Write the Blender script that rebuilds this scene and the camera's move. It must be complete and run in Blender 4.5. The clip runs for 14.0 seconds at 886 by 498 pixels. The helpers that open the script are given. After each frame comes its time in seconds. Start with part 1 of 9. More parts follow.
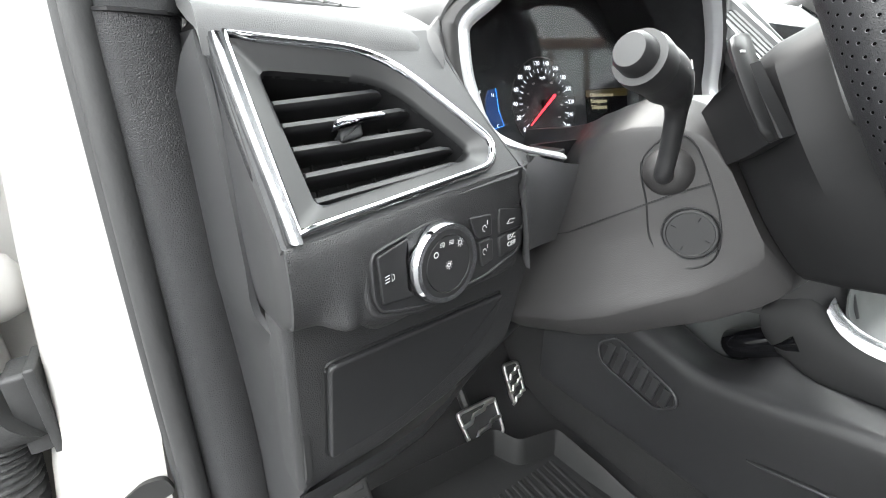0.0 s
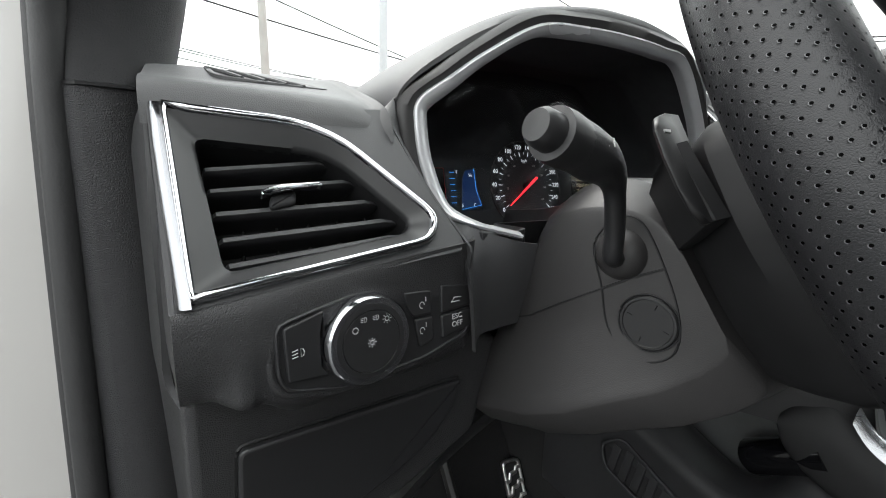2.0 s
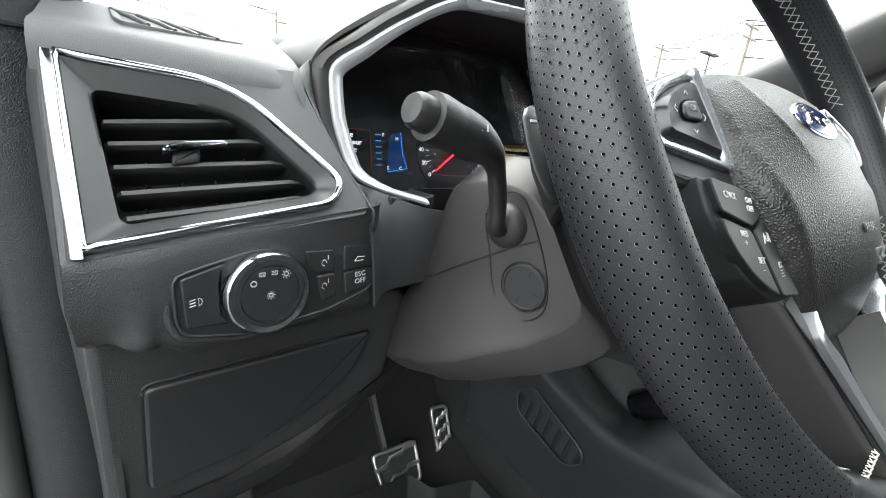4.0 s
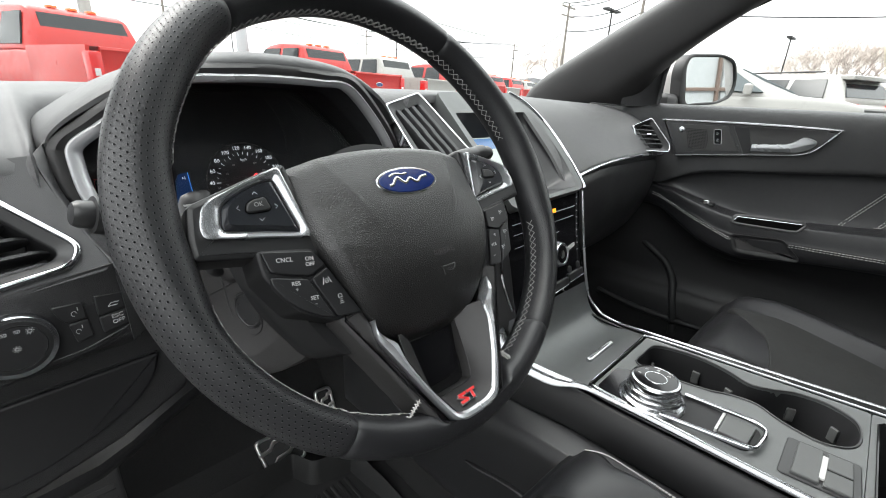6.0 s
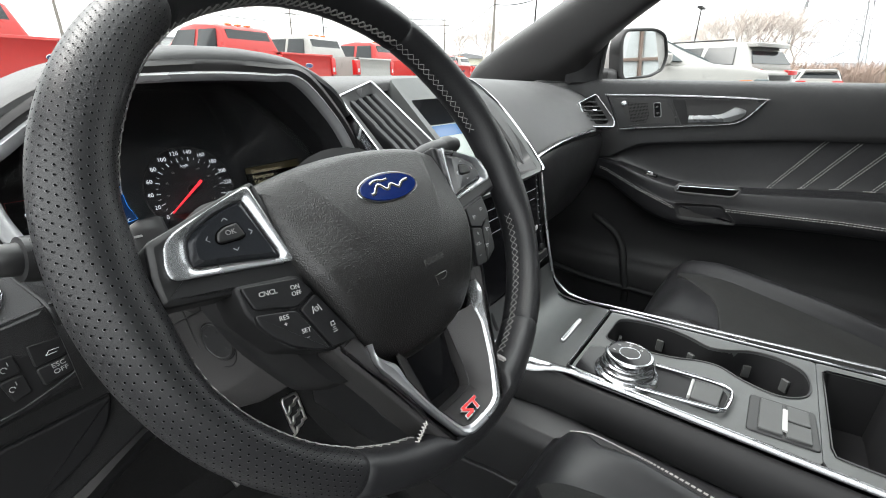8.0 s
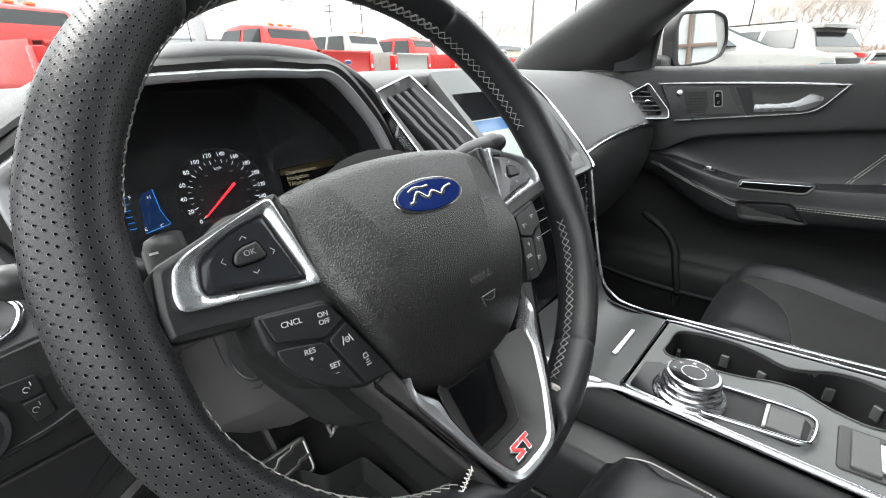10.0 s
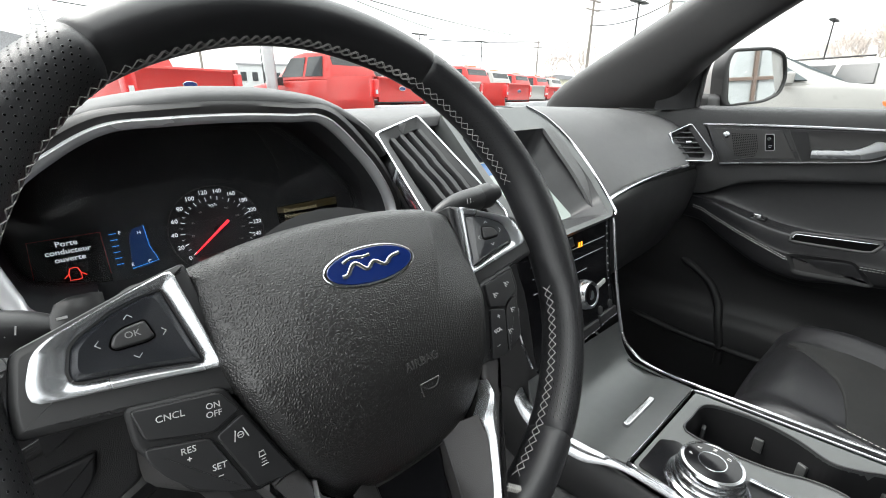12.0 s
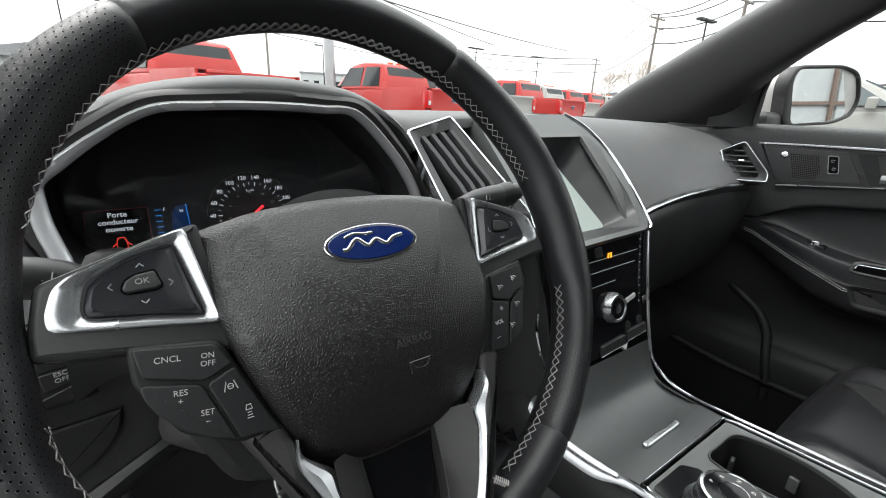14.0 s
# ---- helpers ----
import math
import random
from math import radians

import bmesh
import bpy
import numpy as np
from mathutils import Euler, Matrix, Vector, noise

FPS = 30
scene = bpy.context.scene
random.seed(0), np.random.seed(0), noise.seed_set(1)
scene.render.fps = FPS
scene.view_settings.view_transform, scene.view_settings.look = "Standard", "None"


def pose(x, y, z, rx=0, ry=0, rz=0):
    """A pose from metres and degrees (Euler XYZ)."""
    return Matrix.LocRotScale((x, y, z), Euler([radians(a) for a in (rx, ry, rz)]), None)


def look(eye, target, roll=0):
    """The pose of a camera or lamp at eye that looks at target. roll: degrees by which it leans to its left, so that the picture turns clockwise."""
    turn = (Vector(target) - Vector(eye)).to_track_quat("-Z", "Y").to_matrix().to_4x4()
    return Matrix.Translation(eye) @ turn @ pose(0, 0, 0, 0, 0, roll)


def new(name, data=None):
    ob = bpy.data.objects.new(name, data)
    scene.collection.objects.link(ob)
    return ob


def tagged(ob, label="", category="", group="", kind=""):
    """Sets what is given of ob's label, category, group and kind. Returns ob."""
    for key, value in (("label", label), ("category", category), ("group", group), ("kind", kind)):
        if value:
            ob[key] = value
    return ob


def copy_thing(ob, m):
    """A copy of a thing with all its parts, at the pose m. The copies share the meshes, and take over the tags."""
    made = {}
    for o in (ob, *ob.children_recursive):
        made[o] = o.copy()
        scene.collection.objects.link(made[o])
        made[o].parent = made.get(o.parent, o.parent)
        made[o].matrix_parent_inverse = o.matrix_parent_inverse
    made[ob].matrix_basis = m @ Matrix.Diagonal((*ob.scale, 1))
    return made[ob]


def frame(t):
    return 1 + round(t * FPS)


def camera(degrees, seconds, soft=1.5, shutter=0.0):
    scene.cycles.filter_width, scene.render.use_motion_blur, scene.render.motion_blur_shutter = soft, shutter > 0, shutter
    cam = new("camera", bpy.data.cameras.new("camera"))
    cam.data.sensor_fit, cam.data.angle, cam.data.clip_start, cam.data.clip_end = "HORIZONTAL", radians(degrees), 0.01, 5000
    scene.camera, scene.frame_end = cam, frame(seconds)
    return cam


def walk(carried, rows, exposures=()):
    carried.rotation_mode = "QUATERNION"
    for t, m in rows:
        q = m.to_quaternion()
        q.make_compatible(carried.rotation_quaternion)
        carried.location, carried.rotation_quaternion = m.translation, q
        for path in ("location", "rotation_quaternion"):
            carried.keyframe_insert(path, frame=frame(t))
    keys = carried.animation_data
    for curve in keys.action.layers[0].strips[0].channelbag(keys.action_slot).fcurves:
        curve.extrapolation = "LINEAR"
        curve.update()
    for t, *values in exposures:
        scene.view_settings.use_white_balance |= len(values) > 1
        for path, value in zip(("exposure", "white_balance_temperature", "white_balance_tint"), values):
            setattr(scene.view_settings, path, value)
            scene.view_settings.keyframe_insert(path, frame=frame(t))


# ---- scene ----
cam = camera(92.0, 14.0, soft=1.0)
PATH = [
    (0, (-0.376, -0.024, 1.064), (0.659, 1.518, 0.321), 0.0),
    (0.5, (-0.371, -0.042, 1.081), (0.597, 1.643, 0.607), 0.3),
    (1, (-0.346, -0.058, 1.08), (0.586, 1.669, 0.695), 0.8),
    (1.5, (-0.33, -0.053, 1.065), (0.62, 1.668, 0.696), 1.3),
    (2, (-0.322, -0.042, 1.058), (0.661, 1.656, 0.669), 1.7),
    (2.2, (-0.329, -0.035, 1.049), (0.661, 1.655, 0.645), 1.8),
    (4.3, (-0.288, -0.107, 1.084), (0.87, 1.404, 0.472), 6.6),
    (4.5, (-0.253, -0.142, 1.102), (0.917, 1.349, 0.464), 6.6),
    (5, (-0.213, -0.2, 1.121), (0.989, 1.253, 0.455), 5.5),
    (5.5, (-0.211, -0.24, 1.134), (1.04, 1.166, 0.457), 4.0),
    (6, (-0.216, -0.252, 1.157), (1.123, 1.069, 0.477), 2.7),
    (6.5, (-0.225, -0.235, 1.185), (1.18, 1.011, 0.498), 2.1),
    (7, (-0.227, -0.226, 1.17), (1.223, 0.956, 0.464), 1.6),
    (7.2, (-0.226, -0.224, 1.171), (1.234, 0.939, 0.453), 1.4),
    (9.3, (-0.199, -0.178, 1.162), (1.277, 0.921, 0.379), 0.0),
    (9.5, (-0.196, -0.175, 1.162), (1.255, 0.956, 0.378), -0.4),
    (10, (-0.189, -0.178, 1.166), (1.174, 1.059, 0.385), -0.9),
    (10.5, (-0.178, -0.19, 1.182), (1.111, 1.129, 0.407), -0.8),
    (11, (-0.156, -0.197, 1.18), (1.109, 1.159, 0.431), -0.2),
    (11.5, (-0.134, -0.198, 1.184), (1.128, 1.178, 0.467), 0.2),
    (12, (-0.119, -0.193, 1.184), (1.128, 1.215, 0.505), 0.3),
    (12.5, (-0.108, -0.197, 1.182), (1.098, 1.259, 0.53), 0.4),
    (13, (-0.107, -0.209, 1.178), (1.049, 1.29, 0.532), 1.1),
    (13.5, (-0.106, -0.216, 1.177), (1.014, 1.312, 0.537), 1.8),
    (14, (-0.105, -0.216, 1.17), (0.998, 1.329, 0.537), 2.4),
]
EXPOSURES = [(0, 3.05), (0.5, 2.43), (1, 1.60), (1.5, 1.34), (2, 1.52), (4.3, 2.48), (4.5, 2.52), (5, 2.06), (5.5, 1.82), (6, 1.63), (6.5, 1.48), (7, 1.54), (9.5, 1.80), (10, 1.90), (10.5, 1.98), (11, 1.85), (11.5, 1.80), (12, 1.72), (12.5, 1.58), (13, 1.40), (14, 1.30)]
walk(cam, [(t, look(eye, target, roll)) for t, eye, target, roll in PATH], EXPOSURES)

# ---- light: an overcast sky ----
world = bpy.data.worlds.new("overcast")
scene.world = world
world.use_nodes = True
wn, wl = world.node_tree.nodes, world.node_tree.links
sky = wn.new("ShaderNodeTexSky")
sky.sky_type, sky.sun_disc = "NISHITA", False
sky.sun_elevation, sky.sun_rotation = radians(55), radians(-23)
sky.air_density, sky.dust_density = 1.0, 3.0
grey = wn.new("ShaderNodeHueSaturation")
grey.inputs["Saturation"].default_value = 0.12
cloud = wn.new("ShaderNodeMix")
cloud.data_type = "RGBA"
cloud.inputs["Factor"].default_value = 0.75
way = wn.new("ShaderNodeTexCoord")
split = wn.new("ShaderNodeSeparateXYZ")
rise = wn.new("ShaderNodeMapRange")
rise.inputs["From Min"].default_value, rise.inputs["From Max"].default_value = 0.0, 1.0
veil = wn.new("ShaderNodeMix")
veil.data_type = "RGBA"
veil.inputs["A"].default_value, veil.inputs["B"].default_value = (6.2, 6.4, 6.35, 1), (14.5, 15.0, 14.9, 1)
wl.new(way.outputs["Generated"], split.inputs["Vector"])
wl.new(split.outputs["Z"], rise.inputs["Value"])
wl.new(rise.outputs["Result"], veil.inputs["Factor"])
wl.new(veil.outputs["Result"], cloud.inputs["B"])
wl.new(sky.outputs["Color"], grey.inputs["Color"])
wl.new(grey.outputs["Color"], cloud.inputs["A"])
wl.new(cloud.outputs["Result"], wn["Background"].inputs["Color"])
wn["Background"].inputs["Strength"].default_value = 0.14
sun = new("sun", bpy.data.lights.new("sun", "SUN"))
sun.data.energy, sun.data.angle, sun.data.color = 1.0, radians(25), (1.0, 0.97, 0.93)
sun.matrix_world = look((-3, 7, 12), (0, 0, 1))

# ---- materials ----
def material(name, color, rough=0.5, metal=0.0, bump=0.0, scale=200.0, var=0.12, kind="noise", coat=0.0, spec=0.5, big=6.0, emit=None, transmission=0.0, depth=0.22, pebble=0.28):
    m = bpy.data.materials.new(name)
    m.use_nodes = True
    nt = m.node_tree
    n, l = nt.nodes, nt.links
    p = n["Principled BSDF"]
    p.inputs["Roughness"].default_value = rough
    p.inputs["Metallic"].default_value = metal
    p.inputs["Coat Weight"].default_value = coat
    p.inputs["Coat Roughness"].default_value = 0.08
    p.inputs["Specular IOR Level"].default_value = spec
    p.inputs["Transmission Weight"].default_value = transmission
    tc = n.new("ShaderNodeTexCoord")
    if var > 0:
        a, b = n.new("ShaderNodeTexNoise"), n.new("ShaderNodeTexNoise")
        a.inputs["Scale"].default_value, b.inputs["Scale"].default_value = big, big * 14
        a.inputs["Detail"].default_value = b.inputs["Detail"].default_value = 4
        add = n.new("ShaderNodeMath")
        l.new(tc.outputs["Object"], a.inputs["Vector"]), l.new(tc.outputs["Object"], b.inputs["Vector"])
        l.new(a.outputs["Fac"], add.inputs[0]), l.new(b.outputs["Fac"], add.inputs[1])
        ramp = n.new("ShaderNodeMapRange")
        ramp.inputs["From Min"].default_value, ramp.inputs["From Max"].default_value = 0.7, 1.3
        ramp.inputs["To Min"].default_value, ramp.inputs["To Max"].default_value = 1 - var, 1 + var
        l.new(add.outputs[0], ramp.inputs["Value"])
        mul = n.new("ShaderNodeVectorMath")
        mul.operation = "SCALE"
        mul.inputs[0].default_value = color[:3]
        l.new(ramp.outputs["Result"], mul.inputs["Scale"])
        l.new(mul.outputs[0], p.inputs["Base Color"])
        rr = n.new("ShaderNodeMapRange")
        rr.inputs["From Min"].default_value, rr.inputs["From Max"].default_value = 0.3, 0.7
        rr.inputs["To Min"].default_value, rr.inputs["To Max"].default_value = max(0.02, rough - 0.08), min(1, rough + 0.08)
        l.new(a.outputs["Fac"], rr.inputs["Value"]), l.new(rr.outputs["Result"], p.inputs["Roughness"])
    else:
        p.inputs["Base Color"].default_value = (*color[:3], 1)
    if bump > 0:
        if kind == "leather":
            t = n.new("ShaderNodeTexVoronoi")
            t.feature = "DISTANCE_TO_EDGE"
            warp, mixv = n.new("ShaderNodeTexNoise"), n.new("ShaderNodeMix")
            warp.inputs["Scale"].default_value = scale * 0.45
            mixv.data_type = "VECTOR"
            mixv.inputs["Factor"].default_value = 1.2 / scale
            l.new(tc.outputs["Object"], warp.inputs["Vector"])
            l.new(tc.outputs["Object"], mixv.inputs["A"]), l.new(warp.outputs["Color"], mixv.inputs["B"])
            pit = n.new("ShaderNodeMapRange")
            pit.interpolation_type = "SMOOTHSTEP"
            pit.inputs["From Max"].default_value = pebble
            l.new(t.outputs["Distance"], pit.inputs["Value"])
            out = pit.outputs["Result"]
        else:
            t = n.new("ShaderNodeTexNoise")
            t.inputs["Detail"].default_value = 5
            out = t.outputs["Fac"]
        t.inputs["Scale"].default_value = scale
        l.new(mixv.outputs["Result"] if kind == "leather" else tc.outputs["Object"], t.inputs["Vector"])
        bp = n.new("ShaderNodeBump")
        bp.inputs["Strength"].default_value, bp.inputs["Distance"].default_value = bump, (depth if kind == "leather" else 0.7) / scale
        l.new(out, bp.inputs["Height"]), l.new(bp.outputs["Normal"], p.inputs["Normal"])
    if emit:
        p.inputs["Emission Color"].default_value = (*emit[:3], 1)
        p.inputs["Emission Strength"].default_value = emit[3]
    return m


def pane_material(name, tint, gloss):
    m = bpy.data.materials.new(name)
    m.use_nodes = True
    n, l = m.node_tree.nodes, m.node_tree.links
    n.remove(n["Principled BSDF"])
    t, g, mix = n.new("ShaderNodeBsdfTransparent"), n.new("ShaderNodeBsdfGlossy"), n.new("ShaderNodeMixShader")
    t.inputs["Color"].default_value = (*tint, 1)
    g.inputs["Roughness"].default_value = 0.02
    mix.inputs["Fac"].default_value = gloss
    l.new(t.outputs[0], mix.inputs[1]), l.new(g.outputs[0], mix.inputs[2])
    l.new(mix.outputs[0], n["Material Output"].inputs["Surface"])
    return m


LEATHER = material("black_leather", (0.0150, 0.0150, 0.0166), 0.36, spec=0.42, bump=0.25, scale=1300, kind="leather")
GRAIN = material("grained_vinyl", (0.026, 0.026, 0.028), 0.5, spec=0.4, bump=1.0, scale=620, kind="leather", var=0.1, depth=0.2)
FINEGRAIN = material("fine_grained_vinyl", (0.024, 0.024, 0.0255), 0.45, spec=0.5, bump=0.8, scale=760, kind="leather", var=0.08, depth=0.22)
WEAVE = material("woven_pillar_cloth", (0.021, 0.021, 0.0225), 0.75, spec=0.3, bump=0.6, scale=900, var=0.12)
HUBSKIN = material("airbag_cover_vinyl", (0.0105, 0.0101, 0.0102), 0.36, spec=0.6, bump=1.0, scale=640, kind="leather", var=0.06, depth=0.155, pebble=0.45)
PAD = material("soft_dash_pad", (0.092, 0.092, 0.094), 0.56, spec=0.32, bump=0.4, scale=900, kind="leather", var=0.08)
FASCIA = material("soft_fascia_skin", (0.034, 0.034, 0.036), 0.46, bump=0.4, scale=1000, kind="leather", var=0.08)
PLASTIC = material("matt_black_plastic", (0.020, 0.020, 0.0215), 0.42, bump=0.25, scale=1500, var=0.08)
SHROUD = material("grey_black_plastic", (0.0265, 0.0253, 0.0258), 0.50, bump=0.3, scale=1400, var=0.06)
DARK = material("deep_black_plastic", (0.011, 0.011, 0.012), 0.55, var=0.1, spec=0.35)
HOLE = material("punched_hole_black", (0.0015, 0.0015, 0.0016), 0.9, var=0.0, spec=0.05)
EMBOSS = material("polished_embossing", (0.045, 0.044, 0.044), 0.3, var=0.0)
CLUSTERTRIM = material("bright_satin_trim_paint", (0.60, 0.605, 0.62), 0.24, metal=0.35, var=0.03)
HOLEGLINT = material("painted_hole_glint", (0.085, 0.085, 0.09), 0.5, var=0.0)
MATRUBBER = material("dark_mat_rubber", (0.008, 0.008, 0.0085), 0.6, bump=0.2, scale=600, var=0.15)
GLOSS = material("piano_black", (0.006, 0.006, 0.007), 0.12, var=0.1, coat=0.05, spec=0.28)
SWITCHBLACK = material("wheel_switch_black", (0.0105, 0.0105, 0.0115), 0.40, var=0.06, spec=0.42)
PADGLOSS = material("dark_gloss_pad", (0.012, 0.013, 0.016), 0.22, var=0.05, spec=0.6)
BUTTON = material("satin_button", (0.018, 0.018, 0.019), 0.38, var=0.06)
BUTTONGREY = material("satin_button_grey", (0.06, 0.062, 0.062), 0.42, var=0.05)
SATIN = material("satin_grey_trim", (0.098, 0.102, 0.102), 0.40, metal=0.35, bump=0.1, scale=1800, var=0.05)
VENTCHROME = material("vent_chrome", (0.26, 0.265, 0.28), 0.20, metal=1.0, var=0.05)
CHROME = material("bright_chrome", (0.60, 0.61, 0.635), 0.08, metal=1.0, var=0.03)
SILVER = material("satin_silver", (0.52, 0.53, 0.55), 0.24, metal=1.0, var=0.04)
STEEL = material("brushed_steel", (0.75, 0.74, 0.72), 0.36, metal=1.0, bump=0.1, scale=800, var=0.08)
THREAD = material("pale_thread", (0.45, 0.44, 0.42), 0.8, var=0.15, big=80)
RIMTHREAD = material("grey_rim_thread", (0.32, 0.315, 0.305), 0.7, var=0.15)
WHITE = material("white_print", (0.42, 0.42, 0.42), 0.6, var=0.0)
DIMPRINT = material("grey_print", (0.25, 0.25, 0.25), 0.6, var=0.0)
CARPET = material("black_carpet", (0.009, 0.009, 0.0095), 0.95, bump=1.0, scale=700, var=0.35, big=20)
RUBBER = material("black_rubber", (0.03, 0.03, 0.031), 0.55, bump=0.2, scale=600, var=0.12)
SUEDE = material("black_suede", (0.017, 0.0175, 0.0175), 0.9, spec=0.25, bump=0.3, scale=1200, var=0.25, big=25)
WHITEPAINT = material("white_body_paint", (0.43, 0.42, 0.405), 0.3, var=0.0, coat=0.6)
# white paint darkened in colour so that bright daylight doesn't blow it out
CARWHITE = material("dimmed_white_car_paint", (0.25, 0.243, 0.228), 0.35, var=0.06, coat=0.5, big=1.5)
REDPAINT = material("red_body_paint", (0.37, 0.020, 0.017), 0.35, var=0.04, coat=0.12, spec=0.3)
TRIMBLACK = material("black_exterior_trim", (0.02, 0.02, 0.02), 0.5, var=0.1)
AUTOGLASS = material("dark_tinted_glass", (0.012, 0.015, 0.017), 0.12, var=0.0, spec=0.35)
# pale base colour paints in the bright interior behind the panes
SHOPGLASS = material("painted_bright_shop_glass", (0.34, 0.36, 0.36), 0.12, var=0.10, spec=0.5, big=0.6)
PALEGLASS = material("pale_window_glass", (0.07, 0.085, 0.09), 0.1, var=0.0, spec=0.5)
TAILRED = material("red_lamp_plastic", (0.45, 0.01, 0.01), 0.15, var=0.1)
AMBER = material("amber_lamp_plastic", (0.55, 0.12, 0.02), 0.2, var=0.1)
TYRE = material("tyre_rubber", (0.02, 0.02, 0.02), 0.85, bump=0.3, scale=60, var=0.15)
ASPHALT = material("wet_asphalt", (0.055, 0.055, 0.055), 0.75, bump=0.6, scale=40, var=0.3, big=0.6)
CONCRETE = material("concrete", (0.36, 0.35, 0.33), 0.85, bump=0.3, scale=60, var=0.15, big=1.5)
WOODPOLE = material("weathered_pole_wood", (0.2, 0.18, 0.16), 0.9, bump=0.4, scale=30, var=0.2, big=2)
TOWERSTEEL = material("dull_tower_steel", (0.30, 0.305, 0.31), 0.6, metal=0.3, var=0.1)
GALV = material("galvanised_steel", (0.42, 0.43, 0.44), 0.5, metal=0.6, var=0.12)
BARK = material("bare_twig_bark", (0.58, 0.52, 0.48), 0.95, var=0.25, big=1)
SIDING = material("pale_siding", (0.45, 0.46, 0.46), 0.8, bump=0.2, scale=12, var=0.1, big=0.5)
ROOFING = material("grey_roofing", (0.25, 0.25, 0.26), 0.85, var=0.15, big=0.7)
HILL = material("haze_tinted_hill_woods", (0.33, 0.34, 0.37), 1.0, var=0.12, big=0.02)
BRUSH = material("dry_brush", (0.3, 0.22, 0.18), 1.0, var=0.3, big=0.4)
HEADLINER = material("grey_headliner", (0.2, 0.195, 0.185), 0.95, bump=0.3, scale=500, var=0.05)
RED = material("red_print", (0.7, 0.02, 0.02), 0.4, var=0.0, emit=(1.0, 0.02, 0.03, 1.0))
REDENAMEL = material("red_enamel", (0.6, 0.015, 0.015), 0.3, var=0.05)
BLUE = material("deep_blue_enamel", (0.004, 0.014, 0.085), 0.18, var=0.05, coat=0.3)
LCDDIM = material("dim_blue_display", (0.003, 0.008, 0.02), 0.3, var=0.0, emit=(0.01, 0.10, 0.4, 0.05))
LCDLINE = material("lit_blue_line", (0.01, 0.05, 0.1), 0.3, var=0.0, emit=(0.03, 0.28, 0.85, 0.5))
LCDTEXT = material("lit_text", (0.3, 0.3, 0.3), 0.5, var=0.0, emit=(0.8, 0.85, 0.9, 0.34))
LCDRED = material("lit_red_symbol", (0.4, 0.02, 0.02), 0.5, var=0.0, emit=(0.9, 0.05, 0.03, 0.5))
LCDDARK = material("dark_display", (0.006, 0.006, 0.007), 0.2, var=0.0)
MENUGLOW = material("dim_amber_line", (0.02, 0.016, 0.006), 0.4, var=0.0, emit=(0.30, 0.22, 0.06, 0.012))
MENUTEXT = material("dim_menu_text", (0.1, 0.1, 0.08), 0.5, var=0.0, emit=(0.75, 0.65, 0.4, 0.10))
LENS = pane_material("clear_gauge_lens", (0.95, 0.955, 0.96), 0.032)
AMBERLIT = material("lit_amber_symbol", (0.6, 0.2, 0.0), 0.5, var=0.0, emit=(1.0, 0.35, 0.02, 0.8))
# the pale emission stands in for sky reflected in the screen
SCREEN = material("touch_screen_glass", (0.12, 0.13, 0.12), 0.16, var=0.03, emit=(0.42, 0.50, 0.47, 0.34), big=10)
SCREENBAR = material("touch_screen_bar", (0.03, 0.08, 0.16), 0.2, var=0.0, emit=(0.10, 0.22, 0.5, 0.22))
MIRROR = material("mirror_glass", (0.85, 0.86, 0.87), 0.02, metal=1.0, var=0.0)
CLEAR = pane_material("clear_windscreen_glass", (0.97, 0.98, 0.975), 0.025)
ROOFGLASS = pane_material("added_tinted_roof_glass", (0.20, 0.21, 0.21), 0.05)
TINTED = pane_material("tinted_privacy_glass", (0.16, 0.17, 0.17), 0.05)
CLUSTERFACE = material("black_gauge_face", (0.044, 0.045, 0.048), 0.65, var=0.1, spec=0.04)
HANDLE = material("satin_handle_paint", (0.30, 0.305, 0.315), 0.34, metal=0.5, var=0.03)
SATINTRIM = material("satin_silver_paint", (0.50, 0.51, 0.53), 0.26, metal=0.85, var=0.03)


# ---- shape helpers ----
def frame3(origin, xaxis, yaxis):
    x = Vector(xaxis).normalized()
    z = x.cross(Vector(yaxis)).normalized()
    y = z.cross(x)
    m = Matrix((x, y, z)).transposed().to_4x4()
    m.translation = Vector(origin)
    return m


def thing(name, label, category, at=(0, 0, 0), group="", kind=""):
    ob = new(name)
    ob.empty_display_size = 0.05
    ob.location = at
    return tagged(ob, label, category, group, kind)


def finish(bm, name, mat, sharp=38):
    bmesh.ops.remove_doubles(bm, verts=bm.verts[:], dist=1e-6)
    bmesh.ops.recalc_face_normals(bm, faces=bm.faces[:])
    me = bpy.data.meshes.new(name)
    bm.to_mesh(me)
    bm.free()
    for p in me.polygons:
        p.use_smooth = True
    me.set_sharp_from_angle(angle=radians(sharp))
    me.materials.append(mat)
    return me


def part(name, bm, mat, parent=None, label="", sharp=38):
    ob = new(name, finish(bm, name, mat, sharp))
    if parent:
        ob.parent = parent
        ob.matrix_parent_inverse = Matrix.Translation(parent.location).inverted() if parent.parent is None else Matrix.Identity(4)
        if parent.parent is not None:
            ob.matrix_parent_inverse = Matrix.Identity(4)
    if label:
        ob["label"] = label
    return ob


def solid(name, bm, mat, label, category, kind="", group="", sharp=38):
    return tagged(new(name, finish(bm, name, mat, sharp)), label, category, group, kind)


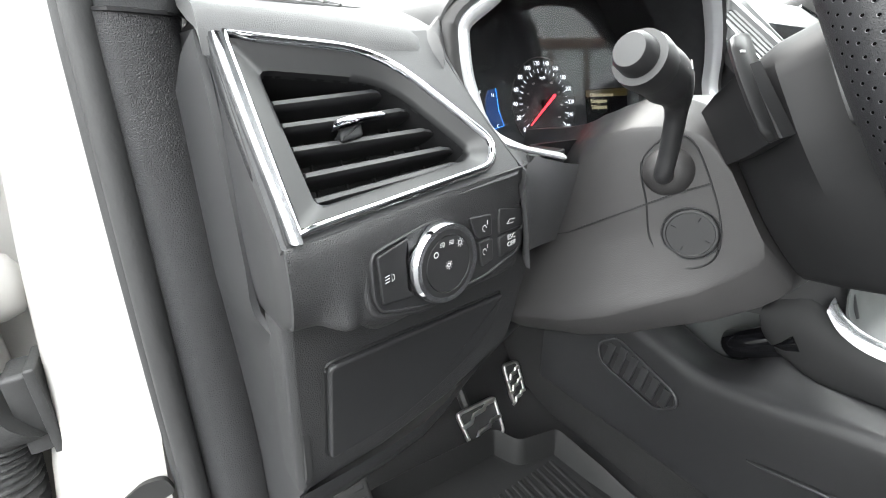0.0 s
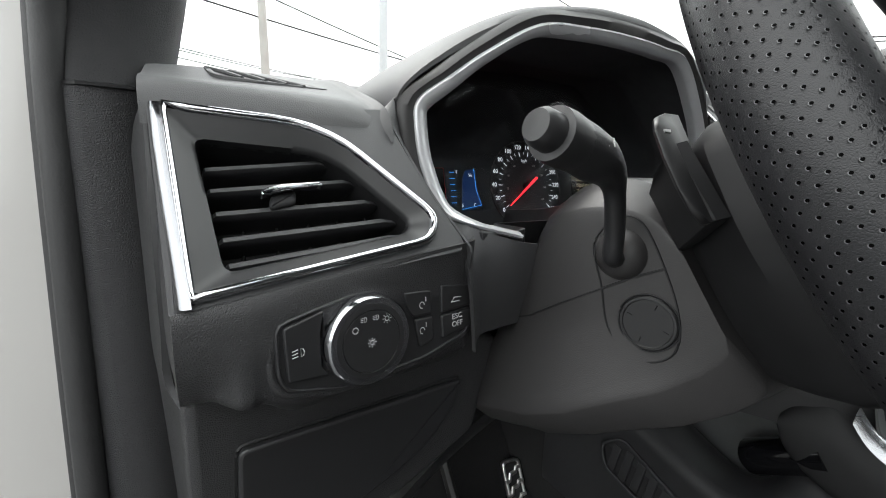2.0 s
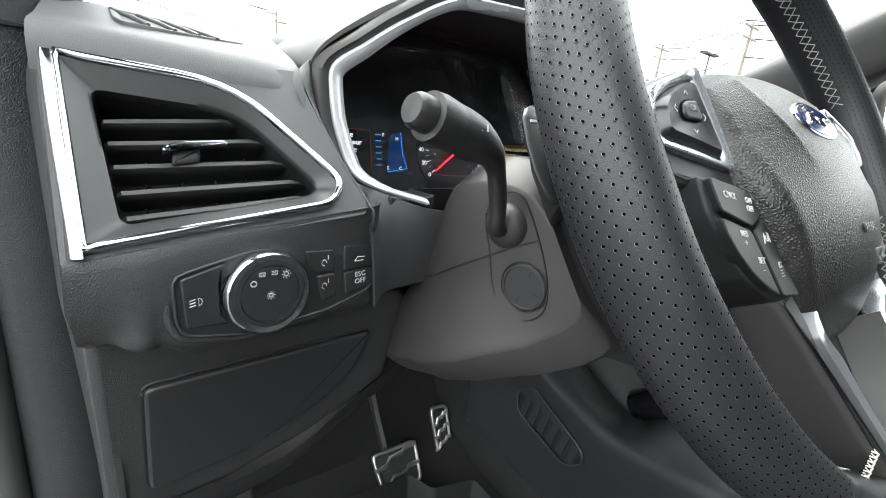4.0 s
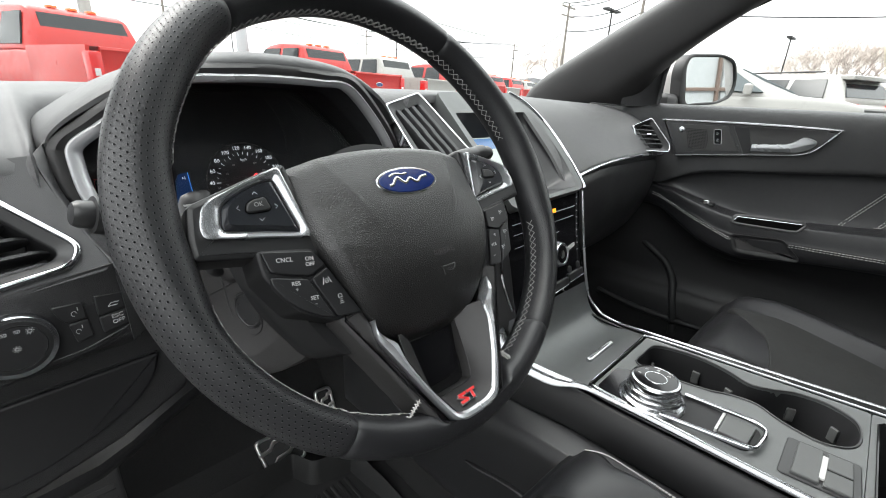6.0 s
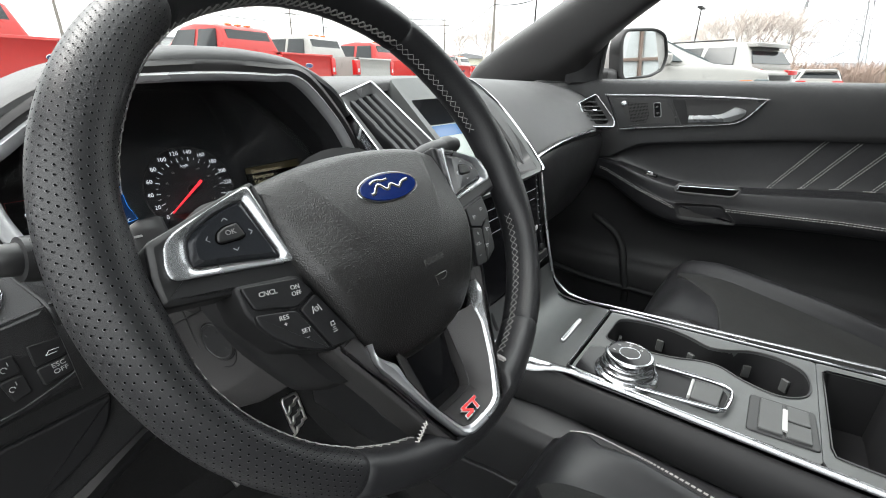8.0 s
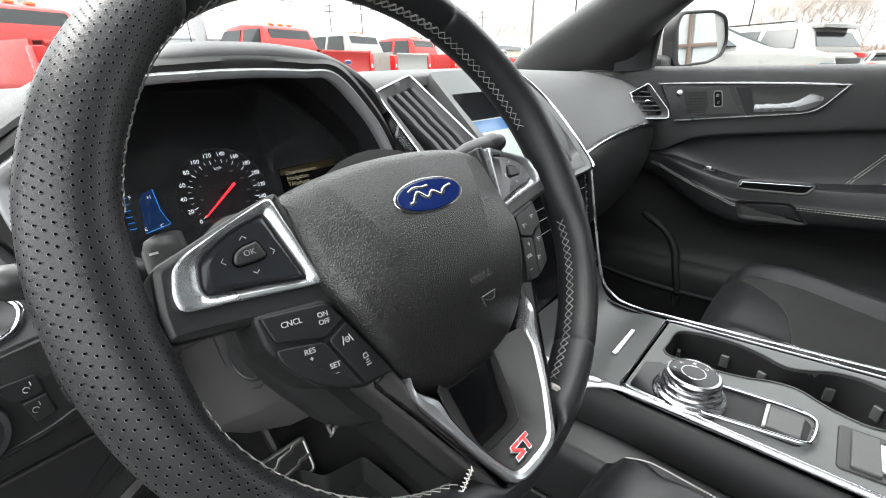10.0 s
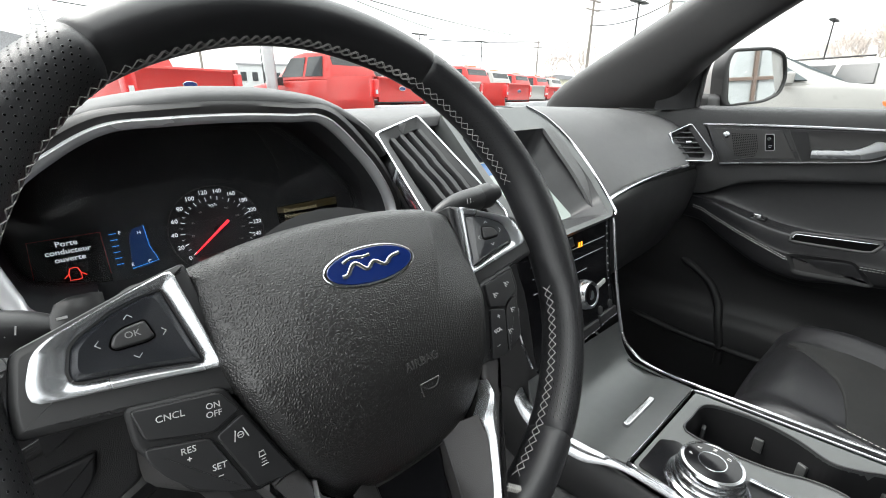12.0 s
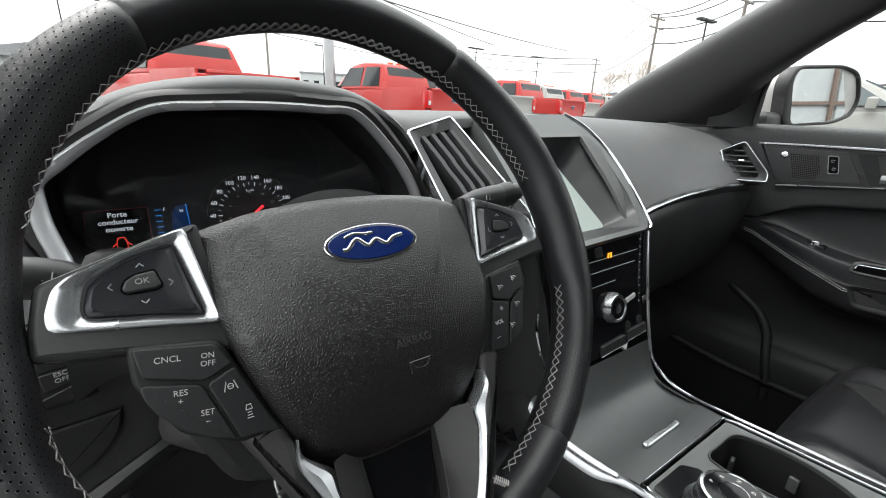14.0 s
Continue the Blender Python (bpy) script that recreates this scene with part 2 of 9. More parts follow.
def skin(bm, loops, closed=True, cap=True, ring=False):
    """Quads between loops of the same count."""
    vs = [[bm.verts.new(p) for p in lp] for lp in loops]
    n = len(vs[0])
    pairs = list(zip(vs, vs[1:])) + ([(vs[-1], vs[0])] if ring else [])
    for a, b in pairs:
        for i in range(n if closed else n - 1):
            j = (i + 1) % n
            bm.faces.new((a[i], a[j], b[j], b[i]))
    if cap and not ring and closed:
        bm.faces.new(vs[0][::-1]), bm.faces.new(vs[-1])
    return bm


def fillet(pts, r, n=4):
    """Rounds the corners of a closed 2D outline."""
    out = []
    m = len(pts)
    for i in range(m):
        p, a, b = Vector(pts[i]), Vector(pts[i - 1]), Vector(pts[(i + 1) % m])
        rr = r[i] if isinstance(r, (list, tuple)) else r
        da, db = (a - p), (b - p)
        k = min(rr, da.length * 0.45, db.length * 0.45)
        s, e = p + da.normalized() * k, p + db.normalized() * k
        for j in range(n + 1):
            t = j / n
            out.append(tuple(s.lerp(p, t).lerp(p.lerp(e, t), t)))
    return out


def area2(pts):
    return sum(a[0] * b[1] - b[0] * a[1] for a, b in zip(pts, pts[1:] + pts[:1])) / 2


def offset(pts, d):
    """Moves a closed outline inwards by d."""
    pts = [Vector(p) for p in pts]
    sgn = 1 if area2([tuple(p) for p in pts]) > 0 else -1
    out = []
    for i, p in enumerate(pts):
        a, b = (p - pts[i - 1]), (pts[(i + 1) % len(pts)] - p)
        if a.length < 1e-9:
            a = b
        if b.length < 1e-9:
            b = a
        a, b = a.normalized(), b.normalized()
        na, nb = Vector((-a.y, a.x)) * sgn, Vector((-b.y, b.x)) * sgn
        nn = na + nb
        if nn.length < 1e-6:
            nn = na
        nn.normalize()
        out.append(tuple(p + nn * (d / max(0.45, nn.dot(na)))))
    return out


def prism(bm, pts, z0, z1, m=Matrix(), bevel=0.0):
    """A plate with outline pts from local z0 to z1, its upper edge rounded."""
    loops = [[(x, y, z0) for x, y in pts]]
    if bevel > 0:
        for f in (1.0, 0.7, 0.35, 0.0):
            loops.append([(x, y, z1 - bevel * f) for x, y in offset(pts, bevel * (1 - math.sqrt(max(0, 1 - (1 - f) ** 2))))])
        loops.append([(x, y, z1) for x, y in offset(pts, bevel * 1.12)])
    else:
        loops.append([(x, y, z1) for x, y in pts])
    return skin(bm, [[m @ Vector(p) for p in lp] for lp in loops])


def polar(pts, c, n=72):
    """An outline resampled along n rays from c, which sees all of it."""
    c = Vector(c)
    out = []
    m = len(pts)
    for i in range(n):
        a = 2 * math.pi * i / n
        d = Vector((math.cos(a), math.sin(a)))
        best = None
        for k in range(m):
            p, q = Vector(pts[k]) - c, Vector(pts[(k + 1) % m]) - c
            e = q - p
            den = d.x * e.y - d.y * e.x
            if abs(den) < 1e-12:
                continue
            t = (p.x * e.y - p.y * e.x) / den
            u = (p.x * d.y - p.y * d.x) / den
            if t > 0 and -1e-6 <= u <= 1 + 1e-6 and (best is None or t > best):
                best = t
        out.append(tuple(c + d * (best or 0.001)))
    return out


def frame_ring(bm, outer, inner, c, z0, z1, m=Matrix(), n=96, crown=0.0, inner_drop=0.0):
    """A flat frame between two outlines; crown rounds its face; inner_drop lowers the inner lip."""
    o, i = polar(outer, c, n), polar(inner, c, n)
    mix = lambda t: [tuple(Vector(a).lerp(Vector(b), t)) for a, b in zip(o, i)]
    loops = [[(*p, z0) for p in o], [(*p, z1 - crown) for p in o]]
    for t in (0.15, 0.5, 0.85):
        loops.append([(*p, z1 - (inner_drop * t if inner_drop else 0) - (crown * 0.35 if t != 0.5 else 0)) for p in mix(t)])
    loops += [[(*p, z1 - crown - inner_drop) for p in i], [(*p, z0) for p in i]]
    return skin(bm, [[m @ Vector(p) for p in lp] for lp in loops], ring=True)


def spline(pts, n=8, closed=False):
    """Catmull-Rom curve through 2D or 3D points."""
    P = [Vector(p) for p in pts]
    m = len(P)
    out = []
    for i in range(m if closed else m - 1):
        g = lambda k: P[k % m] if closed else P[min(max(k, 0), m - 1)]
        a, b, c, d = g(i - 1), g(i), g(i + 1), g(i + 2)
        for j in range(n):
            t = j / n
            out.append(tuple(0.5 * ((2 * b) + (c - a) * t + (2 * a - 5 * b + 4 * c - d) * t * t + (3 * b - a - 3 * c + d) * t ** 3)))
    if not closed:
        out.append(tuple(P[-1]))
    return out


def tube(bm, pts, r, closed=False, seg=8, flat=1.0, up=(0, 0, 1), taper=None):
    """A swept round or oval bar; flat scales it along up."""
    P = [Vector(p) for p in pts]
    n = len(P)
    loops = []
    for i in range(n):
        a = P[i - 1] if (i or closed) else P[i]
        b = P[(i + 1) % n] if (i < n - 1 or closed) else P[i]
        t = (b - a).normalized()
        u = Vector(up)
        if abs(t.dot(u)) > 0.98:
            u = Vector((1, 0, 0))
        s = t.cross(u).normalized()
        v = s.cross(t).normalized()
        rr = r * (taper(i / max(1, n - 1)) if taper else 1)
        loops.append([P[i] + s * math.cos(2 * math.pi * k / seg) * rr + v * math.sin(2 * math.pi * k / seg) * rr * flat for k in range(seg)])
    return skin(bm, loops, ring=closed)


def lathe(bm, prof, m=Matrix(), seg=40):
    """A turned shape: prof is (radius, height) from bottom to top."""
    loops = [[m @ Vector((max(r, 1e-5) * math.cos(2 * math.pi * k / seg), max(r, 1e-5) * math.sin(2 * math.pi * k / seg), z)) for k in range(seg)] for r, z in prof]
    return skin(bm, loops)


def block(bm, lo, hi, r=0.004, m=Matrix()):
    """A box with rounded upright and upper edges."""
    (x0, y0, z0), (x1, y1, z1) = lo, hi
    k = min(r, (x1 - x0) * 0.3, (y1 - y0) * 0.3, (z1 - z0) * 0.3)
    o = fillet([(x0, y0), (x1, y0), (x1, y1), (x0, y1)], k, 2)
    return prism(bm, o, z0, z1, m, k)


def sheet(bm, rows, thick=0.0, down=(0, 0, -1)):
    """An open surface through rows of points, given thickness along down."""
    d = Vector(down) * thick
    top = [[Vector(p) for p in r] for r in rows]
    vt = [[bm.verts.new(p) for p in r] for r in top]
    vb = [[bm.verts.new(p + d) for p in r] for r in top] if thick else None
    R, C = len(rows), len(rows[0])
    for i in range(R - 1):
        for j in range(C - 1):
            bm.faces.new((vt[i][j], vt[i][j + 1], vt[i + 1][j + 1], vt[i + 1][j]))
            if vb:
                bm.faces.new((vb[i][j], vb[i + 1][j], vb[i + 1][j + 1], vb[i][j + 1]))
    if vb:
        for i in range(R - 1):
            for j in (0, C - 1):
                bm.faces.new((vt[i][j], vt[i + 1][j], vb[i + 1][j], vb[i][j]))
        for j in range(C - 1):
            for i in (0, R - 1):
                bm.faces.new((vt[i][j], vt[i][j + 1], vb[i][j + 1], vb[i][j]))
    return bm


def smooth_rows(rows, n=4):
    """Rows refined along and across by splines."""
    a = [spline(r, n) for r in rows]
    cols = list(zip(*a))
    b = [spline(c, n) for c in cols]
    return list(zip(*b))


def lettering(name, text, size, m, mat, parent, depth=0.0004, align="CENTER"):
    """Raised letters in the built-in font, centred on the pose m."""
    cu = bpy.data.curves.new(name, "FONT")
    cu.body, cu.size, cu.extrude, cu.align_x, cu.align_y, cu.resolution_u = text, size, depth, align, "CENTER", 3
    tmp = bpy.data.objects.new(name, cu)
    scene.collection.objects.link(tmp)
    me = bpy.data.meshes.new_from_object(tmp)
    bpy.data.objects.remove(tmp)
    bpy.data.curves.remove(cu)
    me.transform(m)
    me.materials.clear()
    me.materials.append(mat)
    ob = new(name, me)
    ob.parent = parent
    if parent.parent is None:
        ob.matrix_parent_inverse = Matrix.Translation(parent.location).inverted()
    return ob


new_bm = bmesh.new

# ---- the car's shell ----
CX = 0.40  # the car's middle line
def shell():
    b = new_bm()  # floor pan with footwell, tunnel and rear floor
    xs = [-0.40, -0.33, -0.20, 0.0, 0.16, 0.235, 0.245, 0.30, 0.52, 0.57, 0.58, 0.8, 1.05, 1.16]
    rows = []
    for y, zf, zt in ((0.80, 0.70, 0.82), (0.68, 0.52, 0.70), (0.58, 0.38, 0.62), (0.46, 0.345, 0.60), (0.30, 0.345, 0.58), (0.0, 0.345, 0.58), (-0.6, 0.345, 0.56), (-1.9, 0.345, 0.5)):
        rows.append([(x, y, zt if 0.243 < x < 0.578 else (zf if x not in (0.235, 0.58) else zf + 0.03)) for x in xs])
    solid("floor", sheet(b, rows, 0.03), CARPET, "worn black carpet of the car's footwell and tunnel", "floor", "structure")
    b = new_bm()  # headliner, closing the cabin above except for an added roof opening
    roof = lambda x, y: (x, y, float(np.interp(-y, (0.12, 0.4, 1.0, 1.9), (1.56, 1.62, 1.64, 1.6))) - 0.06 * ((x - CX) / 0.62) ** 4)
    wide = (-0.22, -0.1, 0.0, 0.2, CX, 0.6, 0.8, 0.9, 1.02)
    for xs_, ys_ in ((wide, (-0.12, -0.2, -0.30)), ((-0.22, -0.1, 0.0), (-0.30, -0.6, -1.15)), ((0.8, 0.9, 1.02), (-0.30, -0.6, -1.15)), (wide, (-1.15, -1.5, -1.9))):
        sheet(b, [[roof(x, y) for x in xs_] for y in ys_], 0.04, (0, 0, 1))
    solid("ceiling", b, HEADLINER, "grey cloth headliner with a roof opening added for light", "ceiling", "structure")
    # unseen roof glass, added to let more sky light onto upward faces
    b = new_bm()
    sheet(b, [[(x, y, z + 0.045) for x, y, z in (roof(x, y) for x in (0.0, 0.2, CX, 0.6, 0.8))] for y in (-0.30, -0.6, -0.9, -1.15)], 0.004, (0, 0, 1))
    solid("window_6", b, ROOFGLASS, "unseen tinted glass roof panel added for light over the front seats", "roof window", "structure")
    b = new_bm()
    block(b, (-0.42, -1.96, 0.33), (1.22, -1.9, 1.12), 0.01)
    solid("wall_rear", b, PLASTIC, "dark plain rear wall of the cabin", "wall", "structure")
    b = new_bm()
    block(b, (-0.46, -1.9, 0.33), (-0.38, -0.86, 1.1), 0.02)
    solid("wall_left", b, PLASTIC, "dark rear door panel behind the driver", "wall", "structure")
    b = new_bm()
    block(b, (1.2, -1.9, 0.33), (1.26, -0.8, 1.1), 0.02)
    solid("wall_right", b, PLASTIC, "dark rear door panel behind the passenger", "wall", "structure")
    b = new_bm()
    sheet(b, [[(-0.47, 0.36, z0), (-0.47, -0.86, z0)] for z0 in (0.25, 0.40)], 0.08, (1, 0, 0))
    solid("door_sill", b, WHITEPAINT, "white painted sill under the open driver's door", "sill", "structure")
    b = new_bm()
    sheet(b, [[(x, 0.82, z) for x in (-0.42, 1.22)] for z in (0.2, 1.14)], 0.03, (0, 1, 0))
    solid("wall_front", b, DARK, "dark bulkhead behind the dashboard", "wall", "structure")
    b = new_bm()  # windscreen
    rows = [[(CX + (x - CX) * s, y + 0.12 * (1 - ((x - CX) / 0.72) ** 2) * k, z) for x in (-0.30, -0.1, 0.15, CX, 0.65, 0.9, 1.10)] for y, z, s, k in ((0.66, 1.135, 1.0, 1.0), (0.3, 1.34, 0.95, 0.8), (-0.08, 1.55, 0.88, 0.5))]
    ob = solid("window_1", sheet(b, smooth_rows(rows, 3), 0.004), CLEAR, "clear windscreen glass above the dashboard", "windscreen", "structure")
    ob.visible_shadow = False
    for k, x in enumerate((1.2, -0.40)):
        b = new_bm()
        sg = 1 if x > 0 else -1
        sheet(b, [[(x, y, 1.09), (x - sg * 0.06, y, 1.3), (x - sg * 0.19, y, 1.58)] for y in (-0.98, -1.4, -1.9)], 0.004, (sg, 0, 0))
        solid("window_3" if k == 0 else "window_4", b, TINTED, "dark tinted rear side window", "side window", "structure")
    b = new_bm()
    sheet(b, [[(x, -1.9, 1.10), (x * 0.86 + 0.056, -1.86, 1.6)] for x in (-0.40, 0.1, 0.7, 1.2)], 0.004, (0, -1, 0))
    solid("window_5", b, TINTED, "dark tinted rear window", "rear window", "structure")

shell()


# ---- the steering wheel ----
RAKE = radians(29.9)
HUB = Vector((0, 0, 1.078))
RIM_C = Vector((0.004, 0.005, 0))
WM = frame3(HUB, (1, 0, 0), (0, math.sin(RAKE), math.cos(RAKE)))
RIM_R, RIM_W = 0.1770, -0.016
INNER_A = (90, 110, 124, 134, 142, 150, 160, 166, 172, 188, 193, 197, 202, 210, 225, 245, 258, 270)
INNER_R = (0.0138, 0.0134, 0.0114, 0.0124, 0.0140, 0.0150, 0.0152, 0.0158, 0.0172, 0.0172, 0.0152, 0.0124, 0.0106, 0.0097, 0.0095, 0.0103, 0.0110, 0.0120)  # half thickness towards the hub


def rim_section(a, f, extra=0.0):
    """A point of the rim's skin at angle a round the wheel and f round the tube."""
    ca = math.degrees(a) % 360
    seam = 0.0
    for s in (54.5, 125.5, 234.3, 305.7):
        seam += 0.0012 * math.exp(-((ca - s) / 0.45) ** 2)
    rr = 0.0178 - seam + extra
    fold = ca if 90 <= ca <= 270 else (180 - ca) % 360
    rin = float(np.interp(fold, INNER_A, INNER_R)) - seam + extra
    k = max(0.0, min(1.0, (15.5 - abs(ca - 270)) / 4.5))
    rin *= 1 - 0.97 * k * k * (3 - 2 * k)  # the lower spoke takes the place of the rim's inner half
    r = RIM_R + math.cos(f) * (rr if math.cos(f) > 0 else rin)
    w = RIM_W + math.sin(f) * (0.0185 - seam + extra)
    return WM @ (RIM_C + Vector((r * math.cos(a), r * math.sin(a), w)))


def steering_wheel():
    t = thing("steering_wheel", "black leather steering wheel with perforated grips and silver spokes", "steering wheel", HUB)
    for nm, a0, a1, mat, lb in (("rim_top", 54.5, 125.5, LEATHER, "smooth black leather"), ("grip", 125.5, 234.3, LEATHER, "perforated black leather grip"),
                                ("rim_bottom", 234.3, 305.7, LEATHER, "smooth black leather"), ("grip", 305.7, 414.5, LEATHER, "perforated black leather grip")):
        b = new_bm()
        n = int((a1 - a0) / 1.2)
        angs = [a0, a0 + 0.25, a0 + 0.6] + [a0 + 0.6 + (a1 - a0 - 1.2) * i / n for i in range(1, n)] + [a1 - 0.6, a1 - 0.25, a1]
        skin(b, [[rim_section(radians(a), 2 * math.pi * k / 28) for k in range(28)] for a in angs])
        g = part(nm, b, mat, t, lb)
        if nm == "grip":
            b, lip = new_bm(), new_bm()
            row = 0
            for f in np.arange(-44, 166, 9.5):
                step = 1.42
                k = 0
                a = a0 + 2.2 + (step / 2 if row % 2 else 0)
                while a < a1 - 1.8:
                    fa, aa = radians(f + random.uniform(-0.8, 0.8)), radians(a + random.uniform(-0.06, 0.06))
                    c = rim_section(aa, fa, 0.0004)
                    e1 = (rim_section(aa + 0.004, fa, 0.0004) - c).normalized()
                    e2 = (rim_section(aa, fa + 0.04, 0.0004) - c).normalized()
                    six = [i * math.pi / 3 for i in range(6)]
                    vs = [b.verts.new(c + (e1 * math.cos(q) + e2 * math.sin(q)) * 0.00051) for q in six]
                    b.faces.new(vs)
                    # a pale crescent paints the highlight on one side of each hole
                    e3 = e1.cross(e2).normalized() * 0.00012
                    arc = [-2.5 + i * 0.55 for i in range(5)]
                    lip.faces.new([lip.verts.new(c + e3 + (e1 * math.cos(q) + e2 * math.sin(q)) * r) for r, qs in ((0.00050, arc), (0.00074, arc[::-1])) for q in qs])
                    a += step
                row += 1
            tagged(part("perforation", b, HOLE, g, "fine rows of punched holes"), kind="stuff")
            tagged(part("perforation_glint", lip, HOLEGLINT, g, "painted pale glints on one side of the holes"), kind="stuff")
    b = new_bm()  # cross stitching along the inner edge
    a = 58.0
    while a < 481:
        ca = a % 360
        if not (249 < ca < 291) and min(abs(ca - 180), abs(ca - 360), ca) > 15.5:
            for s in (-1, 1):
                p = [rim_section(radians(a + s * d), radians(180 + q), 0.0006) for d, q in ((-1.15, -11), (0, 0), (1.15, 11))]
                p[1] += (p[1] - rim_section(radians(a), radians(0))).normalized() * 0.0004
                tube(b, p, 0.00031, seg=5)
        a += 2.35
    tagged(part("stitching", b, RIMTHREAD, t, "pale grey cross stitching"), kind="stuff")
    # horn pad
    half = [(0.0, 0.0515), (0.03, 0.0505), (0.058, 0.047), (0.086, 0.040), (0.0885, 0.034), (0.087, 0.005), (0.083, -0.022), (0.074, -0.05), (0.062, -0.079), (0.051, -0.096), (0.040, -0.104), (0.02, -0.1075)]
    out = half + [(0.0, -0.108)] + [(-x, y) for x, y in half[:0:-1]]
    out = [tuple(p) for p in spline(out, 9, True)]
    c = Vector((0, -0.028))
    prof = ((1.0, -0.036), (1.0, -0.026), *((s, 0.0) for s in (0.985, 0.97, 0.94, 0.91, 0.88, 0.86, 0.84, 0.82, 0.80, 0.78, 0.76, 0.74, 0.72, 0.70, 0.68, 0.66, 0.64, 0.62, 0.60, 0.58, 0.56, 0.54, 0.52, 0.50, 0.47, 0.44, 0.41, 0.38, 0.33, 0.28, 0.22, 0.16, 0.10, 0.05, 0.02)))
    def relief(x, y, s):
        crease = max(0.034, 0.0585 - 0.406 * (0.0345 - y))
        fade = max(0.0, min(1.0, (y + 0.025) / 0.03))
        crown = 0.0085 - (3.4 if y > -0.03 else 5.0) * (y + 0.03) ** 2
        over = abs(x) - crease
        soft = 0.0016 + 0.004 * (1 - fade)
        slope = (0.14 + 0.17 * fade) * soft * math.log(1 + math.exp(min(40, over / soft)))
        rim = 0.006 * max(0, (s - 0.88) / 0.105) ** 2
        lip = 0.0007 * math.exp(-(over / 0.0018) ** 2) * fade
        return crown + lip - slope - 0.6 * min(abs(x), crease) ** 2 - rim
    loops = []
    for s, w in prof:
        lp = []
        for x, y in out:
            q = c + (Vector((x, y)) - c) * s
            lp.append(WM @ Vector((q.x, q.y, w if s > 0.985 else relief(q.x, q.y, s))))
        loops.append(lp)
    b = new_bm()
    skin(b, loops)
    hub = part("horn_pad", b, HUBSKIN, t, "grained black airbag cover", 60)
    lm = frame3(WM @ Vector((0.0018, 0.0145, 0.0012)), WM.to_3x3() @ Vector((1, 0, 0)), WM.to_3x3() @ Vector((0, 1, -0.24)))
    ov = lambda rx, ry: [(rx * math.cos(q), ry * math.sin(q)) for q in [2 * math.pi * i / 48 for i in range(48)]]
    b = new_bm()
    prism(b, ov(0.0300, 0.0124), -0.004, 0.0014, lm, 0.0008)
    em = part("emblem", b, CHROME, t, "chrome-edged blue oval emblem")
    b = new_bm()
    prism(b, ov(0.0280, 0.0107), 0, 0.0018, lm, 0.0006)
    part("emblem_field", b, BLUE, em, "deep blue enamel")
    b = new_bm()  # a plain flowing stroke in place of the maker's script
    wave = [(-0.0200, -0.0030), (-0.0165, -0.0026), (-0.0100, 0.0030), (-0.0040, -0.0020), (0.0020, 0.0014), (0.0080, -0.0022), (0.0135, 0.0012), (0.0200, 0.0024)]
    for w, r in (([(-0.0170, 0.0046), (-0.0110, 0.0066), (-0.0040, 0.0058), (0.0010, 0.0062)], 0.0010), (wave, 0.0013)):
        tube(b, [lm @ Vector((x, y, 0.0018)) for x, y in spline(w, 8)], r, seg=8, up=lm.to_3x3() @ Vector((0, 0, 1)), flat=0.6)
    part("emblem_stroke", b, CHROME, em, "chrome flowing stroke")
    am = frame3(WM @ Vector((0.010, -0.047, 0.0066)), WM.to_3x3() @ Vector((1, 0.0, -0.02)), WM.to_3x3() @ Vector((0, 1, -0.02)))
    lettering("airbag_mark", "AIRBAG", 0.0068, am @ pose(0, 0, 0.0012), EMBOSS, t, 0.0004)
    b = new_bm()
    tube(b, [am @ Vector((x, y, 0.0012)) for x, y in spline([(-0.006, -0.012), (-0.002, -0.0155), (0.004, -0.0155), (0.007, -0.012)], 4)], 0.00035, seg=5)
    tube(b, [am @ Vector((x, y, 0.0012)) for x, y in [(0.0075, -0.0115), (-0.0065, -0.0115), (-0.0065, -0.018)]], 0.00035, seg=5)
    part("airbag_symbol", b, EMBOSS, t)

    def side(sx):
        f = lambda pts: [(x * sx, y) for x, y in pts]
        nm = "spoke"
        b = new_bm()
        prism(b, fillet(f([(-0.0855, 0.0425), (-0.0925, 0.0408), (-0.1065, 0.0368), (-0.1245, 0.0306), (-0.1415, 0.0248), (-0.1515, 0.0215), (-0.1555, 0.002), (-0.1560, -0.012), (-0.120, -0.0175), (-0.0775, -0.0275)]), 0.004), -0.040, -0.0135, WM, 0.0035)
        part(nm, b, BUTTON, t, "satin black spoke", 30)
        outer = f([(-0.0920, 0.0395), (-0.1055, 0.0350), (-0.1230, 0.0287), (-0.1392, 0.0225), (-0.1448, 0.0180), (-0.1484, 0.0070), (-0.1482, 0.0010), (-0.1455, -0.0013), (-0.115, -0.0060), (-0.0825, -0.0115)])
        inner = f([(-0.0972, 0.0325), (-0.1065, 0.0308), (-0.1180, 0.0272), (-0.1302, 0.0212), (-0.1342, 0.0172), (-0.1368, 0.0070), (-0.1358, 0.0024), (-0.1335, 0.0016), (-0.112, -0.0018), (-0.0885, -0.0068)])
        b = new_bm()
        frame_ring(b, fillet(outer, 0.003), fillet(inner, 0.0016), (-0.112 * sx, 0.013), -0.022, -0.0095, WM, crown=0.0012, inner_drop=0.0022)
        part("spoke_trim", b, SATINTRIM, t, "satin silver spoke trim", 24)
        plate = fillet(inner, 0.0016)
        top = f([(-0.1015, 0.0290), (-0.1085, 0.0278), (-0.1178, 0.0240), (-0.1268, 0.0190), (-0.1308, 0.0150), (-0.1325, 0.0080), (-0.1318, 0.0052), (-0.1295, 0.0044), (-0.112, 0.0014), (-0.0930, -0.0026)])
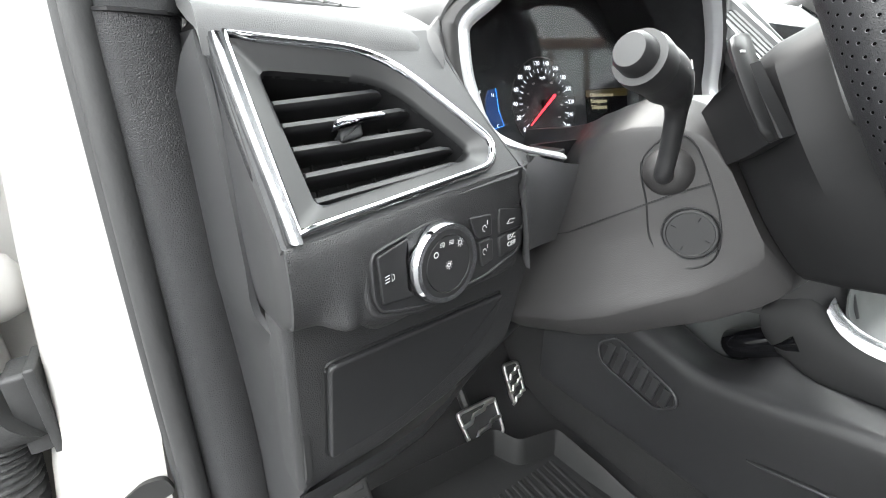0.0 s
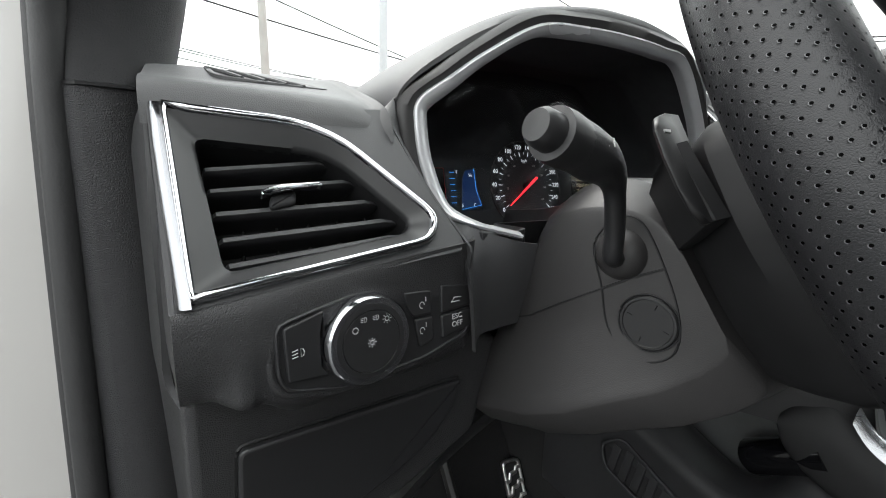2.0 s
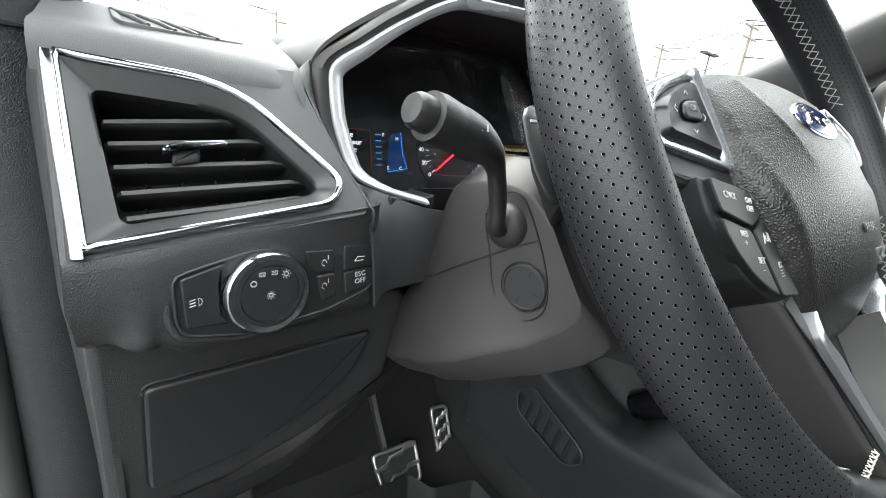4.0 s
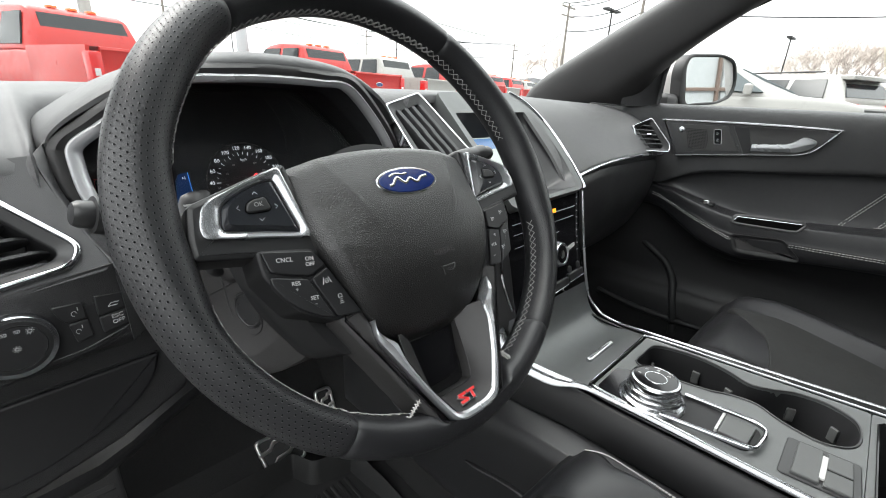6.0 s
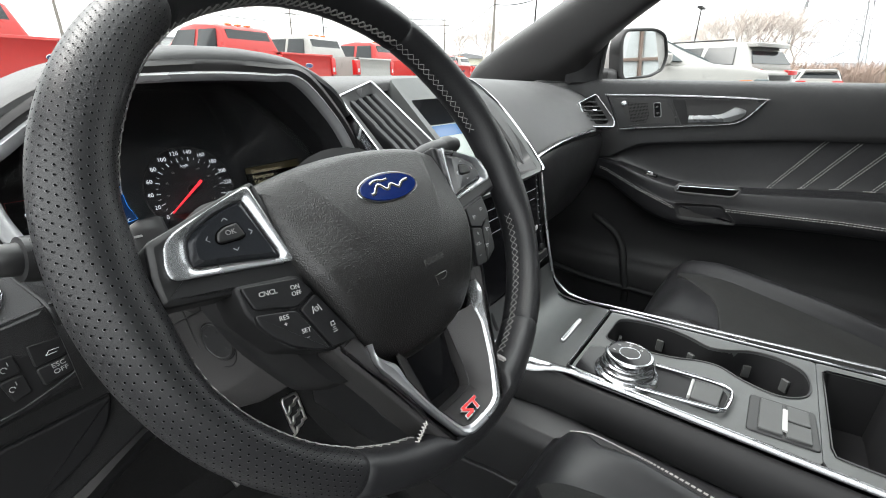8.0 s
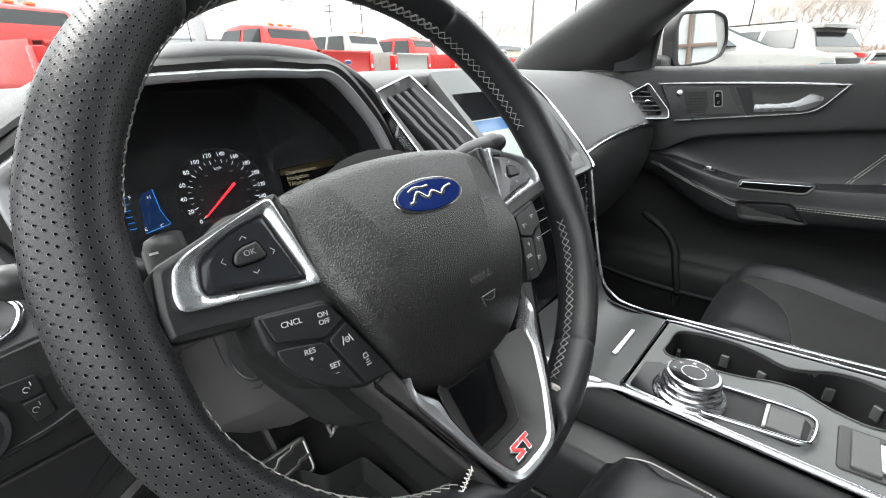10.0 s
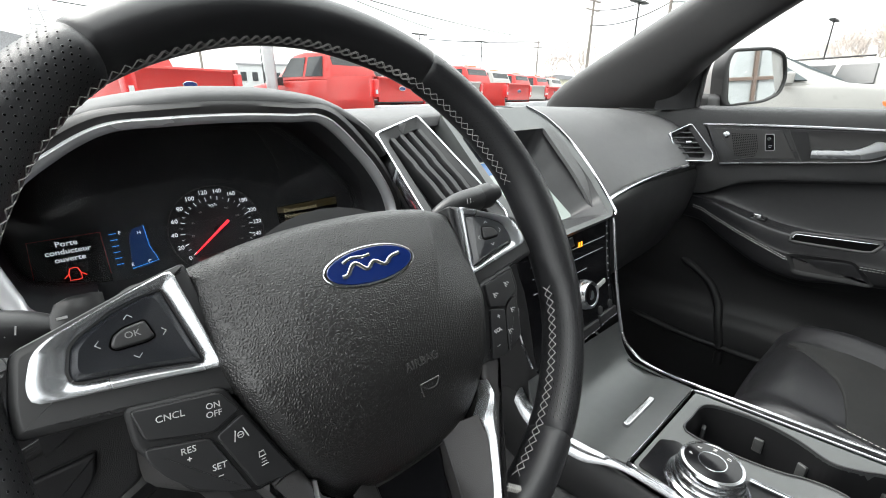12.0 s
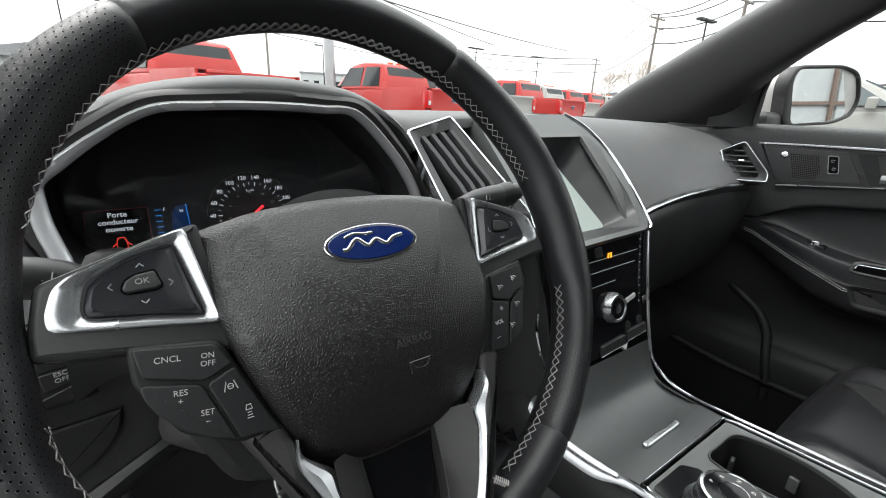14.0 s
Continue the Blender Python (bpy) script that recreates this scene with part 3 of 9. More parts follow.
        c0 = (-0.112 * sx, 0.013)
        lo, hi = polar(offset(plate, 0.0003), c0, 90), polar(fillet(top, 0.002), c0, 90)
        mid = [tuple(Vector(u).lerp(Vector(v), 0.82)) for u, v in zip(lo, hi)]
        cen = [(c0[0] + (x - c0[0]) * 0.45, c0[1] + (y - c0[1]) * 0.45) for x, y in hi]
        b = new_bm()
        skin(b, [[WM @ Vector((*p, w)) for p in lp] for lp, w in ((lo, -0.024), (lo, -0.0142), (mid, -0.0106), (hi, -0.0098), (cen, -0.0104))])
        p = part("button_plate", b, PADGLOSS, t, "dark glossy direction pad with bevelled sides", 22)
        b = new_bm()
        prism(b, fillet(f([(-0.1208, 0.0125), (-0.1190, 0.0165), (-0.1150, 0.0186), (-0.1072, 0.0196), (-0.1050, 0.0118), (-0.1075, 0.0104), (-0.1192, 0.0104)]), 0.0012), -0.013, -0.0088, WM, 0.0011)
        part("centre_button", b, BUTTON, p, "raised black button")
        b = new_bm()
        tube(b, [WM @ Vector((*q, -0.0102)) for q in offset(fillet(f([(-0.1208, 0.0125), (-0.1190, 0.0165), (-0.1150, 0.0186), (-0.1072, 0.0196), (-0.1050, 0.0118), (-0.1075, 0.0104), (-0.1192, 0.0104)]), 0.0012), -0.0004)], 0.0004, True, 4)
        part("button_gap", b, HOLE, p, "dark gap round the button")
        tm = lambda x, y, w: WM @ pose(x * sx, y, w)
        if sx > 0:
            lettering("button_mark", "OK", 0.0040, tm(-0.1125, 0.0150, -0.0086), DIMPRINT, p, 0.0002)
        b = new_bm()
        for x, y, a in ((-0.1010, 0.0127, 0), (-0.1250, 0.0146, 180), (-0.1125, 0.0232, 90), (-0.1125, 0.0052, -90)):
            r = pose(x * sx, y, -0.0100, 0, 0, a if sx > 0 or abs(a) == 90 else 180 - a)
            tube(b, [WM @ r @ Vector((-0.001, 0.0016, 0)), WM @ r @ Vector((0.0006, 0, 0)), WM @ r @ Vector((-0.001, -0.0016, 0))], 0.00022, seg=4)
        part("arrow_marks", b, WHITE, p, "white arrow marks")
        # switch pod below the spoke
        pod = f([(-0.123, -0.0135), (-0.086, -0.0195), (-0.064, -0.0725), (-0.086, -0.0705), (-0.108, -0.058), (-0.123, -0.031)])
        b = new_bm()
        prism(b, fillet(pod, 0.004), -0.042, -0.0095, WM, 0.002)
        pd = part("switch_pod", b, DARK, t, "black switch pod")
        ups = (([(-0.121, -0.0155), (-0.0885, -0.0215), (-0.082, -0.0325), (-0.095, -0.0375), (-0.1185, -0.0295)], "switch"),
               ([(-0.1200, -0.0322), (-0.0970, -0.0388), (-0.0868, -0.0680), (-0.0955, -0.0645), (-0.1065, -0.0570), (-0.1150, -0.0470), (-0.1195, -0.0385)], "switch"),
               ([(-0.0945, -0.0395), (-0.0815, -0.0345), (-0.067, -0.0705), (-0.0845, -0.0685)], "switch"))
        if sx < 0:
            ups = (([(-0.118, -0.017), (-0.0885, -0.021), (-0.086, -0.037), (-0.100, -0.041), (-0.108, -0.036), (-0.116, -0.034)], "switch"),
                   ([(-0.099, -0.0425), (-0.0855, -0.0385), (-0.073, -0.071), (-0.088, -0.072)], "switch"),
                   ([(-0.1005, -0.043), (-0.109, -0.0375), (-0.1145, -0.037), (-0.1065, -0.064), (-0.0895, -0.0715)], "switch"))
        for o, n in ups:
            b = new_bm()
            prism(b, fillet(f(o), 0.0022), -0.012, -0.0068, WM, 0.0007)
            part(n, b, SWITCHBLACK, pd, "satin black switch", 12)
        z = -0.0066
        if sx > 0:
            for tx, x, y, s in (("CNCL", -0.1083, -0.0236, 0.0040), ("ON\nOFF", -0.0924, -0.0280, 0.0037), ("RES\n+", -0.1058, -0.0418, 0.0038), ("SET\n–", -0.0966, -0.0538, 0.0038)):
                lettering("switch_mark", tx, s, WM @ pose(x, y, z, 0, 0, -8), WHITE, pd, 0.0002)
            b = new_bm()
            x, y = -0.0851, -0.0432  # lane lines with a small wheel between them
            for dx in (-0.0030, 0.0030):
                tube(b, [WM @ Vector((x + dx, y - 0.002, z)), WM @ Vector((x + dx * 0.55, y + 0.0025, z))], 0.00028, seg=4)
            tube(b, [WM @ Vector((x + 0.0013 * math.cos(q), y + 0.0013 * math.sin(q), z)) for q in [i * math.pi / 5 for i in range(10)]], 0.00025, True, 4)
            tube(b, [WM @ Vector((x - 0.0013, y, z)), WM @ Vector((x + 0.0013, y, z))], 0.0002, seg=4)
            x, y = -0.0791, -0.0576  # a car over three distance bars
            tube(b, [WM @ Vector((x + u, y + v, z)) for u, v in ((-0.0014, 0.0012), (-0.0010, 0.0034), (0.0010, 0.0034), (0.0014, 0.0012))], 0.0004, True, 4)
            for k in range(3):
                tube(b, [WM @ Vector((x - 0.0009 - 0.0003 * k, y - 0.0002 - 0.0013 * k, z)), WM @ Vector((x + 0.0009 + 0.0003 * k, y - 0.0002 - 0.0013 * k, z))], 0.00025, seg=4)
            part("switch_symbol", b, WHITE, pd, "white symbols")
        else:
            for tx, x, y, s in (("+", 0.0905, -0.0455, 0.006), ("VOL", 0.0855, -0.054, 0.0040), ("–", 0.0815, -0.0635, 0.006)):
                lettering("switch_mark", tx, s, WM @ pose(x, y, z, 0, 0, 6), WHITE, pd, 0.0002)
            b = new_bm()
            for x, y in ((0.109, -0.0265), (0.095, -0.031), (0.1065, -0.0455), (0.0975, -0.059)):
                tube(b, [WM @ Vector((x + 0.0022 * math.cos(q), y + 0.0018 * math.sin(q), z)) for q in [0.3 + i * 0.62 for i in range(7)]], 0.0003, seg=4)
                tube(b, [WM @ Vector((x - 0.0026, y + 0.0022, z)), WM @ Vector((x + 0.0002, y - 0.0004, z))], 0.0003, seg=4)
            part("switch_symbol", b, WHITE, pd, "white symbols")
        # shift paddle on the flank of the rear cover
        b = new_bm()
        fl = [(-0.091, -0.008, -0.1105), (-0.112, -0.0085, -0.0905), (-0.1275, -0.006, -0.069), (-0.1325, 0.032, -0.071), (-0.114, 0.030, -0.0945), (-0.094, 0.028, -0.113)]
        loops = []
        for dz, k in ((-0.004, 1.0), (0.002, 1.0), (0.0035, 0.96)):
            mid = Vector((-0.112, 0.012, -0.092))
            loops.append([WM @ Vector(((mid.x + (x - mid.x) * k - dz * 0.8) * sx, mid.y + (y - mid.y) * k, mid.z + (z - mid.z) * k - dz * 0.6)) for x, y, z in fl])
        skin(b, loops)
        pl_ = part("shift_paddle", b, DARK, t, "black gearshift paddle behind the spoke")
        b = new_bm()
        rows = []
        for y, w_ in ((-0.006, 0.004), (0.0, 0.009), (0.012, 0.012), (0.026, 0.013), (0.040, 0.012), (0.046, 0.009), (0.048, 0.004)):
            rows.append([WM @ Vector((x * sx, y, z)) for x, z in ((-0.122, -0.0715), (-0.128 - w_, -0.0715), (-0.1295 - w_, -0.0735), (-0.128 - w_, -0.0755), (-0.118, -0.0775))])
        skin(b, rows)
        part("paddle_blade", b, BUTTON, pl_, "upright paddle blade", 60)
        b = new_bm()
        mx = -0.1365 * sx
        prism(b, [(mx - 0.0022, 0.0375), (mx + 0.0022, 0.0375), (mx + 0.0022, 0.0388), (mx - 0.0022, 0.0388)], -0.0717, -0.0709, WM)
        if sx < 0:
            prism(b, [(mx - 0.00065, 0.0359), (mx + 0.00065, 0.0359), (mx + 0.00065, 0.0404), (mx - 0.00065, 0.0404)], -0.0717, -0.0708, WM)
        part("shift_mark", b, WHITE, pl_, "white shift mark")

    side(1), side(-1)
    # lower V spoke
    b = new_bm()
    prism(b, fillet([(-0.056, -0.085), (0.056, -0.085), (0.031, -0.170), (0.02, -0.180), (-0.02, -0.180), (-0.031, -0.170)], 0.006), -0.044, -0.0335, WM, 0.003)
    part("lower_spoke", b, DARK, t, "black lower spoke")
    b = new_bm()
    prism(b, fillet([(-0.026, -0.1065), (0.026, -0.1065), (0.018, -0.148), (-0.018, -0.148)], 0.003), -0.036, -0.0295, WM, 0.001)
    part("spoke_insert", b, GLOSS, t, "gloss black insert")
    LM = WM @ frame3((0, -0.08, -0.005), (1, 0, 0), (0, 1, -0.0842)) @ pose(0, 0.08, 0)
    so = [(0.0605, -0.0790), (0.0625, -0.0880), (0.0615, -0.0945), (0.0585, -0.1010), (0.0500, -0.1190), (0.0400, -0.1410), (0.0295, -0.1615), (0.0245, -0.1690), (0.0160, -0.1735), (0.0, -0.1745)]
    si = [(0.0598, -0.0790, -0.002), (0.0590, -0.0870, -0.004), (0.0520, -0.0940, -0.007), (0.0440, -0.1015, -0.009), (0.0452, -0.1125, -0.0045), (0.0360, -0.1380, -0.003), (0.0245, -0.1585, -0.003), (0.0195, -0.1650, -0.003), (0.0120, -0.1675, -0.003), (0.0, -0.1680, -0.003)]
    for sx in (1, -1):
        b = new_bm()
        fo, fi = spline(so, 4), spline(si, 4)
        loops = []
        for (x, y), (u, v, w) in zip(fo, fi):
            mixp = lambda k, z: LM @ Vector(((x + (u - x) * k) * sx, y + (v - y) * k, z))
            loops.append([mixp(0, -0.024), mixp(0, -0.0016), mixp(0.12, -0.0004), mixp(0.35, 0.0004), mixp(0.72, 0.0002 + w * 0.3), mixp(1, w), mixp(1, -0.012)])
        skin(b, loops)
        part("chrome_strip", b, SATINTRIM, t, "satin chrome strip of the lower spoke", 26)
    b = new_bm()  # sloping walls of the well between the strips
    top = [(-0.0450, -0.096), (-0.0455, -0.1125), (-0.0360, -0.138), (-0.0245, -0.1585), (-0.0195, -0.165), (-0.012, -0.1677), (0.0, -0.1682)]
    low = [(-0.0262, -0.096), (-0.0252, -0.115), (-0.0235, -0.138), (-0.0215, -0.149), (-0.0190, -0.1525), (-0.013, -0.154), (0.0, -0.154)]
    top += [(-x, y) for x, y in top[-2::-1]]
    low += [(-x, y) for x, y in low[-2::-1]]
    sheet(b, [[LM @ Vector((x, y, -0.0028)) for x, y in top], [LM @ Vector((x * 0.5 + u * 0.5, y * 0.5 + v * 0.5, -0.0125)) for (x, y), (u, v) in zip(top, low)], [LM @ Vector((x, y, -0.0215)) for x, y in low], [LM @ Vector((x * 0.97, y + 0.0008, -0.030)) for x, y in low]], 0.0015, WM.to_3x3() @ Vector((0, 0, -1)))
    part("spoke_facet", b, SHROUD, t, "smooth grey sloping walls of the lower spoke", 34)
    b = new_bm()
    tube(b, [LM @ Vector((x, y, -0.0213)) for x, y in low], 0.0005, seg=5)
    part("well_lip", b, PLASTIC, t, "thin lip of the well")
    for sx in (1, -1):
        b = new_bm()  # smooth arm outside each strip
        o = [(-0.066, -0.064), (-0.0605, -0.082), (-0.0600, -0.098), (-0.0300, -0.1625), (-0.0250, -0.1720), (-0.0350, -0.1725), (-0.0490, -0.1440), (-0.0690, -0.1010), (-0.0850, -0.0690)]
        prism(b, fillet([(x * sx, y) for x, y in o], 0.003), -0.034, -0.0035, LM, 0.0045)
        part("lower_arm", b, SHROUD, t, "smooth grey arm beside the strip", 50)
        b = new_bm()
        tube(b, [LM @ Vector((x * sx, y, -0.0040)) for x, y in ((-0.0795, -0.0715), (-0.0660, -0.0995), (-0.0470, -0.1420))], 0.0005, seg=4)
        part("arm_seam", b, DARK, t, "stitched seam of the arm")
        b = new_bm()  # bundle of thread where the arm meets the rim
        for k in range(9):
            x, y = -0.0475 - 0.0018 * k, -0.1445 - 0.0014 * k
            for q in (-1, 1):
                tube(b, [LM @ Vector(((x - 0.0016) * sx, y + 0.0016 * q, -0.0045 - 0.0008 * k)), LM @ Vector((x * sx, y, -0.0030 - 0.0008 * k)), LM @ Vector(((x + 0.0016) * sx, y - 0.0016 * q, -0.0045 - 0.0008 * k))], 0.0004, seg=4)
        tagged(part("thread_end", b, THREAD, t, "frayed end of the pale stitching"), kind="stuff")
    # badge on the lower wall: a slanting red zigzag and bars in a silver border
    BM = LM @ frame3((-0.0005, -0.1612, -0.0086), (1, 0, 0), (0, 0.0137, -0.0187))
    sl = lambda x, y: (x + y * 0.45, y)
    zig = [[(-0.0088, 0.0024), (-0.0010, 0.0024), (-0.0010, 0.0046), (-0.0088, 0.0046)], [(-0.0098, 0.0024), (-0.0070, 0.0024), (-0.0004, -0.0024), (-0.0032, -0.0024)], [(-0.0092, -0.0046), (-0.0008, -0.0046), (-0.0008, -0.0024), (-0.0092, -0.0024)],
           [(0.0002, 0.0024), (0.0090, 0.0024), (0.0090, 0.0046), (0.0002, 0.0046)], [(0.0036, -0.0046), (0.0058, -0.0046), (0.0058, 0.0024), (0.0036, 0.0024)]]
    b, b2 = new_bm(), new_bm()
    for k, o in enumerate(zig):
        prism(b, [sl(*p) for p in o], 0, 0.0016 + 0.00003 * k, BM)
        prism(b2, offset([sl(*p) for p in o], -0.0006), 0, 0.0010 + 0.00003 * k, BM)
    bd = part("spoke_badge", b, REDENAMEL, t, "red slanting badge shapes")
    part("badge_border", b2, SILVER, bd, "thin silver border")
    b = new_bm()
    lathe(b, [(0.07, -0.10), (0.075, -0.06), (0.082, -0.036), (0.05, -0.03)], WM @ pose(0, -0.02, 0))
    part("boss", b, DARK, t, "black boss behind the horn pad")
    b = new_bm()  # moulded cover behind the spokes
    def cover(hw, vt, vb, w, r=0.012):
        return [WM @ Vector((x, y, w)) for x, y in fillet([(-hw * 0.9, vt), (hw * 0.9, vt), (hw, vt - 0.012), (hw, -0.014), (hw * 0.92, -0.05), (hw * 0.72, vb), (-hw * 0.72, vb), (-hw * 0.92, -0.05), (-hw, -0.014), (-hw, vt - 0.012)], r, 3)]
    skin(b, [cover(0.112, 0.040, -0.098, -0.030), cover(0.122, 0.042, -0.098, -0.042), cover(0.1245, 0.041, -0.096, -0.066), cover(0.108, 0.039, -0.092, -0.088), cover(0.092, 0.036, -0.088, -0.106), cover(0.080, 0.030, -0.080, -0.112), cover(0.05, 0.015, -0.06, -0.113)])
    part("rear_cover", b, DARK, t, "black moulded cover behind the spokes", 40)
    return t

steering_wheel()


# ---- steering column with its stalks ----
def column():
    t = thing("steering_column", "dark grey plastic steering column shroud with a round cover", "steering column", (0, 0.15, 0.95))
    side_x = lambda y: min(0.1135, 0.1005 + 0.3 * (y - 0.115))
    b = new_bm()
    loops = []
    for y0, shear, zt, zb in ((0.053, 0.60, 1.034, 0.950), (0.056, 0.60, 1.043, 0.943), (0.063, 0.57, 1.049, 0.936), (0.076, 0.52, 1.052, 0.926), (0.100, 0.38, 1.053, 0.909), (0.125, 0.28, 1.051, 0.894), (0.15, 0.18, 1.046, 0.876), (0.18, 0.1, 1.040, 0.858), (0.20, 0.07, 1.036, 0.850), (0.22, 0.04, 1.030, 0.840), (0.245, 0.02, 1.024, 0.830), (0.27, 0.0, 1.018, 0.82), (0.34, 0.0, 1.01, 0.80)):
        o = fillet([(-0.80, zb), (0.80, zb), (1.0, zb + 0.022), (1.0, (zb + zt) / 2), (1.0, zt - 0.018), (0.8, zt), (-0.8, zt), (-1.0, zt - 0.018), (-1.0, (zb + zt) / 2), (-1.0, zb + 0.022)], 0.012, 4)
        lp = []
        for u, z in o:
            y = y0 + shear * (z - 0.95)
            k = max(0.0, min(1.0, (0.948 - z) / 0.05))
            far = max(0.0, y - 0.172 - 0.42 * (1.032 - z))  # the shroud narrows where it enters the dash
            lp.append((u * (side_x(y) + 0.013 * k * k * (3 - 2 * k)) * max(0.35, 1 - 9 * far), y, z))
        loops.append(lp)
    skin(b, loops)
    sh = part("shroud", b, SHROUD, t, "grey-black moulded shroud", 60)
    b = new_bm()
    on = lambda y, z, d=0.0: Vector((-side_x(y) - d, y, z))
    tube(b, [on(y, z, 0.0002) for y, z in ((0.098, 1.004), (0.115, 0.995), (0.131, 0.985), (0.16, 0.967), (0.187, 0.950), (0.22, 0.936), (0.26, 0.922))], 0.0008, seg=5)
    plate = spline([(0.132, 0.986), (0.126, 0.962), (0.114, 0.948), (0.099, 0.947), (0.088, 0.957), (0.088, 0.975), (0.097, 1.000), (0.113, 1.028), (0.128, 1.029), (0.139, 1.012)], 5, True)
    tube(b, [on(y, z, 0.0002) for y, z in plate], 0.0007, True, 5)
    part("seam", b, DARK, t, "shut lines of the shroud and its inset plate")
    bm_ = frame3(on(0.1035, 0.970, 0.0004), (-0.28, 0.95, 0.0), (0, 0, 1))
    b = new_bm()
    lathe(b, [(0.0165, 0.004), (0.0165, -0.0006), (0.0158, -0.0014), (0.0145, -0.0015), (0.014, -0.0008), (0.001, -0.0008)], bm_)
    rc = part("round_cover", b, BUTTON, t, "round black cover plug")
    b = new_bm()
    tube(b, [bm_ @ Vector((0.0172 * math.cos(q), 0.0172 * math.sin(q), 0.0)) for q in [i * math.pi / 20 for i in range(40)]], 0.0007, True, 5)
    for q in (0.3, 1.9, 3.4, 5.0):
        tube(b, [bm_ @ Vector((r * math.cos(q), r * math.sin(q), -0.001)) for r in (0.0095, 0.0125)], 0.00035, seg=4)
    part("gap", b, DARK, rc, "dark gap and small marks")

    def stalk(name, pts, r, label, tipdir):
        s = thing(name, label, "stalk", pts[0])
        b = new_bm()
        P = spline(pts, 6)
        tube(b, P, r, seg=16, taper=lambda k: 0.62 + 0.05 * k if k < 0.55 else 0.65 + 0.75 * min(1, (k - 0.55) / 0.2))
        part("arm", b, PLASTIC, s, "curved black arm", 60)
        m = frame3(pts[-1], tipdir.orthogonal(), tipdir.cross(tipdir.orthogonal()))
        b = new_bm()
        lathe(b, [(r * 1.42, -0.006), (r * 1.48, 0.004), (r * 1.40, 0.010), (r * 1.05, 0.0105), (r * 1.0, 0.018), (r * 0.8, 0.021), (r * 0.1, 0.0215)], m, 24)
        part("end_button", b, BUTTON, s, "rounded end button")
        b = new_bm()
        sg = -1 if pts[0][0] < 0 else 1
        lathe(b, [(0.0165, -0.006), (0.0165, 0.0), (0.0155, 0.004), (0.0125, 0.008), (0.008, 0.0105), (0.001, 0.0115)], frame3(pts[0], (sg * -0.28, 0.95, 0) if sg > 0 else (0.28, -0.95, 0), (0, 0, 1)), 24)
        part("socket", b, SHROUD, s, "ball socket in the shroud")
        b = new_bm()
        q = Vector(pts[-2])
        for i in range(3):
            tube(b, [q + Vector((-0.004 + i * 0.004, -0.0118, 0.0030)), q + Vector((-0.003 + i * 0.004, -0.0098, 0.0070))], 0.0004, seg=4)
        part("symbol", b, WHITE, s, "white printed symbols")
        return s
    stalk("indicator_stalk", [(-0.100, 0.124, 1.008), (-0.115, 0.119, 1.008), (-0.121, 0.115, 1.026), (-0.136, 0.108, 1.053), (-0.160, 0.104, 1.065), (-0.178, 0.102, 1.070)], 0.0088, "black indicator stalk with a rounded end button", Vector((-0.95, -0.15, 0.25)))
    stalk("wiper_stalk", [(0.100, 0.126, 1.006), (0.116, 0.120, 1.012), (0.124, 0.113, 1.045), (0.135, 0.105, 1.074), (0.165, 0.100, 1.084), (0.190, 0.098, 1.087)], 0.0085, "black wiper stalk on the far side of the column", Vector((0.95, -0.15, 0.2)))

column()


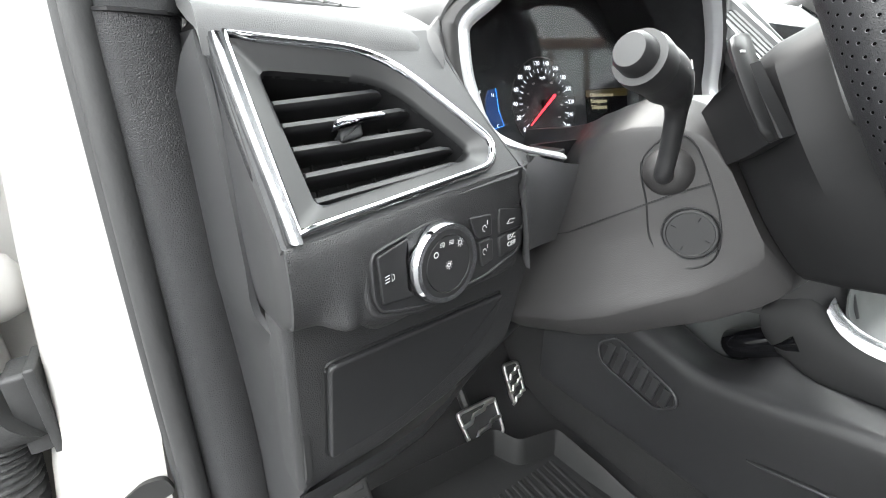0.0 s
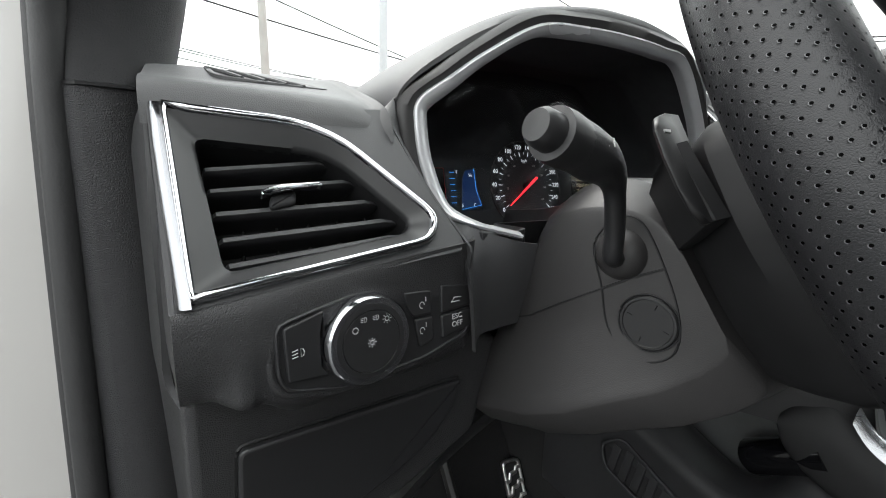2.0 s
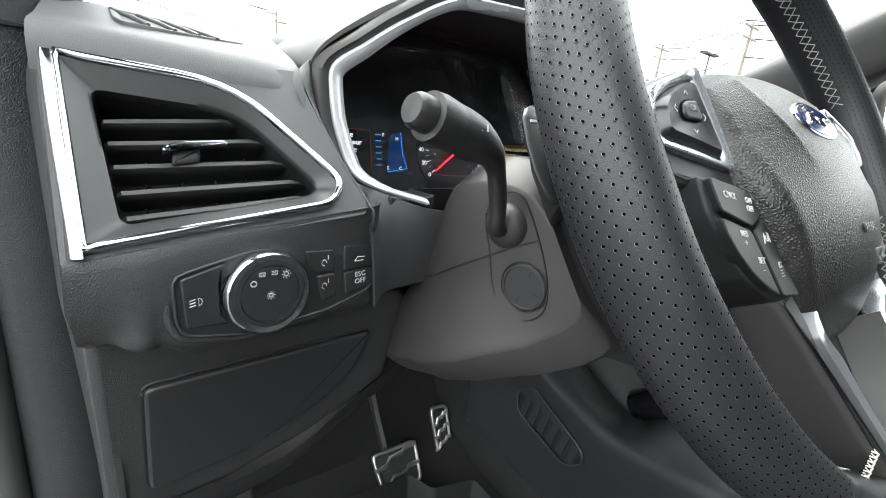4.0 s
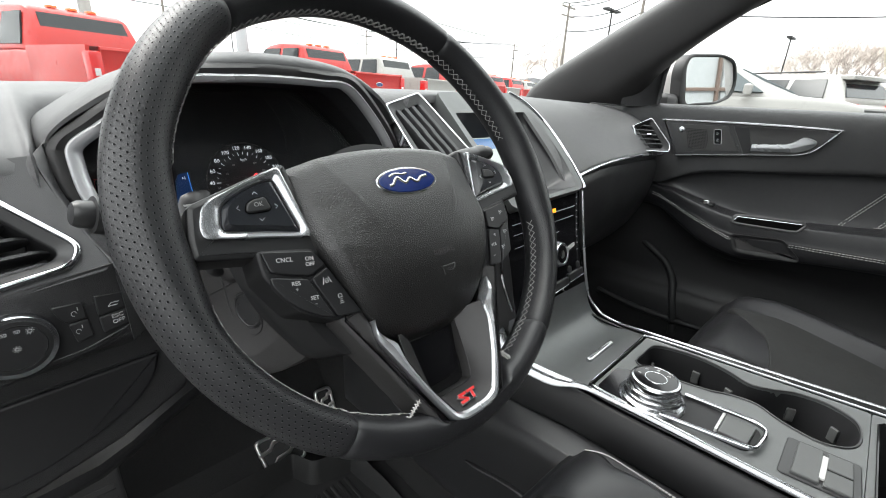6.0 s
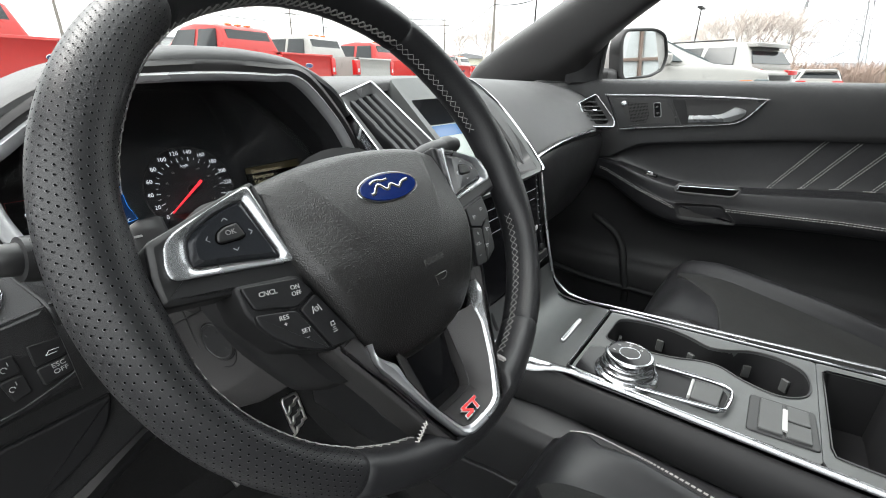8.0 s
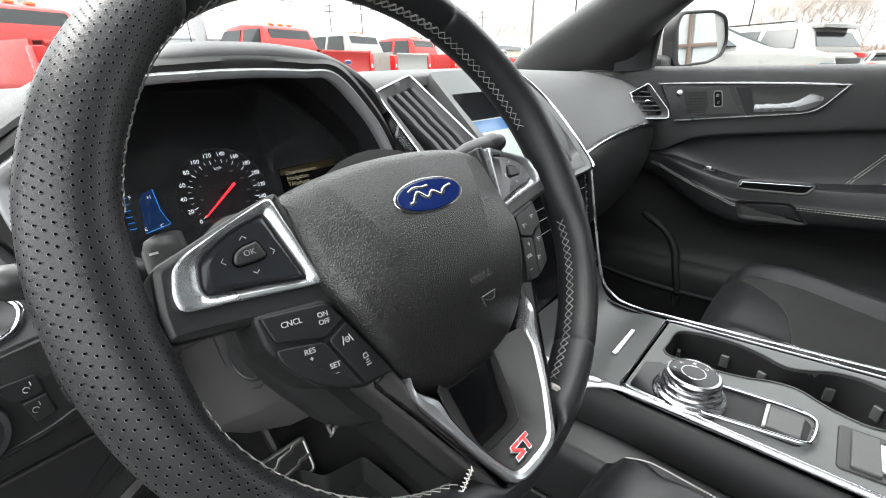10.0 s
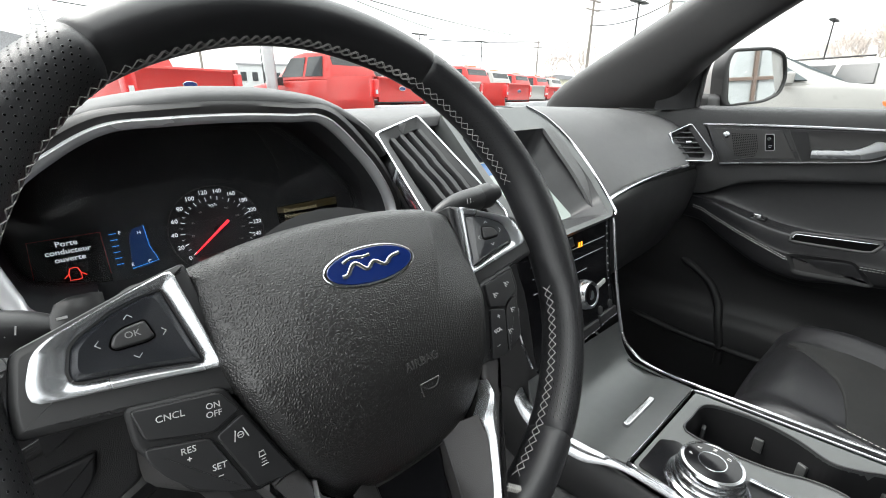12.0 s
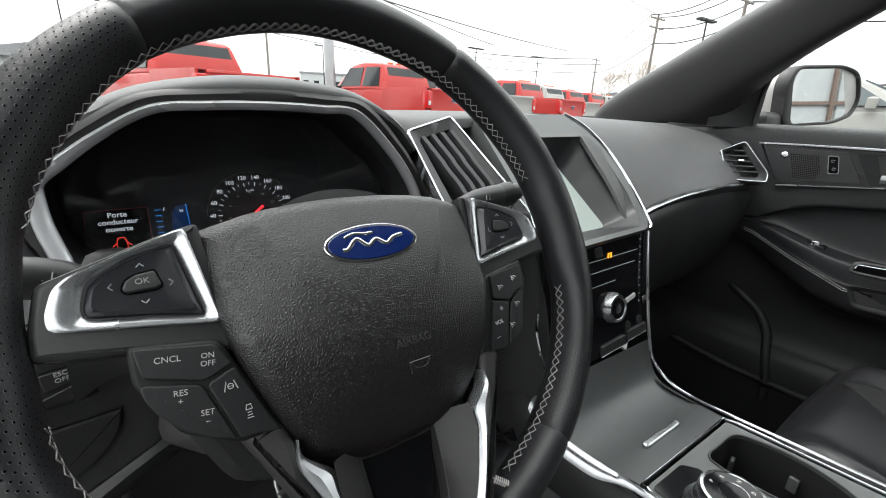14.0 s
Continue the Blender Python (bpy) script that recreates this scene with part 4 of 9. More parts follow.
# ---- instrument cluster ----
def cluster():
    t = thing("instrument_cluster", "hooded instrument cluster with a lit speedometer and dark displays", "instrument cluster", (0, 0.30, 1.0))
    trim = [(0.0, 0.222, 1.167), (0.05, 0.223, 1.1655), (0.092, 0.227, 1.161), (0.137, 0.234, 1.122), (0.165, 0.240, 1.088), (0.181, 0.245, 1.06), (0.180, 0.238, 1.035), (0.160, 0.222, 1.015), (0.122, 0.197, 1.0085)]
    left = [(-x, y, z) for x, y, z in trim[:0:-1]]
    left[1:3] = [(-0.166, 0.228, 1.022), (-0.1795, 0.240, 1.052)]
    left[3:6] = [(-0.1835, 0.246, 1.084), (-0.1805, 0.247, 1.1025), (-0.160, 0.239, 1.119), (-0.132, 0.235, 1.139)]
    path = left + trim
    b = new_bm()  # bright trim following the opening
    fine = spline(path, 8)
    loops = []
    ctr = Vector((0, 0.23, 1.085))
    for i, p in enumerate(fine):
        p = Vector(p)
        a, c = Vector(fine[max(0, i - 1)]), Vector(fine[min(len(fine) - 1, i + 1)])
        tg = (c - a).normalized()
        inn = Vector((0, 1, 0)).cross(tg)
        if inn.dot(ctr - p) < 0:
            inn = -inn
        inn.normalize()
        k = abs(i / (len(fine) - 1) - 0.5) * 2
        wd = 0.0072 + (0.0046 if p.x < 0 else 0.0006) * min(1, max(0, (k - 0.25) / 0.3))
        wd += (0.0035 - wd) * min(1, max(0, (k - 0.84) / 0.1))
        f = Vector((0, 1, 0))
        p = p - f * 0.006
        loops.append([p - inn * 0.001 + f * 0.010, p - inn * 0.001, p + inn * 0.0008 - f * 0.0014, p + inn * wd * 0.5 + f * 0.0004, p + inn * wd * 0.9 + f * 0.0035, p + inn * wd + f * 0.006, p + inn * wd * 0.9 + f * 0.014])
    skin(b, loops)
    part("bright_trim", b, CLUSTERTRIM, t, "bright satin trim round the opening", 60)
    b = new_bm()  # plain band outside the trim
    band = [[], [], [], []]
    for i, lp in enumerate(loops):
        k = abs(i / (len(loops) - 1) - 0.5) * 2
        sc = 1 - 0.85 * min(1, max(0, (k - 0.74) / 0.1))
        out_ = (lp[1] - Vector((ctr.x, lp[1].y, ctr.z))).normalized()
        for r, (d, y) in zip(band, ((-0.001, 0.002), (0.006 * sc, -0.001), (0.0115 * sc, 0.003), (0.013 * sc, 0.02))):
            r.append(lp[1] + out_ * d + Vector((0, y, 0)))
    sheet(b, band)
    part("bezel_band", b, SHROUD, t, "plain grey band outside the bright trim", 60)
    b = new_bm()  # dark tunnel from trim to the gauge face
    n = len(fine)
    rows = []
    for s in (0.0, 0.5, 1.0):
        r = []
        for p in fine:
            p = Vector(p)
            q = Vector((p.x * 0.97, 0.345, 0.99 + (p.z - 0.99) * 0.94))
            r.append(p.lerp(q, s) + Vector((0, 0.008, 0)))
        rows.append(r)
    sheet(b, rows)
    part("inner_wall", b, CLUSTERFACE, t, "matt black inner walls", 60)
    b = new_bm()
    fm = frame3((0, 0.335, 1.05), (1, 0, 0), (0, 0.25, 1))
    prism(b, fillet([(-0.185, -0.065), (0.185, -0.065), (0.170, 0.038), (0.140, 0.078), (0.10, 0.112), (-0.10, 0.112), (-0.140, 0.090), (-0.178, 0.055), (-0.185, 0.03)], 0.004), -0.01, 0.0, fm)
    block(b, (-0.12, 0.375, 1.0), (0.12, 0.385, 1.150), 0.003)
    face = part("gauge_face", b, CLUSTERFACE, t, "black gauge face")
    # speedometer
    gm = fm @ pose(-0.0005, -0.0140, 0)
    b = new_bm()
    R = 0.046
    tube(b, [gm @ Vector(((R + 0.004) * math.cos(q), (R + 0.004) * math.sin(q), 0.001)) for q in [2 * math.pi * i / 64 for i in range(64)]], 0.0006, True, 5)
    part("dial_ring", b, PLASTIC, face, "dark dial ring")
    ang = lambda v: radians(217 - v * 254 / 260)
    b = new_bm()
    for v in range(0, 261, 10):
        a, r0, r1 = ang(v), (0.0338 if v % 20 == 0 else 0.0354), 0.0384
        tube(b, [gm @ Vector((r0 * math.cos(a), r0 * math.sin(a), 0.0006)), gm @ Vector((r1 * math.cos(a), r1 * math.sin(a), 0.0006))], 0.00035 if v % 20 == 0 else 0.0002, seg=4)
    part("tick_marks", b, LCDTEXT, face, "white tick marks")
    for v in range(0, 261, 20):
        a = ang(v)
        rr = 0.0440 if 40 <= v <= 220 else 0.0428
        lettering("numeral", str(v), 0.0064, gm @ pose(rr * math.cos(a), rr * math.sin(a), 0.0004), LCDTEXT, face, 0.0001)
    for v in range(0, 161, 20):
        a = ang(v * 1.609)
        lettering("small_numeral", str(v), 0.0032, gm @ pose(0.0265 * math.cos(a), 0.0265 * math.sin(a), 0.0004), DIMPRINT, face, 0.0001)
    lettering("unit_mark", "km/h", 0.0042, gm @ pose(0, 0.0285, 0.0004), LCDTEXT, face, 0.0001)
    lettering("gear_mark", "P R N D S", 0.0055, gm @ pose(0.010, -0.034, 0.0004), LCDTEXT, face, 0.0001)
    b = new_bm()
    a = radians(217)
    d = Vector((math.cos(a), math.sin(a), 0))
    tube(b, [gm @ (d * -0.014 + Vector((0, 0, 0.0062))), gm @ (d * 0.037 + Vector((0, 0, 0.0062)))], 0.0012, seg=6, taper=lambda k: 1.25 - 0.8 * k)
    part("needle", b, RED, face, "lit red needle")
    b = new_bm()
    lathe(b, [(0.0055, 0.0), (0.0055, 0.003), (0.004, 0.0038), (0.0005, 0.004)], gm @ pose(0, 0, 0.001), 24)
    part("needle_hub", b, DARK, face)
    # message display
    b = new_bm()
    prism(b, fillet([(-0.163, -0.040), (-0.106, -0.046), (-0.106, 0.004), (-0.160, 0.004)], 0.002), 0, 0.0006, fm)
    d1 = part("message_display", b, LCDDARK, face, "small dark message display")
    b = new_bm()
    tube(b, [fm @ Vector((x, y, 0.0008)) for x, y in ((-0.163, -0.040), (-0.160, 0.004), (-0.106, 0.004), (-0.106, -0.038))], 0.00025, seg=4)
    part("display_edge", b, REDENAMEL, d1, "thin red outline")
    lettering("display_text", "Porte\nconducteur\nouverte", 0.0074, fm @ pose(-0.133, -0.009, 0.001), LCDTEXT, d1, 0.0001)
    b = new_bm()
    for q in (0, 1):
        tube(b, [fm @ Vector((-0.133 + x * (1 - 2 * q), y, 0.001)) for x, y in ((0, -0.0255), (-0.003, -0.026), (-0.0045, -0.031), (-0.0045, -0.037), (0, -0.0375))], 0.0004, seg=4)
        tube(b, [fm @ Vector((-0.133 + x * (1 - 2 * q), y, 0.001)) for x, y in ((-0.0045, -0.031), (-0.0085, -0.0345))], 0.0004, seg=4)
    part("open_door_symbol", b, LCDRED, d1, "lit red car symbol")
    lettering("odometer", "62549.7km", 0.0066, fm @ pose(-0.134, -0.052, 0.001), LCDTEXT, face, 0.0001)
    # blue fuel and temperature gauge
    b = new_bm()
    prism(b, [(-0.088, -0.038), (-0.074, -0.038), (-0.064, -0.034), (-0.069, -0.018), (-0.070, 0.004), (-0.080, 0.002), (-0.084, -0.005)], 0, 0.0006, fm)
    d2 = part("fuel_gauge", b, LCDDIM, face, "lit blue fuel and temperature gauge")
    b = new_bm()
    for i in range(6):
        tube(b, [fm @ Vector((-0.100, 0.0 - i * 0.0062, 0.001)), fm @ Vector((-0.094, 0.0 - i * 0.0062, 0.001))], 0.0003, seg=4)
    tube(b, [fm @ Vector((x, y, 0.001)) for x, y in ((-0.088, -0.038), (-0.064, -0.034), (-0.069, -0.018), (-0.070, 0.004))], 0.0003, seg=4)
    part("gauge_bars", b, LCDLINE, d2)
    for s, x, y in (("F", -0.091, 0.0), ("H", -0.075, -0.003), ("E", -0.087, -0.034), ("C", -0.072, -0.034)):
        lettering("gauge_letter", s, 0.005, fm @ pose(x, y, 0.001), LCDTEXT, d2, 0.0001)
    # right-hand menu display
    b = new_bm()
    prism(b, fillet([(0.069, -0.040), (0.148, -0.040), (0.1525, 0.003), (0.0695, 0.0005)], 0.002), 0, 0.0006, fm)
    d3 = part("menu_display", b, LCDDARK, face, "dark menu display")
    b = new_bm()
    prism(b, fillet([(0.070, -0.0075), (0.151, -0.0075), (0.1520, 0.0022), (0.0702, -0.0002)], 0.001), 0.0004, 0.0009, fm)
    part("menu_highlight", b, MENUGLOW, d3, "dim amber highlighted line")
    lettering("display_text", "Divertissement\nNavigation\nTéléphone", 0.0072, fm @ pose(0.0775, -0.0130, 0.001), MENUTEXT, d3, 0.0001, "LEFT")
    # clear lens over the gauges
    b = new_bm()
    prism(b, fillet([(-0.172, -0.034), (0.172, -0.034), (0.163, 0.040), (0.132, 0.078), (0.093, 0.104), (-0.093, 0.104), (-0.132, 0.078), (-0.168, 0.048)], 0.004), 0, 0.002, frame3((0, 0.292, 1.05), (1, 0, 0), (0, 0.10, 1)))
    part("lens", b, LENS, t, "clear lens over the gauges").visible_shadow = False
    # hood over the cluster
    b = new_bm()
    ring = [(-0.197, 0.252, 1.080), (-0.1965, 0.250, 1.100), (-0.1895, 0.246, 1.1145), (-0.168, 0.240, 1.133), (-0.135, 0.234, 1.154), (-0.095, 0.226, 1.171), (-0.04, 0.221, 1.181), (0.0, 0.220, 1.183), (0.04, 0.221, 1.182), (0.095, 0.226, 1.174), (0.145, 0.234, 1.150), (0.175, 0.243, 1.118), (0.196, 0.25, 1.088), (0.205, 0.252, 1.060)]
    edge = spline(ring, 5)
    rows = []
    inner = spline([(x * 0.975, y + 0.006, z - 0.010 * max(0.0, min(1.0, (z - 1.09) / 0.06))) for x, y, z in ring], 5)
    rows.append([Vector(p) + Vector((0, 0.004, 0)) for p in inner])
    rows.append([Vector(p).lerp(Vector(q), 0.5) + Vector((0, -0.005, 0)) for p, q in zip(inner, edge)])
    rows.append([Vector(q) + Vector((0, -0.002, -0.001)) for q in edge])
    for dy, dz, sx in ((0.004, 0.003, 1.004), (0.014, 0.006, 1.01), (0.028, 0.007, 1.015), (0.055, 0.007, 1.02), (0.11, 0.003, 1.03), (0.18, -0.012, 1.05), (0.26, -0.03, 1.08)):
        rows.append([(x * sx, y + dy, z + dz * max(0, (z - 1.06) / 0.12)) for x, y, z in edge])
    sheet(b, rows)
    part("hood", b, PAD, t, "soft black hood over the gauges", 60)
    return t

cluster()

# ---- dashboard ----
def slope_frame(x, y, z, k):
    """A face leaning back: local x to the car's right, local y up the slope, local z to the driver."""
    return frame3((x, y, z), (1, 0, 0), (0, k, 1))

VK = 0.75
VF = slope_frame(0, 0.19, 1.021, VK)
def on_v(x, z):
    return (x, (z - 1.021) * math.hypot(1, VK))


def dashboard():
    t = thing("dashboard", "soft black dashboard with grained pad and lower panels", "dashboard", (CX, 0.4, 0.8))
    # upper pad, from the driver's end to the passenger's end
    st = [(-0.345, [(0.238, 1.0865), (0.246, 1.0985), (0.28, 1.1065), (0.36, 1.126), (0.52, 1.140), (0.80, 1.135)]),
          (-0.30, [(0.2375, 1.0855), (0.246, 1.0985), (0.28, 1.1065), (0.36, 1.127), (0.52, 1.143), (0.80, 1.138)]),
          (-0.235, [(0.235, 1.083), (0.246, 1.0965), (0.285, 1.107), (0.37, 1.129), (0.53, 1.147), (0.82, 1.14)]),
          (-0.212, [(0.237, 1.078), (0.25, 1.093), (0.295, 1.108), (0.38, 1.131), (0.54, 1.148), (0.82, 1.142)]),
          (-0.2035, [(0.240, 1.080), (0.253, 1.097), (0.30, 1.112), (0.38, 1.133), (0.54, 1.148), (0.82, 1.142)]),
          (-0.186, [(0.40, 1.09), (0.405, 1.115), (0.42, 1.133), (0.46, 1.141), (0.55, 1.149), (0.84, 1.142)]),
          (-0.12, [(0.41, 1.09), (0.415, 1.12), (0.43, 1.137), (0.46, 1.144), (0.55, 1.151), (0.84, 1.142)]),
          (0.10, [(0.41, 1.09), (0.415, 1.12), (0.43, 1.139), (0.46, 1.147), (0.56, 1.152), (0.85, 1.14)]),
          (0.185, [(0.40, 1.10), (0.405, 1.125), (0.42, 1.143), (0.46, 1.151), (0.56, 1.154), (0.86, 1.138)]),
          (0.205, [(0.272, 1.139), (0.285, 1.149), (0.33, 1.154), (0.42, 1.156), (0.56, 1.155), (0.86, 1.138)]),
          (0.26, [(0.287, 1.153), (0.296, 1.1575), (0.33, 1.1595), (0.42, 1.161), (0.56, 1.157), (0.86, 1.138)]),
          (0.38, [(0.287, 1.155), (0.30, 1.1595), (0.33, 1.1615), (0.42, 1.163), (0.56, 1.158), (0.86, 1.138)]),
          (0.50, [(0.290, 1.157), (0.305, 1.161), (0.34, 1.1625), (0.42, 1.164), (0.56, 1.159), (0.86, 1.138)])]
    b = new_bm()
    sheet(b, smooth_rows([[(x, y, z) for y, z in pr] for x, pr in st], 3), 0.012)
    part("upper_pad", b, PAD, t, "soft grained upper pad", 70)
    # passenger side: top rolls over into the fascia
    st = [(0.505, [(0.86, 1.138), (0.56, 1.158), (0.40, 1.164), (0.315, 1.162), (0.268, 1.140), (0.225, 1.10), (0.185, 1.06), (0.155, 1.022), (0.148, 1.008), (0.17, 0.995)]),
          (0.58, [(0.86, 1.138), (0.56, 1.158), (0.40, 1.163), (0.315, 1.158), (0.262, 1.135), (0.215, 1.095), (0.18, 1.06), (0.16, 1.035), (0.155, 1.024), (0.175, 1.005)]),
          (0.70, [(0.85, 1.136), (0.56, 1.157), (0.41, 1.160), (0.32, 1.153), (0.262, 1.130), (0.215, 1.095), (0.185, 1.065), (0.165, 1.045), (0.160, 1.036), (0.18, 1.015)]),
          (0.85, [(0.82, 1.134), (0.56, 1.154), (0.42, 1.156), (0.335, 1.149), (0.27, 1.128), (0.225, 1.098), (0.195, 1.065), (0.175, 1.045), (0.170, 1.036), (0.19, 1.015)]),
          (0.97, [(0.78, 1.130), (0.56, 1.151), (0.43, 1.153), (0.35, 1.147), (0.285, 1.128), (0.24, 1.098), (0.21, 1.065), (0.19, 1.042), (0.185, 1.031), (0.20, 1.01)]),
          (1.06, [(0.72, 1.128), (0.56, 1.148), (0.43, 1.150), (0.36, 1.144), (0.30, 1.128), (0.25, 1.10), (0.22, 1.065), (0.20, 1.040), (0.195, 1.028), (0.205, 1.01)]),
          (1.13, [(0.66, 1.125), (0.55, 1.143), (0.43, 1.145), (0.36, 1.138), (0.305, 1.122), (0.26, 1.095), (0.235, 1.06), (0.215, 1.036), (0.21, 1.026), (0.215, 1.008)])]
    b = new_bm()
    sheet(b, smooth_rows([[(x, y, z) for y, z in pr] for x, pr in st], 3), 0.006, (0, 0.6, -0.8))
    part("passenger_pad", b, PAD, t, "soft grained pad in front of the passenger", 70)
    b = new_bm()
    tube(b, spline([(0.520, 0.146, 1.006), (0.545, 0.150, 1.016), (0.60, 0.154, 1.026), (0.70, 0.157, 1.036), (0.85, 0.167, 1.037), (0.97, 0.182, 1.031), (1.08, 0.198, 1.025)], 6), 0.0042, seg=8, flat=0.7)
    part("silver_strip", b, SILVER, t, "thin silver strip under the pad")
    # glove compartment face and lower passenger panel
    st = [(x, [(0.175 + d, 1.006 + e), (0.165 + d, 0.985), (0.175 + d, 0.90), (0.22 + d, 0.80), (0.30 + d, 0.72), (0.42, 0.66)]) for x, d, e in ((0.53, 0.0, -0.01), (0.70, 0.005, 0.012), (0.9, 0.02, 0.012), (1.05, 0.03, 0.005), (1.14, 0.045, 0.0))]
    b = new_bm()
    sheet(b, smooth_rows([[(x, y, z) for y, z in pr] for x, pr in st], 3), 0.01, (0, 1, 0))
    part("glovebox_face", b, PLASTIC, t, "dark grained glovebox face", 60)
    # driver's side fascia round the outer vent
    outer = [on_v(*p) for p in [(-0.342, 1.093), (-0.255, 1.090), (-0.208, 1.094), (-0.1985, 1.064), (-0.1885, 1.036), (-0.1775, 1.014), (-0.1765, 1.0075), (-0.182, 1.0055), (-0.205, 1.0035), (-0.336, 0.9885)]]
    trim = fillet([on_v(*p) for p in [(-0.3375, 1.0855), (-0.25, 1.0805), (-0.1895, 1.026), (-0.199, 1.0105), (-0.33, 0.993)]], [0.003, 0.03, 0.014, 0.014, 0.003], 5)
    b = new_bm()
    frame_ring(b, outer, trim, on_v(-0.275, 1.035), -0.02, -0.001, VF, 120)
    part("fascia", b, FASCIA, t, "soft fascia round the outer vent", 50)
    b = new_bm()  # the fascia's edge turns away to the cluster
    edge = ((-0.2065, 1.095, -0.1965, 0.248, 1.103), (-0.1985, 1.064, -0.1935, 0.241, 1.066), (-0.1885, 1.036, -0.1830, 0.232, 1.040), (-0.1775, 1.014, -0.168, 0.216, 1.016), (-0.1745, 1.003, -0.165, 0.196, 1.001), (-0.172, 0.975, -0.160, 0.200, 0.975), (-0.172, 0.935, -0.160, 0.200, 0.935))
    rows = []
    for x, z, ex, ey, ez in edge:
        yv = 0.191 + 0.75 * (z - 1.021) if z > 0.99 else 0.1875
        p, q = Vector((x, yv, z)), Vector((ex, ey, ez))
        rows.append([p, p + Vector((0.0022, 0.0008, 0)), p.lerp(q, 0.55) + Vector((0.0012, 0, 0)), q, q + Vector((0.001, 0.012, 0))])
    sheet(b, smooth_rows(rows, 3), 0.004, (0, 1, 0))
    lower = [[(-0.1775, 0.200, 1.021), (-0.166, 0.2125, 1.0185), (-0.150, 0.203, 1.013), (-0.125, 0.190, 1.0055), (-0.10, 0.188, 1.002)],
             [(-0.1745, 0.178, 0.990), (-0.164, 0.189, 0.990), (-0.150, 0.1935, 0.988), (-0.125, 0.190, 0.985), (-0.10, 0.190, 0.982)],
             [(-0.174, 0.168, 0.940), (-0.163, 0.183, 0.940), (-0.150, 0.1935, 0.940), (-0.125, 0.198, 0.940), (-0.10, 0.20, 0.940)]]
    b2 = new_bm()
    sheet(b2, smooth_rows(lower, 3), 0.004, (0, 1, 0))
    part("fascia_return", b, FASCIA, t, "curved edge of the fascia beside the cluster", 70)
    part("fascia_infill", b2, FASCIA, t, "soft panel under the gauges beside the column", 60)
    b = new_bm()
    cols = [(-0.3355, ((0.9905, 0.1665), (0.985, 0.1640), (0.966, 0.1637), (0.953, 0.1675), (0.9435, 0.1740), (0.940, 0.188))),
            (-0.323, ((0.9915, 0.1675), (0.985, 0.1645), (0.966, 0.1640), (0.953, 0.1675), (0.9430, 0.1738), (0.939, 0.188))),
            (-0.317, ((0.9925, 0.168), (0.986, 0.1650), (0.968, 0.1640), (0.953, 0.1655), (0.9415, 0.1690), (0.938, 0.186))),
            (-0.311, ((0.993, 0.1688), (0.986, 0.1655), (0.968, 0.1640), (0.952, 0.1632), (0.9405, 0.1638), (0.936, 0.184))),
            (-0.305, ((0.994, 0.1692), (0.987, 0.1660), (0.968, 0.1646), (0.952, 0.1640), (0.940, 0.1642), (0.934, 0.184))),
            (-0.300, ((0.9945, 0.1697), (0.987, 0.1664), (0.967, 0.1656), (0.950, 0.1662), (0.939, 0.1672), (0.933, 0.184)))]
    for x in (-0.285, -0.255, -0.225, -0.195, -0.172, -0.1645):
        p = 0.1675 + 0.165 * (x + 0.2887) + (0.004 if x > -0.17 else 0)
        zt = 0.9905 + 0.12 * (x + 0.336)
        yt = 0.1895 + 0.75 * (zt - 1.021) + (0.006 if x > -0.17 else 0)
        cols.append((x, ((zt, yt), (zt - 0.007, yt + (p - yt) * 0.45 - 0.001), (0.968 + 0.06 * (x + 0.285), p), (0.945, p), (0.934, p + 0.002), (0.922, p + 0.016))))
    sheet(b, smooth_rows([[(x, y, z) for z, y in q] for x, q in cols], 3), 0.004, (0, 1, 0))
    part("switch_fascia", b, FINEGRAIN, t, "grained fascia round the light switch", 70)
    b = new_bm()  # soft raised ring round the switch panel
    sw = frame3((-0.2887, 0.1683, 0.9632), (1, 0.165, 0), (0, 0.06, 1)) @ Matrix.Diagonal((0.99, 0.945, 1, 1))
    ring = fillet([(-0.006, 0.017), (0.035, 0.0265), (0.085, 0.0275), (0.122, 0.0215), (0.127, 0.012), (0.122, -0.016), (0.085, -0.026), (0.03, -0.029), (-0.002, -0.021), (-0.006, -0.012)], 0.006)
    frame_ring(b, offset(ring, -0.0045), offset(ring, 0.0004), (0.06, 0), -0.006, 0.0012, sw, 100, 0.0016)
    part("switch_surround", b, FINEGRAIN, t, "soft raised ring round the switch panel", 60)
    # end cap by the door
    b = new_bm()
    rows = []
    for z, y0, x0 in ((1.090, 0.242, -0.341), (1.05, 0.212, -0.340), (0.993, 0.1685, -0.3385), (0.966, 0.1645, -0.3385), (0.953, 0.1685, -0.3388), (0.9435, 0.175, -0.339), (0.934, 0.190, -0.339)):
        rows.append([(x0 + 0.005, y0, z), (x0 + 0.002, y0 + 0.008, z), (x0, y0 + 0.03, z), (x0 - 0.006, y0 + 0.08, z), (x0 - 0.008, 0.36, z)])
    sheet(b, rows, 0.004, (1, 0, 0))
    part("end_cap", b, PLASTIC, t, "smooth end cap beside the door opening", 60)
    # knee panel
    kf = frame3((-0.314, 0.204, 0.89), (1, 0.1, 0), (0, -0.15, 1))
    b = new_bm()
    prism(b, fillet([(-0.023, 0.045), (-0.023, -0.115), (0.05, -0.112), (0.12, -0.095), (0.19, -0.060), (0.20, 0.03), (0.17, 0.045)], 0.008), -0.03, -0.002, kf, 0.006)
    part("knee_panel", b, FINEGRAIN, t, "grained black knee panel", 50)
    b = new_bm()
